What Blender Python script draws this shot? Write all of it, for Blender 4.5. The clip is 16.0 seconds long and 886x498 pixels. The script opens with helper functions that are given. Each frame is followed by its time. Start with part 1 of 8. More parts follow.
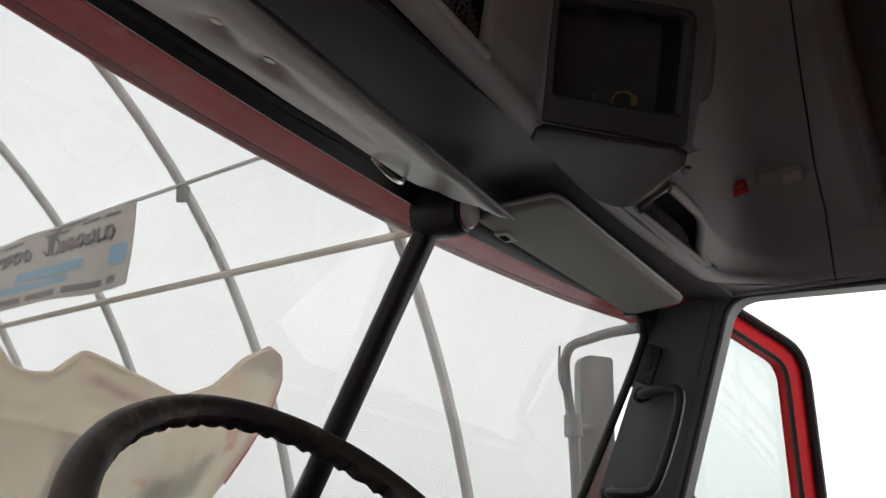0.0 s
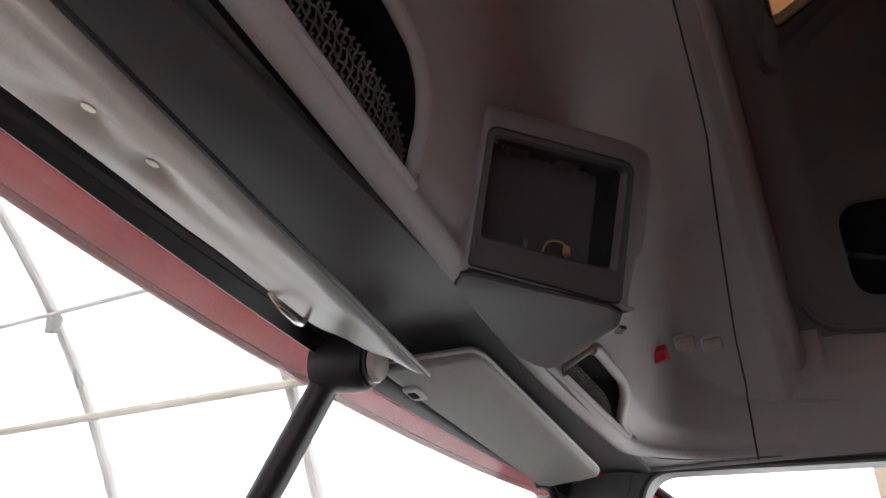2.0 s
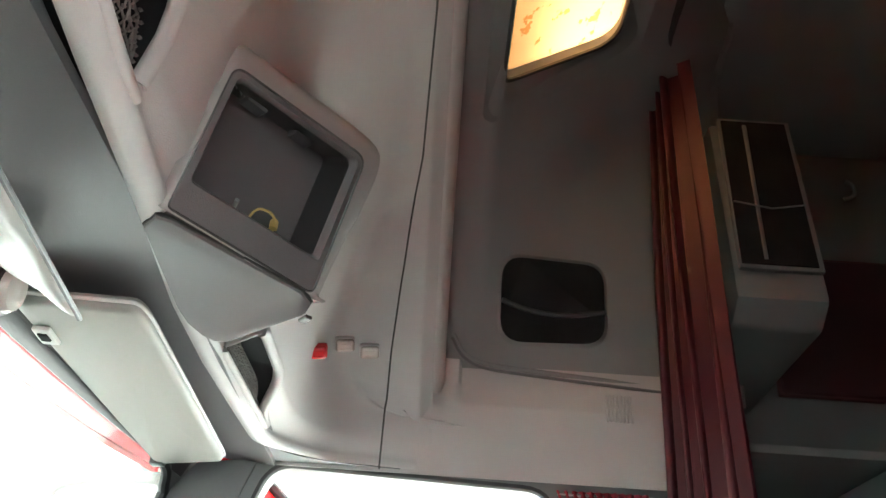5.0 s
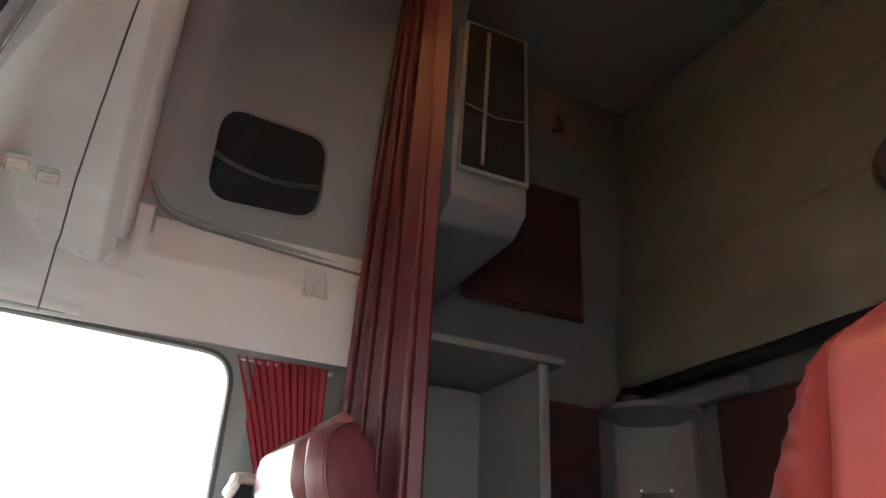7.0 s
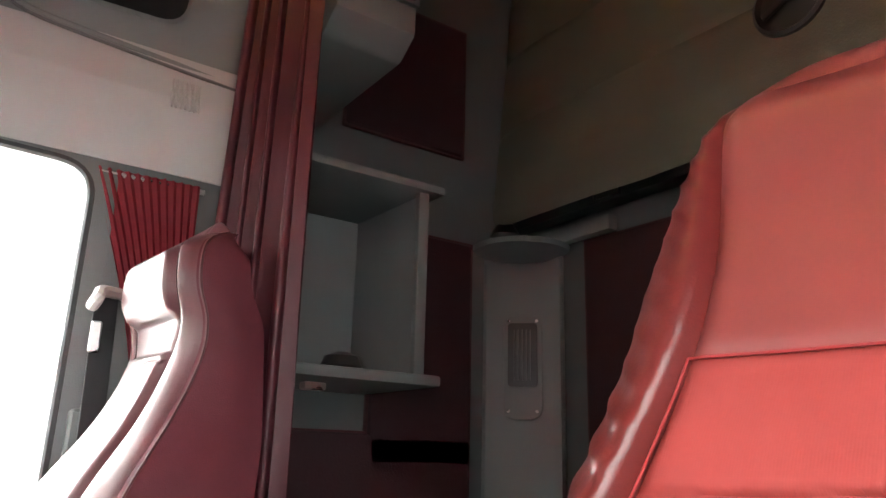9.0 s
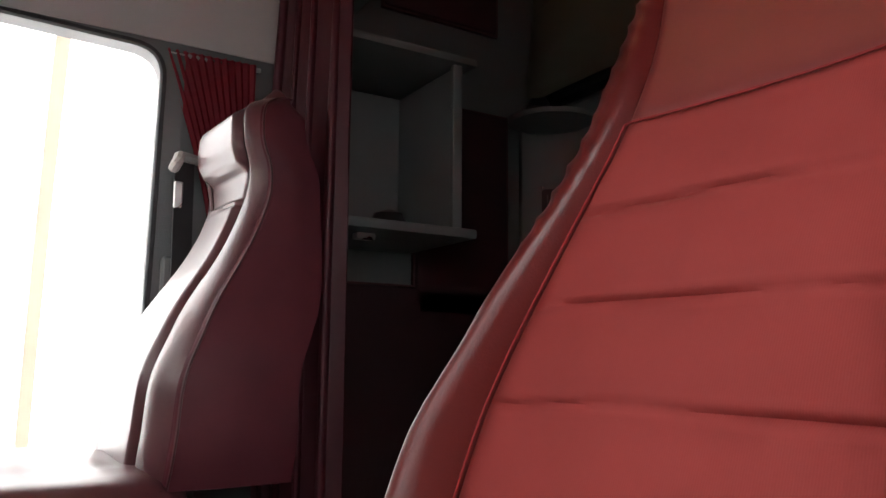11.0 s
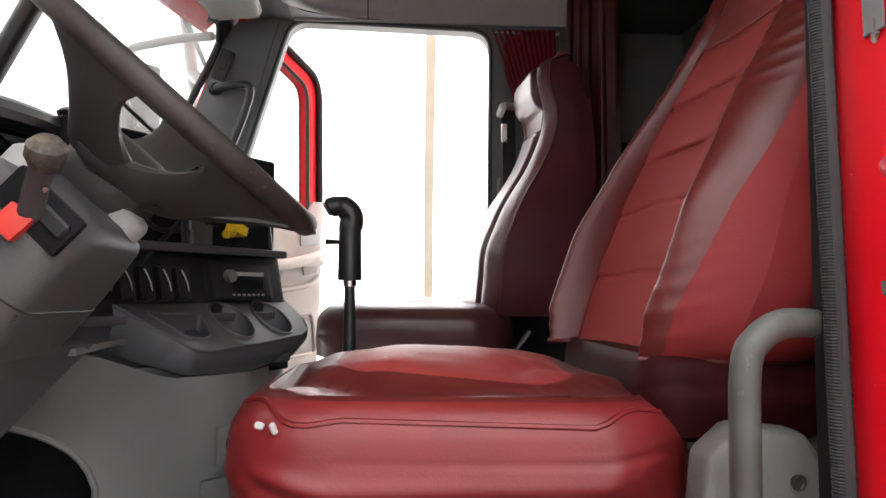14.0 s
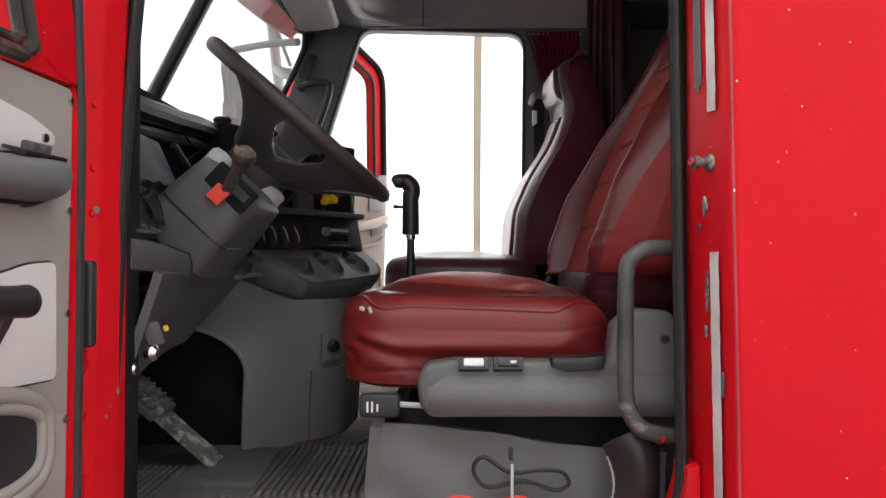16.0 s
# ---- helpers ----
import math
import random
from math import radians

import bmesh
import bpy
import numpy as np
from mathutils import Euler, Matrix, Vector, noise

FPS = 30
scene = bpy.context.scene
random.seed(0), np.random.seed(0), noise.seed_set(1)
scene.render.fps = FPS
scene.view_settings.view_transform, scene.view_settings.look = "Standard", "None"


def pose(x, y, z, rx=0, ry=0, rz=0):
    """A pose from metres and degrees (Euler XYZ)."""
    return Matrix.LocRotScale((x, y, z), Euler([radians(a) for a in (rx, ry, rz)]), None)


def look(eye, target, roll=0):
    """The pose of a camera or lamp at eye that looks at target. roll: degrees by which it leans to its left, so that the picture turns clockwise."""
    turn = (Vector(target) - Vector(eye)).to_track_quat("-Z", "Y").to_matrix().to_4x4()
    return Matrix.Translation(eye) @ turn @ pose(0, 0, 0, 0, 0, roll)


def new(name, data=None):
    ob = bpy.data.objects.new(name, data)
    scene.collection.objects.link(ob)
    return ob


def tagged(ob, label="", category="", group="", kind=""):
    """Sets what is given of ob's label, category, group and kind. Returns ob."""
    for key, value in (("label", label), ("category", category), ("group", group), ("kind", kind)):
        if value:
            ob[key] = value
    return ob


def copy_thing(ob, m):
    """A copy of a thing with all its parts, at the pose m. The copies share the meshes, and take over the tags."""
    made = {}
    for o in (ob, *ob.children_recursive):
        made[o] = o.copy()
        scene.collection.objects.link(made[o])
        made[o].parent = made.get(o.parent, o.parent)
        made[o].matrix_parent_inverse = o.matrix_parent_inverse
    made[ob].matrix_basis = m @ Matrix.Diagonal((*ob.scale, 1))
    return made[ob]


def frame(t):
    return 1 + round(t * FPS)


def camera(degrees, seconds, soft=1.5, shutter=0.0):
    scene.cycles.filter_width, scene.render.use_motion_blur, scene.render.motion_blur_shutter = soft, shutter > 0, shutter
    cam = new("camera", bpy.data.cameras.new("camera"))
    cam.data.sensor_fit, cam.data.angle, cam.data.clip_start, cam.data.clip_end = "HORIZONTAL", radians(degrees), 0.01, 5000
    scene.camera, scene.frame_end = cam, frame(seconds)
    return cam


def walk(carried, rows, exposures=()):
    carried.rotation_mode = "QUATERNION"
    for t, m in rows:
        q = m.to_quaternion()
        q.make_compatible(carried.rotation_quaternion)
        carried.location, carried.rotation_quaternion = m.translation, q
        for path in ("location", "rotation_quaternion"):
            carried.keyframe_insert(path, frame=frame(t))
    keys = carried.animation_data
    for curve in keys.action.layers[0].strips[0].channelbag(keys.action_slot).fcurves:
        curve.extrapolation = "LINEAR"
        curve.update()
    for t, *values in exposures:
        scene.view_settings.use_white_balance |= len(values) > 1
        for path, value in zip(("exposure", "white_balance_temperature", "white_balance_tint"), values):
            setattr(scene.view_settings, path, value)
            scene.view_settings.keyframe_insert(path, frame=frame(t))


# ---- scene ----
cam = camera(60.4, 16.0)
PATH = [
    (0, (0.128, -0.027, 2.067), (1.616, 1.122, 2.749), 3.0),
    (0.5, (0.149, -0.029, 2.093), (1.584, 1.096, 2.915), 3.1),
    (1, (0.16, -0.01, 2.106), (1.552, 1.087, 3.033), 3.2),
    (1.5, (0.2, 0.027, 2.121), (1.583, 1.058, 3.134), 3.3),
    (2, (0.235, 0.072, 2.128), (1.709, 0.922, 3.178), 3.3),
    (2.5, (0.236, 0.103, 2.133), (1.79, 0.795, 3.185), 3.3),
    (3, (0.239, 0.128, 2.136), (1.841, 0.689, 3.195), 3.1),
    (3.2, (0.241, 0.137, 2.139), (1.857, 0.651, 3.199), 3.1),
    (5.3, (0.284, 0.154, 2.147), (1.972, 0.052, 3.215), 3.9),
    (5.5, (0.292, 0.16, 2.148), (1.977, -0.023, 3.21), 3.8),
    (6, (0.315, 0.162, 2.149), (1.992, -0.239, 3.163), 3.4),
    (6.5, (0.329, 0.154, 2.142), (1.991, -0.443, 3.081), 3.1),
    (7, (0.355, 0.151, 2.136), (1.993, -0.612, 2.993), 2.8),
    (7.5, (0.388, 0.15, 2.127), (1.992, -0.771, 2.887), 2.3),
    (8, (0.404, 0.144, 2.104), (1.993, -0.863, 2.782), 2.2),
    (8.5, (0.421, 0.14, 2.086), (1.993, -0.942, 2.684), 2.2),
    (8.7, (0.424, 0.135, 2.079), (1.99, -0.972, 2.646), 2.1),
    (11, (0.248, 0.202, 1.919), (1.933, -0.838, 2.201), 0.5),
    (11.5, (0.169, 0.202, 1.879), (1.966, -0.643, 2.122), 0.2),
    (12, (0.056, 0.211, 1.845), (1.916, -0.494, 2.053), 0.2),
    (12.5, (-0.076, 0.22, 1.814), (1.82, -0.397, 1.973), 0.3),
    (13, (-0.17, 0.215, 1.794), (1.773, -0.241, 1.931), 0.1),
    (13.5, (-0.291, 0.203, 1.765), (1.682, -0.099, 1.893), -0.0),
    (14, (-0.416, 0.18, 1.753), (1.576, 0.054, 1.876), -0.0),
    (14.5, (-0.543, 0.184, 1.744), (1.454, 0.141, 1.85), 0.0),
    (15, (-0.711, 0.199, 1.716), (1.287, 0.167, 1.789), 0.1),
    (15.5, (-0.858, 0.195, 1.716), (1.141, 0.19, 1.762), -0.0),
    (16, (-0.993, 0.153, 1.702), (1.006, 0.179, 1.742), 0.0),
]
EXPOSURES = [(0, -0.4, 6500, 10), (1.0, -0.2, 6450, 10), (1.5, 0.1, 6400, 10), (2.0, 0.95, 6300, 11), (3.0, 2.05, 6250, 10), (5.5, 3.25, 6250, -10), (6.0, 3.45, 6200, -13), (7.0, 3.4, 6350, 0),
             (8.5, 3.4, 6450, 4), (11.0, 1.7, 6500, 10), (11.5, 1.0, 6500, 10), (12.3, 0.9, 6500, 10), (13.0, 1.2, 6500, 11), (14.0, 1.2, 6500, 11), (15.0, 0.85, 6500, 10), (16.0, 0.42, 6500, 10)]
walk(cam, [(t, look(eye, target, roll)) for t, eye, target, roll in PATH], EXPOSURES)
SKY, SUN = 0.45, 3.2


# ---- world and light ----
world = bpy.data.worlds.new("world")
scene.world = world
world.use_nodes = True
wn = world.node_tree
wn.nodes.clear()
sky = wn.nodes.new("ShaderNodeTexSky")
sky.sky_type, sky.sun_disc = "NISHITA", False
sky.sun_elevation, sky.sun_rotation = radians(47), radians(29)
sky.air_density, sky.dust_density, sky.ozone_density = 1.0, 4.0, 1.0
hsv = wn.nodes.new("ShaderNodeHueSaturation")
hsv.inputs["Saturation"].default_value = 0.25
bgn = wn.nodes.new("ShaderNodeBackground")
bgn.inputs["Strength"].default_value = SKY
wout = wn.nodes.new("ShaderNodeOutputWorld")
wn.links.new(sky.outputs[0], hsv.inputs["Color"])
wn.links.new(hsv.outputs[0], bgn.inputs[0])
wn.links.new(bgn.outputs[0], wout.inputs[0])
sun_data = bpy.data.lights.new("sun", "SUN")
sun_data.energy, sun_data.angle, sun_data.color = SUN, radians(40), (1.0, 0.97, 0.93)
sun = new("sun", sun_data)
sun.matrix_world = look((3.6, 6.5, 8), (0, 0, 0))


# ---- materials ----
def mat(name, col, rough=0.6, var=0.12, scale=6.0, bump=0.15, bscale=180.0, metal=0.0, spot=None, spot_amt=0.0, spot_scale=9.0,
        coat=0.0, chips=None, rvar=0.1, obj_random=0.0, spec=0.5):
    """Base colour with broad variation, optional worn spots, and fine relief."""
    m = bpy.data.materials.new(name)
    m.use_nodes = True
    t = m.node_tree
    b = t.nodes["Principled BSDF"]
    b.inputs["Metallic"].default_value = metal
    b.inputs["Coat Weight"].default_value = coat
    b.inputs["Specular IOR Level"].default_value = spec
    tc = t.nodes.new("ShaderNodeTexCoord")
    n1 = t.nodes.new("ShaderNodeTexNoise")
    n1.inputs["Scale"].default_value, n1.inputs["Detail"].default_value = scale, 5
    t.links.new(tc.outputs["Object"], n1.inputs["Vector"])
    ramp = t.nodes.new("ShaderNodeValToRGB")
    ramp.color_ramp.elements[0].position, ramp.color_ramp.elements[1].position = 0.3, 0.7
    ramp.color_ramp.elements[0].color = (*[c * (1 - var) for c in col], 1)
    ramp.color_ramp.elements[1].color = (*[min(1, c * (1 + var)) for c in col], 1)
    t.links.new(n1.outputs["Fac"], ramp.inputs[0])
    colour = ramp.outputs[0]
    if spot:
        n3 = t.nodes.new("ShaderNodeTexNoise")
        n3.inputs["Scale"].default_value, n3.inputs["Detail"].default_value = spot_scale, 8
        n3.inputs["Roughness"].default_value = 0.7
        t.links.new(tc.outputs["Object"], n3.inputs["Vector"])
        r3 = t.nodes.new("ShaderNodeValToRGB")
        r3.color_ramp.elements[0].position, r3.color_ramp.elements[1].position = 0.62 - spot_amt, 0.68 - spot_amt + 0.06
        t.links.new(n3.outputs["Fac"], r3.inputs[0])
        mx = t.nodes.new("ShaderNodeMix")
        mx.data_type = "RGBA"
        mx.inputs[7].default_value = (*spot, 1)
        t.links.new(r3.outputs[0], mx.inputs[0])
        t.links.new(colour, mx.inputs[6])
        colour = mx.outputs[2]
    if chips:
        tone, density, size = chips
        vo = t.nodes.new("ShaderNodeTexVoronoi")
        vo.inputs["Scale"].default_value = density
        t.links.new(tc.outputs["Object"], vo.inputs["Vector"])
        near, pick, both, mc = t.nodes.new("ShaderNodeMath"), t.nodes.new("ShaderNodeMath"), t.nodes.new("ShaderNodeMath"), t.nodes.new("ShaderNodeMix")
        sep = t.nodes.new("ShaderNodeSeparateColor")
        near.operation, pick.operation, both.operation = "LESS_THAN", "GREATER_THAN", "MULTIPLY"
        near.inputs[1].default_value, pick.inputs[1].default_value = size, 0.45
        t.links.new(vo.outputs["Distance"], near.inputs[0])
        t.links.new(vo.outputs["Color"], sep.inputs[0])
        t.links.new(sep.outputs[0], pick.inputs[0])
        t.links.new(near.outputs[0], both.inputs[0])
        t.links.new(pick.outputs[0], both.inputs[1])
        mc.data_type = "RGBA"
        mc.inputs[7].default_value = (*tone, 1)
        t.links.new(both.outputs[0], mc.inputs[0])
        t.links.new(colour, mc.inputs[6])
        colour = mc.outputs[2]
    if obj_random:
        oi = t.nodes.new("ShaderNodeObjectInfo")
        h = t.nodes.new("ShaderNodeHueSaturation")
        mr = t.nodes.new("ShaderNodeMapRange")
        mr.inputs[3].default_value, mr.inputs[4].default_value = 1 - obj_random, 1 + obj_random
        t.links.new(oi.outputs["Random"], mr.inputs[0])
        t.links.new(mr.outputs[0], h.inputs["Value"])
        t.links.new(colour, h.inputs["Color"])
        colour = h.outputs[0]
    t.links.new(colour, b.inputs["Base Color"])
    n2 = t.nodes.new("ShaderNodeTexNoise")
    n2.inputs["Scale"].default_value, n2.inputs["Detail"].default_value = bscale, 3
    t.links.new(tc.outputs["Object"], n2.inputs["Vector"])
    rr = t.nodes.new("ShaderNodeMapRange")
    rr.inputs[3].default_value, rr.inputs[4].default_value = max(0.02, rough - rvar), min(1, rough + rvar)
    t.links.new(n1.outputs["Fac"], rr.inputs[0])
    t.links.new(rr.outputs[0], b.inputs["Roughness"])
    if bump:
        bp = t.nodes.new("ShaderNodeBump")
        bp.inputs["Strength"].default_value, bp.inputs["Distance"].default_value = bump, 0.002
        t.links.new(n2.outputs["Fac"], bp.inputs["Height"])
        t.links.new(bp.outputs[0], b.inputs["Normal"])
    return m


def mat_rib(name, col, rough, direction, freq, depth, var=0.15, spec=0.2):
    """As mat(), with fine parallel ribs."""
    m = mat(name, col, rough, var=var, bump=0.1, spec=spec)
    t = m.node_tree
    b = t.nodes["Principled BSDF"]
    tc = [n for n in t.nodes if n.type == "TEX_COORD"][0]
    w = t.nodes.new("ShaderNodeTexWave")
    w.bands_direction = direction
    w.inputs["Scale"].default_value = freq
    w.inputs["Distortion"].default_value = 0.3
    t.links.new(tc.outputs["Object"], w.inputs["Vector"])
    bp = t.nodes.new("ShaderNodeBump")
    bp.inputs["Strength"].default_value, bp.inputs["Distance"].default_value = depth, 0.004
    t.links.new(w.outputs["Fac"], bp.inputs["Height"])
    t.links.new(bp.outputs[0], b.inputs["Normal"])
    return m


def mat_translucent(name, col, share=0.75, rough=0.5, var=0.05, scale=2.0, blotch=None, blotch_scale=14.0, blotch_at=0.6):
    m = bpy.data.materials.new(name)
    m.use_nodes = True
    t = m.node_tree
    t.nodes.remove(t.nodes["Principled BSDF"])
    out = t.nodes["Material Output"]
    tc = t.nodes.new("ShaderNodeTexCoord")
    n = t.nodes.new("ShaderNodeTexNoise")
    n.inputs["Scale"].default_value, n.inputs["Detail"].default_value = scale, 6
    t.links.new(tc.outputs["Object"], n.inputs["Vector"])
    r = t.nodes.new("ShaderNodeValToRGB")
    r.color_ramp.elements[0].color = (*[c * (1 - var) for c in col], 1)
    r.color_ramp.elements[1].color = (*[min(1, c * (1 + var)) for c in col], 1)
    t.links.new(n.outputs["Fac"], r.inputs[0])
    colour = r.outputs[0]
    if blotch:
        n2 = t.nodes.new("ShaderNodeTexNoise")
        n2.inputs["Scale"].default_value, n2.inputs["Detail"].default_value = blotch_scale, 3
        t.links.new(tc.outputs["Object"], n2.inputs["Vector"])
        r2 = t.nodes.new("ShaderNodeValToRGB")
        r2.color_ramp.elements[0].position, r2.color_ramp.elements[1].position = blotch_at, blotch_at + 0.03
        t.links.new(n2.outputs["Fac"], r2.inputs[0])
        mx = t.nodes.new("ShaderNodeMix")
        mx.data_type = "RGBA"
        mx.inputs[7].default_value = (*blotch, 1)
        t.links.new(r2.outputs[0], mx.inputs[0])
        t.links.new(colour, mx.inputs[6])
        colour = mx.outputs[2]
    tr, df, mix = t.nodes.new("ShaderNodeBsdfTranslucent"), t.nodes.new("ShaderNodeBsdfDiffuse"), t.nodes.new("ShaderNodeMixShader")
    mix.inputs[0].default_value = share
    t.links.new(colour, tr.inputs[0])
    t.links.new(colour, df.inputs[0])
    t.links.new(df.outputs[0], mix.inputs[1])
    t.links.new(tr.outputs[0], mix.inputs[2])
    t.links.new(mix.outputs[0], out.inputs[0])
    return m


def mat_glass(name, tint, gloss=0.05, dust=0.0):
    """Thin glass: clear tint, a faint mirror and a film of dust in streaks."""
    m = bpy.data.materials.new(name)
    m.use_nodes = True
    t = m.node_tree
    t.nodes.remove(t.nodes["Principled BSDF"])
    out = t.nodes["Material Output"]
    tr, gl, mix = (t.nodes.new(k) for k in ("ShaderNodeBsdfTransparent", "ShaderNodeBsdfGlossy", "ShaderNodeMixShader"))
    tr.inputs[0].default_value = (*tint, 1)
    gl.inputs["Roughness"].default_value = 0.02
    mix.inputs[0].default_value = gloss
    t.links.new(tr.outputs[0], mix.inputs[1])
    t.links.new(gl.outputs[0], mix.inputs[2])
    last = mix
    if dust:
        tc, mp, n, r = (t.nodes.new(k) for k in ("ShaderNodeTexCoord", "ShaderNodeMapping", "ShaderNodeTexNoise", "ShaderNodeMapRange"))
        mp.inputs["Scale"].default_value = (5.0, 1.6, 1.6)
        mp.inputs["Rotation"].default_value = (0.0, 0.35, 0.0)
        n.inputs["Scale"].default_value, n.inputs["Detail"].default_value = 1.6, 7
        r.inputs[1].default_value, r.inputs[2].default_value = 0.3, 0.75
        r.inputs[3].default_value, r.inputs[4].default_value = dust * 0.7, dust * 1.35
        t.links.new(tc.outputs["Object"], mp.inputs["Vector"])
        t.links.new(mp.outputs[0], n.inputs["Vector"])
        t.links.new(n.outputs["Fac"], r.inputs[0])
        tl, m2 = t.nodes.new("ShaderNodeBsdfTranslucent"), t.nodes.new("ShaderNodeMixShader")
        tl.inputs[0].default_value = (0.82, 0.84, 0.83, 1)
        t.links.new(r.outputs[0], m2.inputs[0])
        t.links.new(mix.outputs[0], m2.inputs[1])
        t.links.new(tl.outputs[0], m2.inputs[2])
        last = m2
    t.links.new(last.outputs[0], out.inputs[0])
    return m


RED = mat("red_paint", (0.53, 0.006, 0.013), 0.4, var=0.06, scale=3, bump=0.02, spot=(0.75, 0.6, 0.58), spot_amt=-0.062, spot_scale=42, spec=0.12, chips=((0.75, 0.66, 0.63), 40.0, 0.055))
DUSTRED = mat("dusty_red_paint", (0.34, 0.03, 0.04), 0.5, var=0.25, scale=8, bump=0.05, spot=(0.45, 0.2, 0.2), spot_amt=-0.02, spot_scale=14, chips=((0.6, 0.5, 0.5), 40.0, 0.10))
JAMB = mat("red_jamb_paint", (0.60, 0.008, 0.014), 0.4, spec=0.2, var=0.1, scale=4, bump=0.04, spot=(0.30, 0.16, 0.15), spot_amt=-0.04, spot_scale=7, chips=((0.20, 0.17, 0.16), 20.0, 0.12))
GREY = mat("grey_plastic", (0.165, 0.163, 0.160), 0.55, var=0.10, scale=4, bump=0.3, bscale=420)
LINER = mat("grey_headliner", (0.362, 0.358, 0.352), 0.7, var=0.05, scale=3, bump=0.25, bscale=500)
# Headliner grey lowered to include the deep shade behind the liner's lip.
LINER_SHADE = mat("shaded_headliner", (0.160, 0.168, 0.168), 0.8, var=0.07, scale=3, bump=0.3, bscale=500)
# Between liner and bezel grey; part of the housing's self-shadow is in this tone.
HOUSING = mat("shaded_housing_plastic", (0.235, 0.232, 0.230), 0.6, var=0.06, scale=4, bump=0.25, bscale=500)
BEZEL = mat("bezel_plastic", (0.094, 0.090, 0.092), 0.55, var=0.06, scale=5, bump=0.25, bscale=500)
CONSOLE = mat("console_plastic", (0.085, 0.085, 0.088), 0.5, var=0.06, scale=5, bump=0.2, bscale=500)
# Trim grey lowered: the weak light in the sleeper is put into the colour.
SLEEP = mat("sleeper_wall_trim", (0.105, 0.118, 0.115), 0.65, var=0.08, scale=4, bump=0.25, bscale=450)
PILLAR = mat("pillar_plastic", (0.115, 0.12, 0.12), 0.55, var=0.06, scale=4, bump=0.25, bscale=450)
LIGHTGREY = mat("light_grey_plastic", (0.50, 0.50, 0.485), 0.6, var=0.06, scale=5, bump=0.2, bscale=420)
BEIGE = mat("beige_door_plastic", (0.46, 0.40, 0.36), 0.6, var=0.08, scale=5, bump=0.25, bscale=400, spot=(0.3, 0.25, 0.2), spot_amt=-0.07)
TAUPE = mat("taupe_door_plastic", (0.27, 0.245, 0.225), 0.6, var=0.06, scale=5, bump=0.25, bscale=400)
DOORGREY = mat("door_pale_panel", (0.54, 0.515, 0.50), 0.65, var=0.08, scale=5, bump=0.25, bscale=300)
BLACK = mat("black_plastic", (0.018, 0.018, 0.019), 0.42, var=0.2, scale=6, bump=0.15, bscale=300)
# Near-black: puts shade into openings and hollows; also used for plain dark parts.
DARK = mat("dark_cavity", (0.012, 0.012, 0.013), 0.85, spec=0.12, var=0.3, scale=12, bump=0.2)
RUBBER = mat_rib("ribbed_rubber", (0.022, 0.022, 0.023), 0.65, "Z", 110, 0.45)
RUBBER_PLAIN = mat("black_rubber", (0.02, 0.02, 0.021), 0.6, var=0.15, bump=0.2)
VINYL = mat("red_vinyl", (0.078, 0.011, 0.010), 0.30, spec=0.32, var=0.10, scale=7, bump=0.10, bscale=330, rvar=0.04)
SEATGREY = mat("seat_side_plastic", (0.100, 0.099, 0.096), 0.48, var=0.08, scale=6, bump=0.3, bscale=420, spot=(0.16, 0.155, 0.15), spot_amt=-0.06, spot_scale=12)
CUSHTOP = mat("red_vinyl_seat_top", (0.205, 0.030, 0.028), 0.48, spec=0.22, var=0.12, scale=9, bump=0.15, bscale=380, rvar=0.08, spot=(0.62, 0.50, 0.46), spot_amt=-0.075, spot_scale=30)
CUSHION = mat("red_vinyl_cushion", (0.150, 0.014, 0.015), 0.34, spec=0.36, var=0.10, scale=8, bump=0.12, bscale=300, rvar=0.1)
HANDLE = mat("worn_handle_paint", (0.060, 0.062, 0.056), 0.5, spec=0.35, var=0.3, scale=16, bump=0.2, bscale=200, spot=(0.24, 0.24, 0.21), spot_amt=0.05, spot_scale=13)
HEADREST = mat("red_vinyl_headrest", (0.140, 0.024, 0.022), 0.40, spec=0.60, var=0.12, scale=7, bump=0.03, bscale=200, rvar=0.05)
# Maroon taken almost to black: the shade of the gap under the backrest.
GAP_SHADE = mat("gap_shade_vinyl", (0.026, 0.004, 0.005), 0.6, spec=0.06, var=0.2, scale=9, bump=0.15)
VINYL_C = mat_rib("red_vinyl_perforated", (0.215, 0.036, 0.033), 0.65, "X", 160, 0.12, var=0.08, spec=0.06)
MAROON = mat("maroon_leather", (0.080, 0.023, 0.027), 0.37, coat=0.10, spec=0.48, var=0.14, scale=6, bump=0.14, bscale=450, rvar=0.07)
MAROON_S = mat("maroon_leather_side", (0.078, 0.020, 0.026), 0.45, spec=0.10, var=0.16, scale=6, bump=0.16, bscale=420, rvar=0.07)
# Also lowered to imitate how little light reaches the sleeper.
CABGREY = mat("sleeper_grey_plastic", (0.128, 0.142, 0.138), 0.6, var=0.06, scale=5, bump=0.2, bscale=420)
PALEGREY = mat("pale_grey_plastic", (0.36, 0.36, 0.35), 0.55, var=0.12, scale=12, bump=0.2, bscale=300)
COVER = mat("engine_cover_plastic", (0.185, 0.183, 0.178), 0.6, var=0.10, scale=4, bump=0.3, bscale=420, spot=(0.16, 0.155, 0.15), spot_amt=-0.06, spot_scale=7)
WHEELGREY = mat("wheel_plastic", (0.050, 0.049, 0.047), 0.5, var=0.12, scale=8, bump=0.25, bscale=300, spot=(0.10, 0.095, 0.085), spot_amt=-0.04, spot_scale=12)
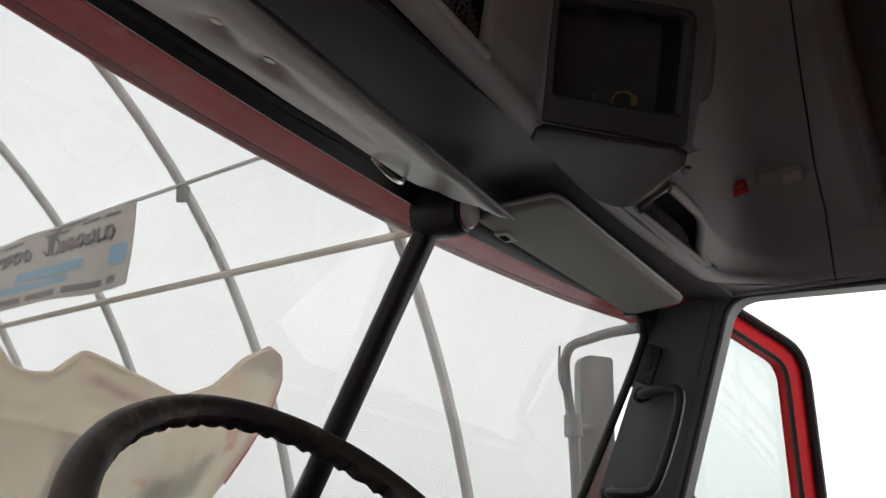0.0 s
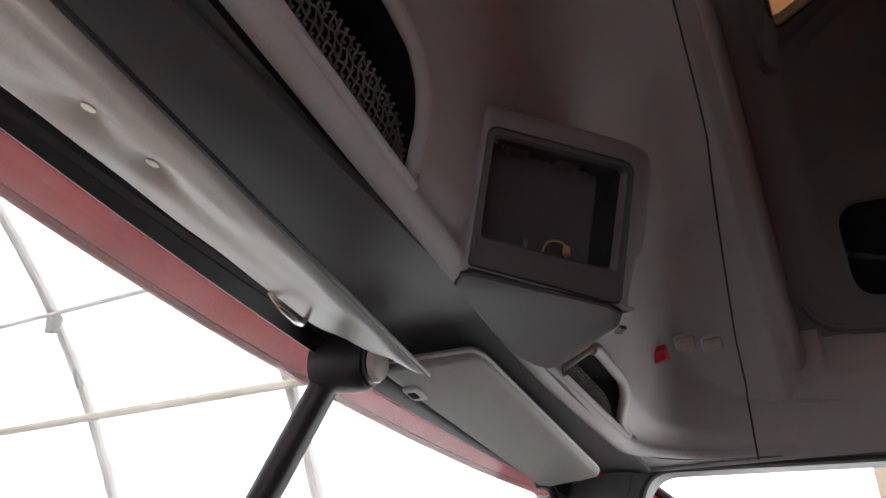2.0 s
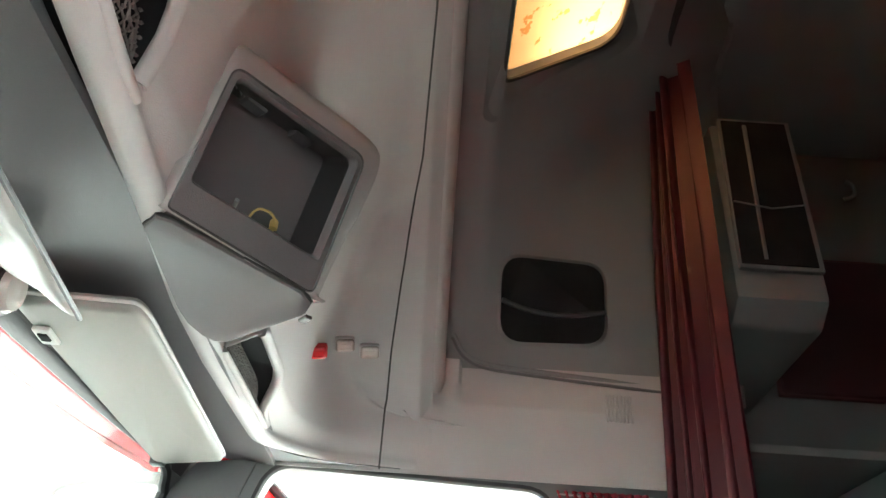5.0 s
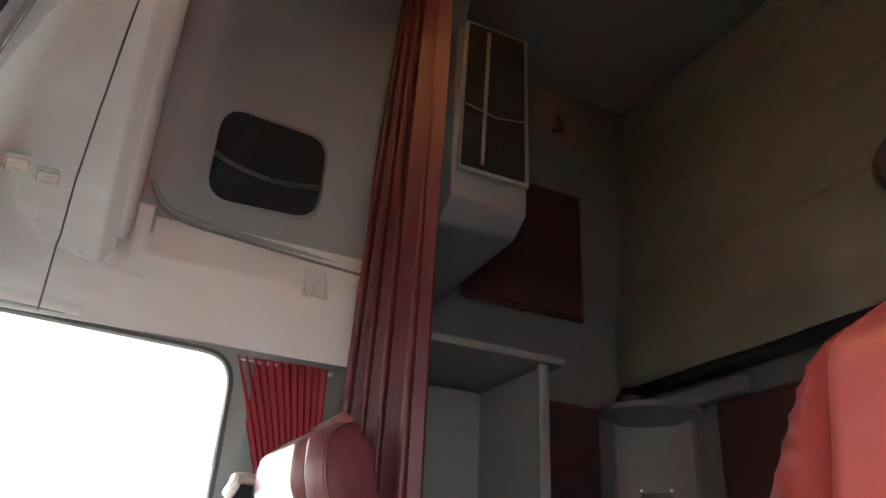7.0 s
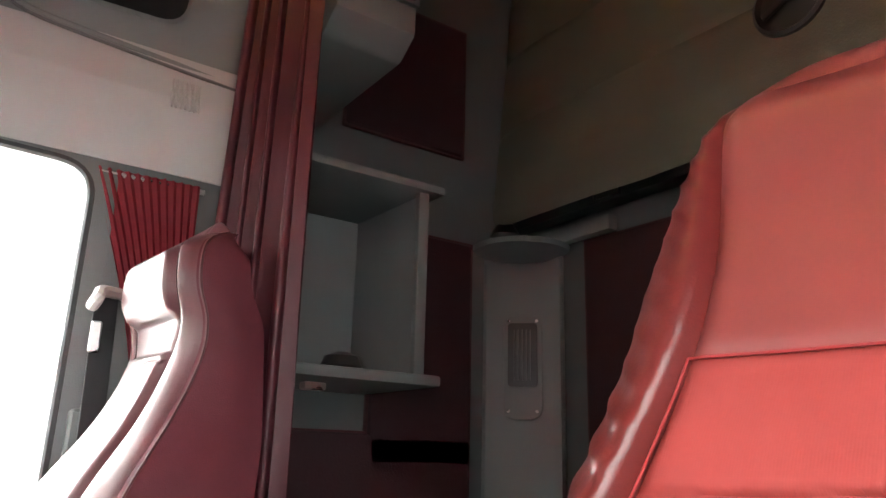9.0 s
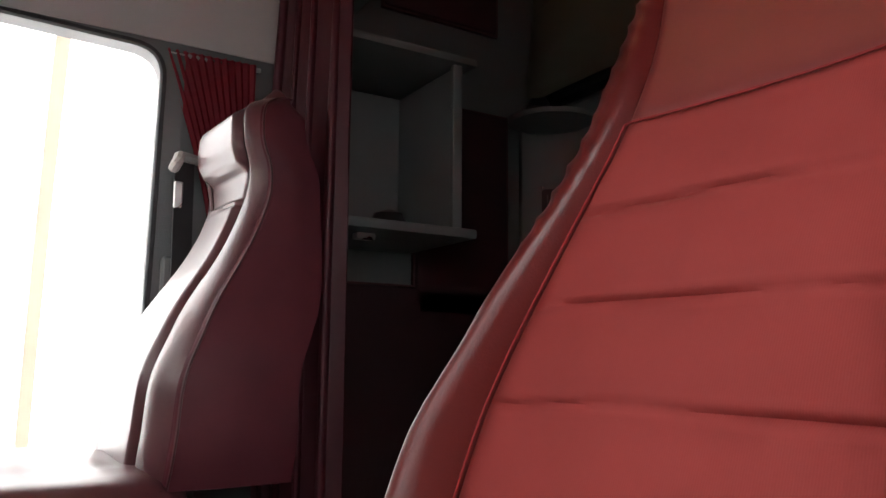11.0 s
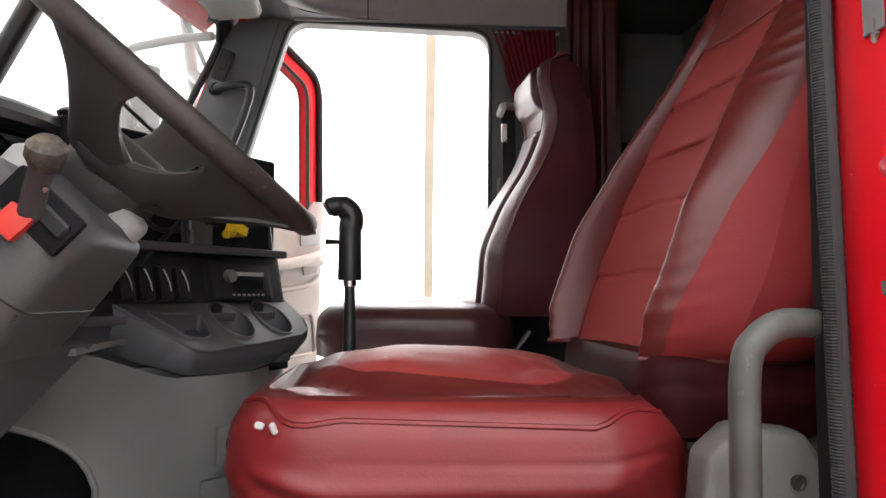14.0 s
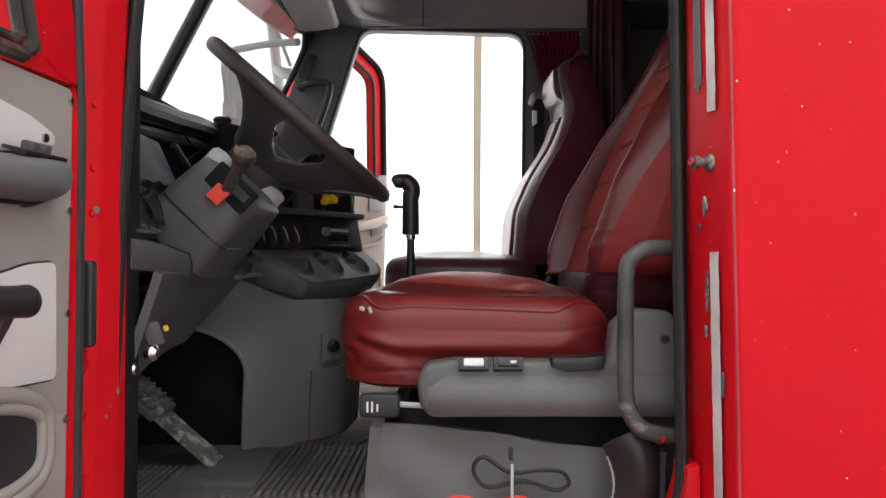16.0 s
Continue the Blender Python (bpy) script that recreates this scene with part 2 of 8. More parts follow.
COLUMN = mat("column_plastic", (0.078, 0.078, 0.078), 0.5, var=0.1, scale=6, bump=0.3, bscale=420, spot=(0.17, 0.165, 0.16), spot_amt=-0.05, spot_scale=10)
VINYL_S = mat("red_vinyl_side", (0.172, 0.018, 0.019), 0.55, spec=0.15, var=0.12, scale=5, bump=0.15, bscale=400)
BRASS = mat("dull_brass", (0.42, 0.31, 0.10), 0.45, var=0.15, bump=0.1)
MIRRORGREY = mat("grey_mirror_plastic", (0.13, 0.15, 0.15), 0.5, var=0.1, bump=0.1)
PIPING = mat("dark_piping", (0.05, 0.008, 0.01), 0.5)
CURTAIN = mat("red_curtain_satin", (0.054, 0.006, 0.011), 0.45, spec=0.38, var=0.12, scale=5, bump=0.2, bscale=600)
VISOR = mat("visor_vinyl", (0.32, 0.33, 0.31), 0.34, var=0.1, scale=7, bump=0.25, bscale=120)
VISOR2 = mat("visor_cloth", (0.22, 0.22, 0.205), 0.6, var=0.05, scale=6, bump=0.2, bscale=350)
CHROME = mat("worn_metal", (0.55, 0.54, 0.52), 0.28, metal=1.0, var=0.1, bump=0.05)
# White brought down to grey to imitate the sleeper's shade.
WHITE = mat("dimmed_white_laminate", (0.160, 0.176, 0.172), 0.55, var=0.04, bump=0.05)
QUILT = mat("olive_quilt", (0.094, 0.096, 0.070), 0.75, var=0.1, scale=5, bump=0.3, bscale=200)
REDPANEL = mat("dark_red_padding", (0.033, 0.008, 0.011), 0.7, var=0.15, scale=5, bump=0.35, bscale=150)
RIM = mat("worn_wheel_rim", (0.034, 0.029, 0.026), 0.5, spec=0.3, var=0.25, scale=14, bump=0.2, bscale=180, spot=(0.15, 0.125, 0.09), spot_amt=0.05, spot_scale=10)
FLOORMAT = mat("dusty_rubber_mat", (0.095, 0.091, 0.086), 0.75, var=0.25, scale=9, bump=0.3, spot=(0.25, 0.195, 0.135), spot_amt=0.09, spot_scale=5)
DUSTY = mat("dusty_pedal", (0.10, 0.096, 0.088), 0.8, var=0.3, scale=20, bump=0.4, spot=(0.40, 0.38, 0.34), spot_amt=0.11, spot_scale=26)
FIBRE = mat_translucent("cream_fibreglass", (0.86, 0.80, 0.68), 0.72, var=0.10, scale=3, blotch=(0.74, 0.52, 0.42), blotch_scale=5, blotch_at=0.66)
FIBRE_STAIN = mat_translucent("red_smear", (0.72, 0.26, 0.22), 0.72, var=0.35, scale=14)
FIBRE_GREY = mat_translucent("grey_patching", (0.46, 0.48, 0.44), 0.6, var=0.35, scale=16)
STEEL = mat("galvanised_tube", (0.50, 0.50, 0.48), 0.5, metal=0.15, var=0.15, scale=9, bump=0.1, spot=(0.22, 0.16, 0.12), spot_amt=-0.03)
PURLIN = mat("pale_timber_strip", (0.52, 0.46, 0.36), 0.7, var=0.1, scale=8, bump=0.2)
BANNER = mat("worn_banner_cloth", (0.46, 0.41, 0.35), 0.8, var=0.12, scale=4, bump=0.3, spot=(0.3, 0.26, 0.22), spot_amt=-0.05, spot_scale=6)
INK = mat("faded_ink", (0.13, 0.115, 0.105), 0.8)
BLUE = mat("faded_blue_print", (0.18, 0.36, 0.48), 0.8, var=0.15, scale=8)
GROUND = mat("gravel_ground", (0.19, 0.17, 0.15), 0.9, var=0.3, scale=14, bump=0.8, bscale=60)
FILM = mat_translucent("greenhouse_film", (0.90, 0.91, 0.90), 0.86, var=0.08, scale=1.7)
HATCH = mat_translucent("amber_hatch_plastic", (0.235, 0.112, 0.042), 0.9, var=0.05, scale=3, blotch=(0.17, 0.060, 0.014), blotch_scale=24, blotch_at=0.585)
VISORRED = mat_translucent("translucent_red_plastic", (0.34, 0.018, 0.028), 0.30, var=0.3, scale=5, blotch=(0.36, 0.08, 0.09), blotch_scale=34, blotch_at=0.64)
# Translucent only so the strip brightens against the film.
BATTEN = mat_translucent("backlit_pale_strip", (0.50, 0.475, 0.42), 0.75, var=0.08, scale=6)
THIN_RED = mat_translucent("thin_red_curtain", (0.30, 0.045, 0.060), 0.5, var=0.1, scale=9)
# Streaky dust, plus a deep tint added to hold down the brightness outside.
GLASS = mat_glass("dusty_dimmed_glass", (0.405, 0.418, 0.418), 0.05, 0.09)
DOORGLASS = mat_glass("door_glass", (0.70, 0.74, 0.73))
LENS_RED = mat("red_lamp_lens", (0.45, 0.01, 0.015), 0.15, var=0.1, bump=0.05, coat=0.5)
LENS_CLEAR = mat("clear_lamp_lens", (0.40, 0.37, 0.34), 0.12, var=0.1, bump=0.05, coat=0.6)
YELLOW = mat("yellow_plastic", (0.75, 0.5, 0.02), 0.45)
SWITCH_RED = mat("red_switch_plastic", (0.65, 0.035, 0.02), 0.45)
WHITE_INK = mat("white_marking", (0.7, 0.7, 0.7), 0.6)
ORANGE = mat("orange_paint", (0.75, 0.20, 0.02), 0.5)
TAPE = mat("grey_tape", (0.50, 0.47, 0.46), 0.7, var=0.2, scale=10, spot=(0.6, 0.05, 0.06), spot_amt=-0.03, spot_scale=20)
NET = mat("dark_net_cord", (0.11, 0.10, 0.095), 0.8)
SHEET = mat("dusty_blue_sheet", (0.040, 0.045, 0.055), 0.5, spec=0.3, var=0.5, scale=8, bump=0.1)
PALE = mat("pale_smoke_plastic", (0.48, 0.5, 0.5), 0.25, var=0.05)


# ---- mesh tools ----
def thing(name, loc, label, category, group="", kind=""):
    e = new(name)
    e.location = loc
    e.empty_display_size = 0.05
    return tagged(e, label, category, group, kind)


def finish(name, me, material, parent, label, smooth=35):
    me.materials.append(material)
    if smooth:
        for p in me.polygons:
            p.use_smooth = True
        me.set_sharp_from_angle(angle=radians(smooth))
    ob = new(name, me)
    if parent is not None:
        ob.parent = parent
        if parent.type == "EMPTY":
            ob.matrix_parent_inverse = Matrix.Translation(-parent.location)
    if label:
        ob["label"] = label
    return ob


def part(name, bm, material, parent=None, label="", smooth=35):
    bmesh.ops.recalc_face_normals(bm, faces=bm.faces)
    me = bpy.data.meshes.new(name)
    bm.to_mesh(me)
    bm.free()
    return finish(name, me, material, parent, label, smooth)


def structure(name, bm, material, label, smooth=35):
    return tagged(part(name, bm, material, None, "", smooth), label, "", "", "structure")


def b_join(*bms):
    out = bmesh.new()
    for b in bms:
        me = bpy.data.meshes.new("tmp")
        b.to_mesh(me)
        b.free()
        out.from_mesh(me)
        bpy.data.meshes.remove(me)
    return out


def b_box(c, s, bev=0.0, seg=2, m=None):
    """A box with its middle at c and sides s, edges rounded by bev, turned by the matrix m about its middle."""
    bm = bmesh.new()
    bmesh.ops.create_cube(bm, size=1)
    bmesh.ops.scale(bm, vec=s, verts=bm.verts)
    if bev:
        bmesh.ops.bevel(bm, geom=bm.edges[:], offset=bev, segments=seg, profile=0.6, affect="EDGES")
    t = Matrix.Translation(c) @ (m if m is not None else Matrix())
    bmesh.ops.transform(bm, matrix=t, verts=bm.verts)
    return bm


def b_prism(poly, off, bev=0.0, seg=2):
    """A polygon of 3D points pushed along off."""
    bm = bmesh.new()
    a = [bm.verts.new(p) for p in poly]
    b = [bm.verts.new(Vector(p) + Vector(off)) for p in poly]
    bm.faces.new(a)
    bm.faces.new(b[::-1])
    n = len(poly)
    for i in range(n):
        bm.faces.new((a[i], b[i], b[(i + 1) % n], a[(i + 1) % n]))
    bmesh.ops.recalc_face_normals(bm, faces=bm.faces)
    if bev:
        bmesh.ops.bevel(bm, geom=bm.edges[:], offset=bev, segments=seg, profile=0.6, affect="EDGES", clamp_overlap=True)
    return bm


def rounded(poly, r, n=5):
    """A 2D polygon with its corners rounded; r is one number or one for each corner."""
    out, k = [], len(poly)
    for i in range(k):
        p, a, b = Vector(poly[i]), Vector(poly[i - 1]), Vector(poly[(i + 1) % k])
        ri = r[i] if isinstance(r, (list, tuple)) else r
        u, v = (a - p), (b - p)
        d = min(ri, u.length * 0.49, v.length * 0.49)
        p0, p1 = p + u.normalized() * d, p + v.normalized() * d
        for j in range(n + 1):
            s = j / n
            out.append((p0 * (1 - s) + p * s) * (1 - s) + (p * (1 - s) + p1 * s) * s)
    return out


def b_tube(pts, r, seg=10, closed=False, flat=1.0):
    """A tube through pts; r is one radius or one for each point."""
    pts = [Vector(p) for p in pts]
    n = len(pts)
    bm = bmesh.new()
    rings, up = [], None
    for i, p in enumerate(pts):
        a = pts[(i - 1) % n] if closed or i else p
        b = pts[(i + 1) % n] if closed or i < n - 1 else p
        d = (b - a).normalized()
        if up is None:
            up = Vector((0, 0, 1)) if abs(d.z) < 0.9 else Vector((1, 0, 0))
        side = d.cross(up).normalized()
        up = side.cross(d).normalized()
        ri = r[i] if isinstance(r, (list, tuple)) else r
        rings.append([bm.verts.new(p + (side * math.cos(2 * math.pi * k / seg) + up * flat * math.sin(2 * math.pi * k / seg)) * ri) for k in range(seg)])
    for i in range(n if closed else n - 1):
        q, w = rings[i], rings[(i + 1) % n]
        for k in range(seg):
            bm.faces.new((q[k], q[(k + 1) % seg], w[(k + 1) % seg], w[k]))
    if not closed:
        bm.faces.new(rings[0][::-1])
        bm.faces.new(rings[-1])
    return bm


def curve(pts, n=8, closed=False):
    """A smooth line (Catmull-Rom) through pts."""
    pts = [Vector(p) for p in pts]
    k, out = len(pts), []
    for i in range(k if closed else k - 1):
        p0 = pts[(i - 1) % k] if closed or i else pts[0]
        p1, p2 = pts[i], pts[(i + 1) % k]
        p3 = pts[(i + 2) % k] if closed or i + 2 < k else pts[-1]
        for j in range(n):
            t = j / n
            out.append(0.5 * ((2 * p1) + (p2 - p0) * t + (2 * p0 - 5 * p1 + 4 * p2 - p3) * t * t + (3 * p1 - p0 - 3 * p2 + p3) * t ** 3))
    if not closed:
        out.append(pts[-1])
    return out


def b_grid(f, nu, nv, thick=0.0, hole=None):
    """A sheet f(u, v), u and v from 0 to 1; thick gives it depth; hole(u, v) leaves cells out."""
    bm = bmesh.new()
    vs = [[bm.verts.new(f(i / nu, j / nv)) for j in range(nv + 1)] for i in range(nu + 1)]
    for i in range(nu):
        for j in range(nv):
            if hole and hole((i + 0.5) / nu, (j + 0.5) / nv):
                continue
            bm.faces.new((vs[i][j], vs[i + 1][j], vs[i + 1][j + 1], vs[i][j + 1]))
    for v in [v for v in bm.verts if not v.link_faces]:
        bm.verts.remove(v)
    if thick:
        bmesh.ops.recalc_face_normals(bm, faces=bm.faces)
        bmesh.ops.solidify(bm, geom=bm.faces[:], thickness=thick)
    return bm


def b_loft(rings, caps=True):
    bm = bmesh.new()
    rs = [[bm.verts.new(p) for p in r] for r in rings]
    n = len(rs[0])
    for a, b in zip(rs, rs[1:]):
        for k in range(n):
            bm.faces.new((a[k], a[(k + 1) % n], b[(k + 1) % n], b[k]))
    if caps:
        bm.faces.new(rs[0][::-1])
        bm.faces.new(rs[-1])
    return bm


def b_lathe(profile, m, seg=20):
    """Profile of (radius, height) turned about z, then placed by m."""
    rings = [[m @ Vector((max(r, 1e-4) * math.cos(2 * math.pi * k / seg), max(r, 1e-4) * math.sin(2 * math.pi * k / seg), h)) for k in range(seg)] for r, h in profile]
    return b_loft(rings)


def axis(p, d):
    """A matrix at p whose z axis points along d."""
    return Matrix.Translation(p) @ Vector(d).to_track_quat("Z", "Y").to_matrix().to_4x4()


def lerp_table(table, v):
    """Linear reading of a table of (key, value)."""
    if v <= table[0][0]:
        return table[0][1]
    for (a, x), (b, y) in zip(table, table[1:]):
        if v <= b:
            return x + (y - x) * (v - a) / (b - a)
    return table[-1][1]


def smooth_table(table, v):
    if v <= table[0][0]:
        return table[0][1]
    for (a, x), (b, y) in zip(table, table[1:]):
        if v <= b:
            s = (v - a) / (b - a)
            s = s * s * (3 - 2 * s) * 0.6 + s * 0.4
            return x + (y - x) * s
    return table[-1][1]


CX = 1.14
FLOOR = 1.24


# ---- tunnel round the truck ----
HC, HZ, HR = -0.45, 0.84, 3.84


def arch(a, r):
    """A point of the tunnel's cross-section; a from -1 (left foot) to 1 (right foot)."""
    leg = HZ
    total = math.pi * r + 2 * leg
    s = abs(a) * total / 2
    if s <= math.pi * r / 2:
        th = s / r
        return (HC + math.copysign(r * math.sin(th), a), HZ + r * math.cos(th))
    return (HC + math.copysign(r, a), HZ - (s - math.pi * r / 2))


bmg = bmesh.new()
bmesh.ops.create_grid(bmg, x_segments=2, y_segments=2, size=400)
structure("ground", bmg, GROUND, "packed grey-brown gravel ground")


def film_point(u, v):
    x, z = arch(2 * u - 1, HR + 0.05)
    y = -9 + 24 * v
    w = 0.02 * noise.noise((x * 0.8, y * 0.8, z * 0.8))
    return (x + w, y, z + w)


def over_cab(u, v):
    """The film lies open where the tall cab stands."""
    x, y, z = film_point(u, v)
    return 1.75 < x < 2.35 and -1.7 < y < 0.6 and z > 2


structure("tunnel_cover", b_grid(film_point, 60, 60, 0.0, over_cab), FILM, "milky white translucent greenhouse film")
for yy in (-9.0, 15.0):
    loop = [arch(a / 20 - 1, HR + 0.05) for a in range(41)]
    bm = bmesh.new()
    bm.faces.new([bm.verts.new((x, yy, z)) for x, z in loop])
    structure("tunnel_end", bm, FILM, "milky white film end wall of the tunnel")
hoop_y = [-7.6, -6.3, -5.0, -3.7, -2.4, 1.06, 2.08, 3.27, 4.49, 5.88, 7.1, 8.4, 9.7, 11.0, 12.3, 13.6]
hoop = None
for yy in hoop_y:
    if hoop is None:
        hoop = thing("tunnel_hoop", (HC, 0, 0), "bent galvanised steel hoop carrying the film", "hoop", "tunnel hoops")
        part("tube", b_tube([(arch(a / 30 - 1, HR)[0], 0, arch(a / 30 - 1, HR)[1]) for a in range(61)], 0.027, 10), STEEL, hoop)
        hoop.location = (HC, yy, 0)
    else:
        copy_thing(hoop, pose(HC, yy, 0))


# Stands in for a pole; the see-through material is added to brighten it.
batten = thing("film_batten", (HC + HR, 0.03, 0), "pale beige pole strip by the passenger doorway, translucent to look lit", "batten")
part("strip", b_loft([[(arch(a, HR + 0.02)[0] + dx, 0.03 + dy + 0.05 * (0.5 - a), arch(a, HR + 0.02)[1]) for dx, dy in ((-0.012, -0.021), (-0.012, 0.021), (0.012, 0.021), (0.012, -0.021))] for a in [0.30 + 0.70 * k / 30 for k in range(31)]]), BATTEN, batten)


def purlin(name, x, z, r, material, label, y0=-8.9):
    t = thing(name, (x, 3, z), label, "purlin")
    part("tube", b_tube([(x + 0.01 * math.sin(k), y0 + k * (14.9 - y0) / 20, z) for k in range(21)], r, 8), material, t)
    return t


purlin("purlin_pipe", 2.14, 3.645, 0.011, STEEL, "thin steel purlin pipe clamped along the hoops", 0.9)
purlin("purlin_strip", 2.50, 3.265, 0.020, PURLIN, "pale timber strip running along the hoops")
for yy in hoop_y[6:10]:
    clamp = thing("hoop_clamp", (2.16, yy, 3.66), "dark bent steel clamp and taped joint on the hoop", "clamp", "hoop clamps")
    part("plate", b_prism([(2.13, yy - 0.035, 3.66), (2.15, yy - 0.035, 3.56), (2.19, yy - 0.035, 3.57), (2.19, yy - 0.035, 3.65)], (0, 0.05, 0), 0.006), GREY, clamp)
    part("sleeve", b_tube([(arch(0.16 + 0.011 * k, HR)[0], yy, arch(0.16 + 0.011 * k, HR)[1]) for k in range(-1, 15)][9:14], 0.031, 10), STEEL, clamp)
    part("rag", b_prism([(2.33, yy - 0.035, 3.45), (2.36, yy - 0.06, 3.36), (2.41, yy - 0.02, 3.40)], (0.01, 0.03, 0), 0.0), GREY, clamp)

# banner hung from the purlin pipe
banner = thing("banner", (2.1, 4.5, 3.55), "worn beige cloth banner with faded blue stripes and script", "banner")
BY0, BY1, BZ0, BZ1 = 3.64, 5.66, 3.16, 3.645


def banner_at(s, h, lift=0.0):
    """s along the banner from its near end, h up from its foot, both 0 to 1."""
    y = BY0 + (BY1 - BY0) * s
    z = BZ0 + (BZ1 - BZ0) * h - 0.012 * math.sin(s * 9) * (1 - h) + 0.03 * s
    return (2.135 - lift + 0.010 * math.sin(s * 14 + h * 3), y - 0.06 * (1 - h), z)


part("cloth", b_grid(lambda u, v: banner_at(u, v), 40, 12, 0.004), BANNER, banner)
for s0, s1, h0, h1 in ((0.02, 0.10, 0.28, 0.52), (0.22, 0.62, 0.33, 0.46), (0.30, 0.92, 0.20, 0.29)):
    part("stripe", b_grid(lambda u, v: banner_at(s0 + (s1 - s0) * u, h0 + (h1 - h0) * v, 0.008), 24, 3), BLUE, banner)
rs = random.Random(4)
for k in range(13):
    s0 = 0.08 + k * 0.066
    if k == 6:
        continue
    wig = [banner_at(s0 + 0.055 * j / 7 + 0.012 * math.sin(j * 2.1 + k), 0.60 + (0.30 if k in (5, 12) else 0.17) * (0.5 + 0.5 * math.sin(j * 1.7 + k * 1.3)), 0.012) for j in range(8)]
    part("script_stroke", b_tube(curve(wig, 3), 0.009, 5), INK, banner)
for s0, s1, h0, h1 in ((0.06, 0.13, 0.88, 0.92), (0.16, 0.26, 0.88, 0.92), (0.34, 0.48, 0.87, 0.91), (0.6, 0.75, 0.87, 0.91), (0.06, 0.10, 0.07, 0.16), (0.12, 0.32, 0.06, 0.14),
                       (0.36, 0.55, 0.05, 0.13), (0.58, 0.80, 0.05, 0.13)):
    part("print_bar", b_grid(lambda u, v: banner_at(s0 + (s1 - s0) * u, h0 + (h1 - h0) * v, 0.009), 8, 2), INK, banner)

# ---- cab shell ----
# floor and foot space
structure("floor", b_box((1.16, -0.25, FLOOR - 0.04), (1.9, 2.7, 0.08), 0.004), FLOORMAT, "dusty black rubber cab floor mat")

structure("chassis", b_box((1.16, 0.0, 0.60), (1.30, 2.9, 1.16), 0.03), RUBBER_PLAIN, "dark truck frame under the cab")
structure("chassis_front", b_box((1.14, 2.2, 0.62), (0.95, 1.7, 1.20), 0.03), RUBBER_PLAIN, "dark truck frame under the hood")

# driver's side: rear post, front post, sill and header, with the open doorway between
DR, DF = -0.2105, 0.68


def lean(z):
    return 0.035 * (z - 1.86)


def wall_plan(name, plan, z0, z1, material, label, bev=0.006, sub=1):
    """Upright wall piece from a plan polygon, leaning in with height."""
    rings = []
    for k in range(sub + 1):
        z = z0 + (z1 - z0) * k / sub
        rings.append([(x + lean(z), y, z) for x, y in plan])
    return structure(name, b_loft(rings), material, label)


rear = rounded([(0.236, -0.233), (0.150, -0.238), (0.104, -0.242), (0.092, -0.252), (0.075, -0.62), (0.075, -2.1), (0.30, -2.1), (0.30, -0.231)], 0.006, 2)
wall_plan("wall_left_rear", rear, 0.85, 3.45, RED, "glossy red sleeper side panel with stone chips")
front = rounded([(0.236, 0.690), (0.185, 0.700), (0.130, 0.735), (0.075, 0.742), (0.075, 1.15), (0.30, 1.15), (0.30, 0.692)], 0.006, 2)
wall_plan("wall_left_front", front, 0.85, 2.64, JAMB, "red painted door post with scratches and rivets")
wall_plan("wall_left_sill", [(0.10, -0.25), (0.30, -0.25), (0.30, 0.74), (0.10, 0.74)], 0.85, 1.215, JAMB, "red painted door sill")
wall_plan("wall_left_header", [(0.12, -0.25), (0.30, -0.25), (0.30, 0.80), (0.12, 0.80)], 2.66, 2.95, RED, "red door header above the driver's doorway")

# Strips added over the red wall edges, near-black like the dark interior beside them.
structure("trim_left_rear", b_box((0.282, -0.2285, 1.92), (0.040, 0.006, 1.42), 0.002), DARK, "added near-black strip hiding the red edge inside the rear door post")
structure("trim_left_front", b_box((0.276, 0.6905, 1.92), (0.045, 0.006, 1.42), 0.002), DARK, "added near-black strip hiding the red edge inside the front door post")
seal_loop = rounded([(DR, 1.235), (DF + 0.026, 1.235), (DF + 0.010, 2.0), (DF - 0.055, 2.64), (DR, 2.64)], [0.15, 0.07, 0.4, 0.06, 0.06], 9)
foot_arc = [(DR + 0.15 - 0.15 * math.cos(k * math.pi / 20), 1.385 - 0.15 * math.sin(k * math.pi / 20)) for k in range(11)]
structure("wall_left_corner", b_prism([(0.215 + lean(z), y, z) for y, z in [(DR - 0.02, 1.39)] + foot_arc + [(DR + 0.15, 1.214), (DR - 0.02, 1.214)]], (0.075, 0, 0), 0.002), JAMB, "red rounded corner at the foot of the doorway")
edge_ = thing("trim", (0.10, -0.246, 1.2), "red folded panel edge beside the doorway", "trim", "", "structure")
part("fold", b_tube([(0.0985 + lean(z), -0.2475, z) for z in (0.9, 1.5, 2.0, 2.6, 3.2)], 0.0028, 6), DUSTRED, edge_)
seal = thing("door_seal", (0.24, 0.24, 1.23), "black ribbed rubber door seal round the doorway", "door seal")
part("strip", b_tube([(0.243 + lean(z), y, z) for y, z in seal_loop], 0.0105, 10, True), RUBBER, seal)
part("lip", b_tube([(0.2335 + lean(z), y, z) for y, z in seal_loop], 0.0045, 6, True), RUBBER_PLAIN, seal, "smooth outer lip")

# passenger's side wall: pieces round the open doorway
PX = 2.04
structure("wall_right_rear", b_prism([(PX, -0.15, 1.2), (PX, -0.15, 2.66), (PX, -0.46, 2.66), (PX, -0.46, 1.2)], (0.07, 0, 0), 0.003), PILLAR, "grey plastic rear door post trim")
structure("wall_right_sill", b_box((PX + 0.04, 0.35, 1.08), (0.08, 1.2, 0.34), 0.01), PILLAR, "dark sill under the passenger doorway")
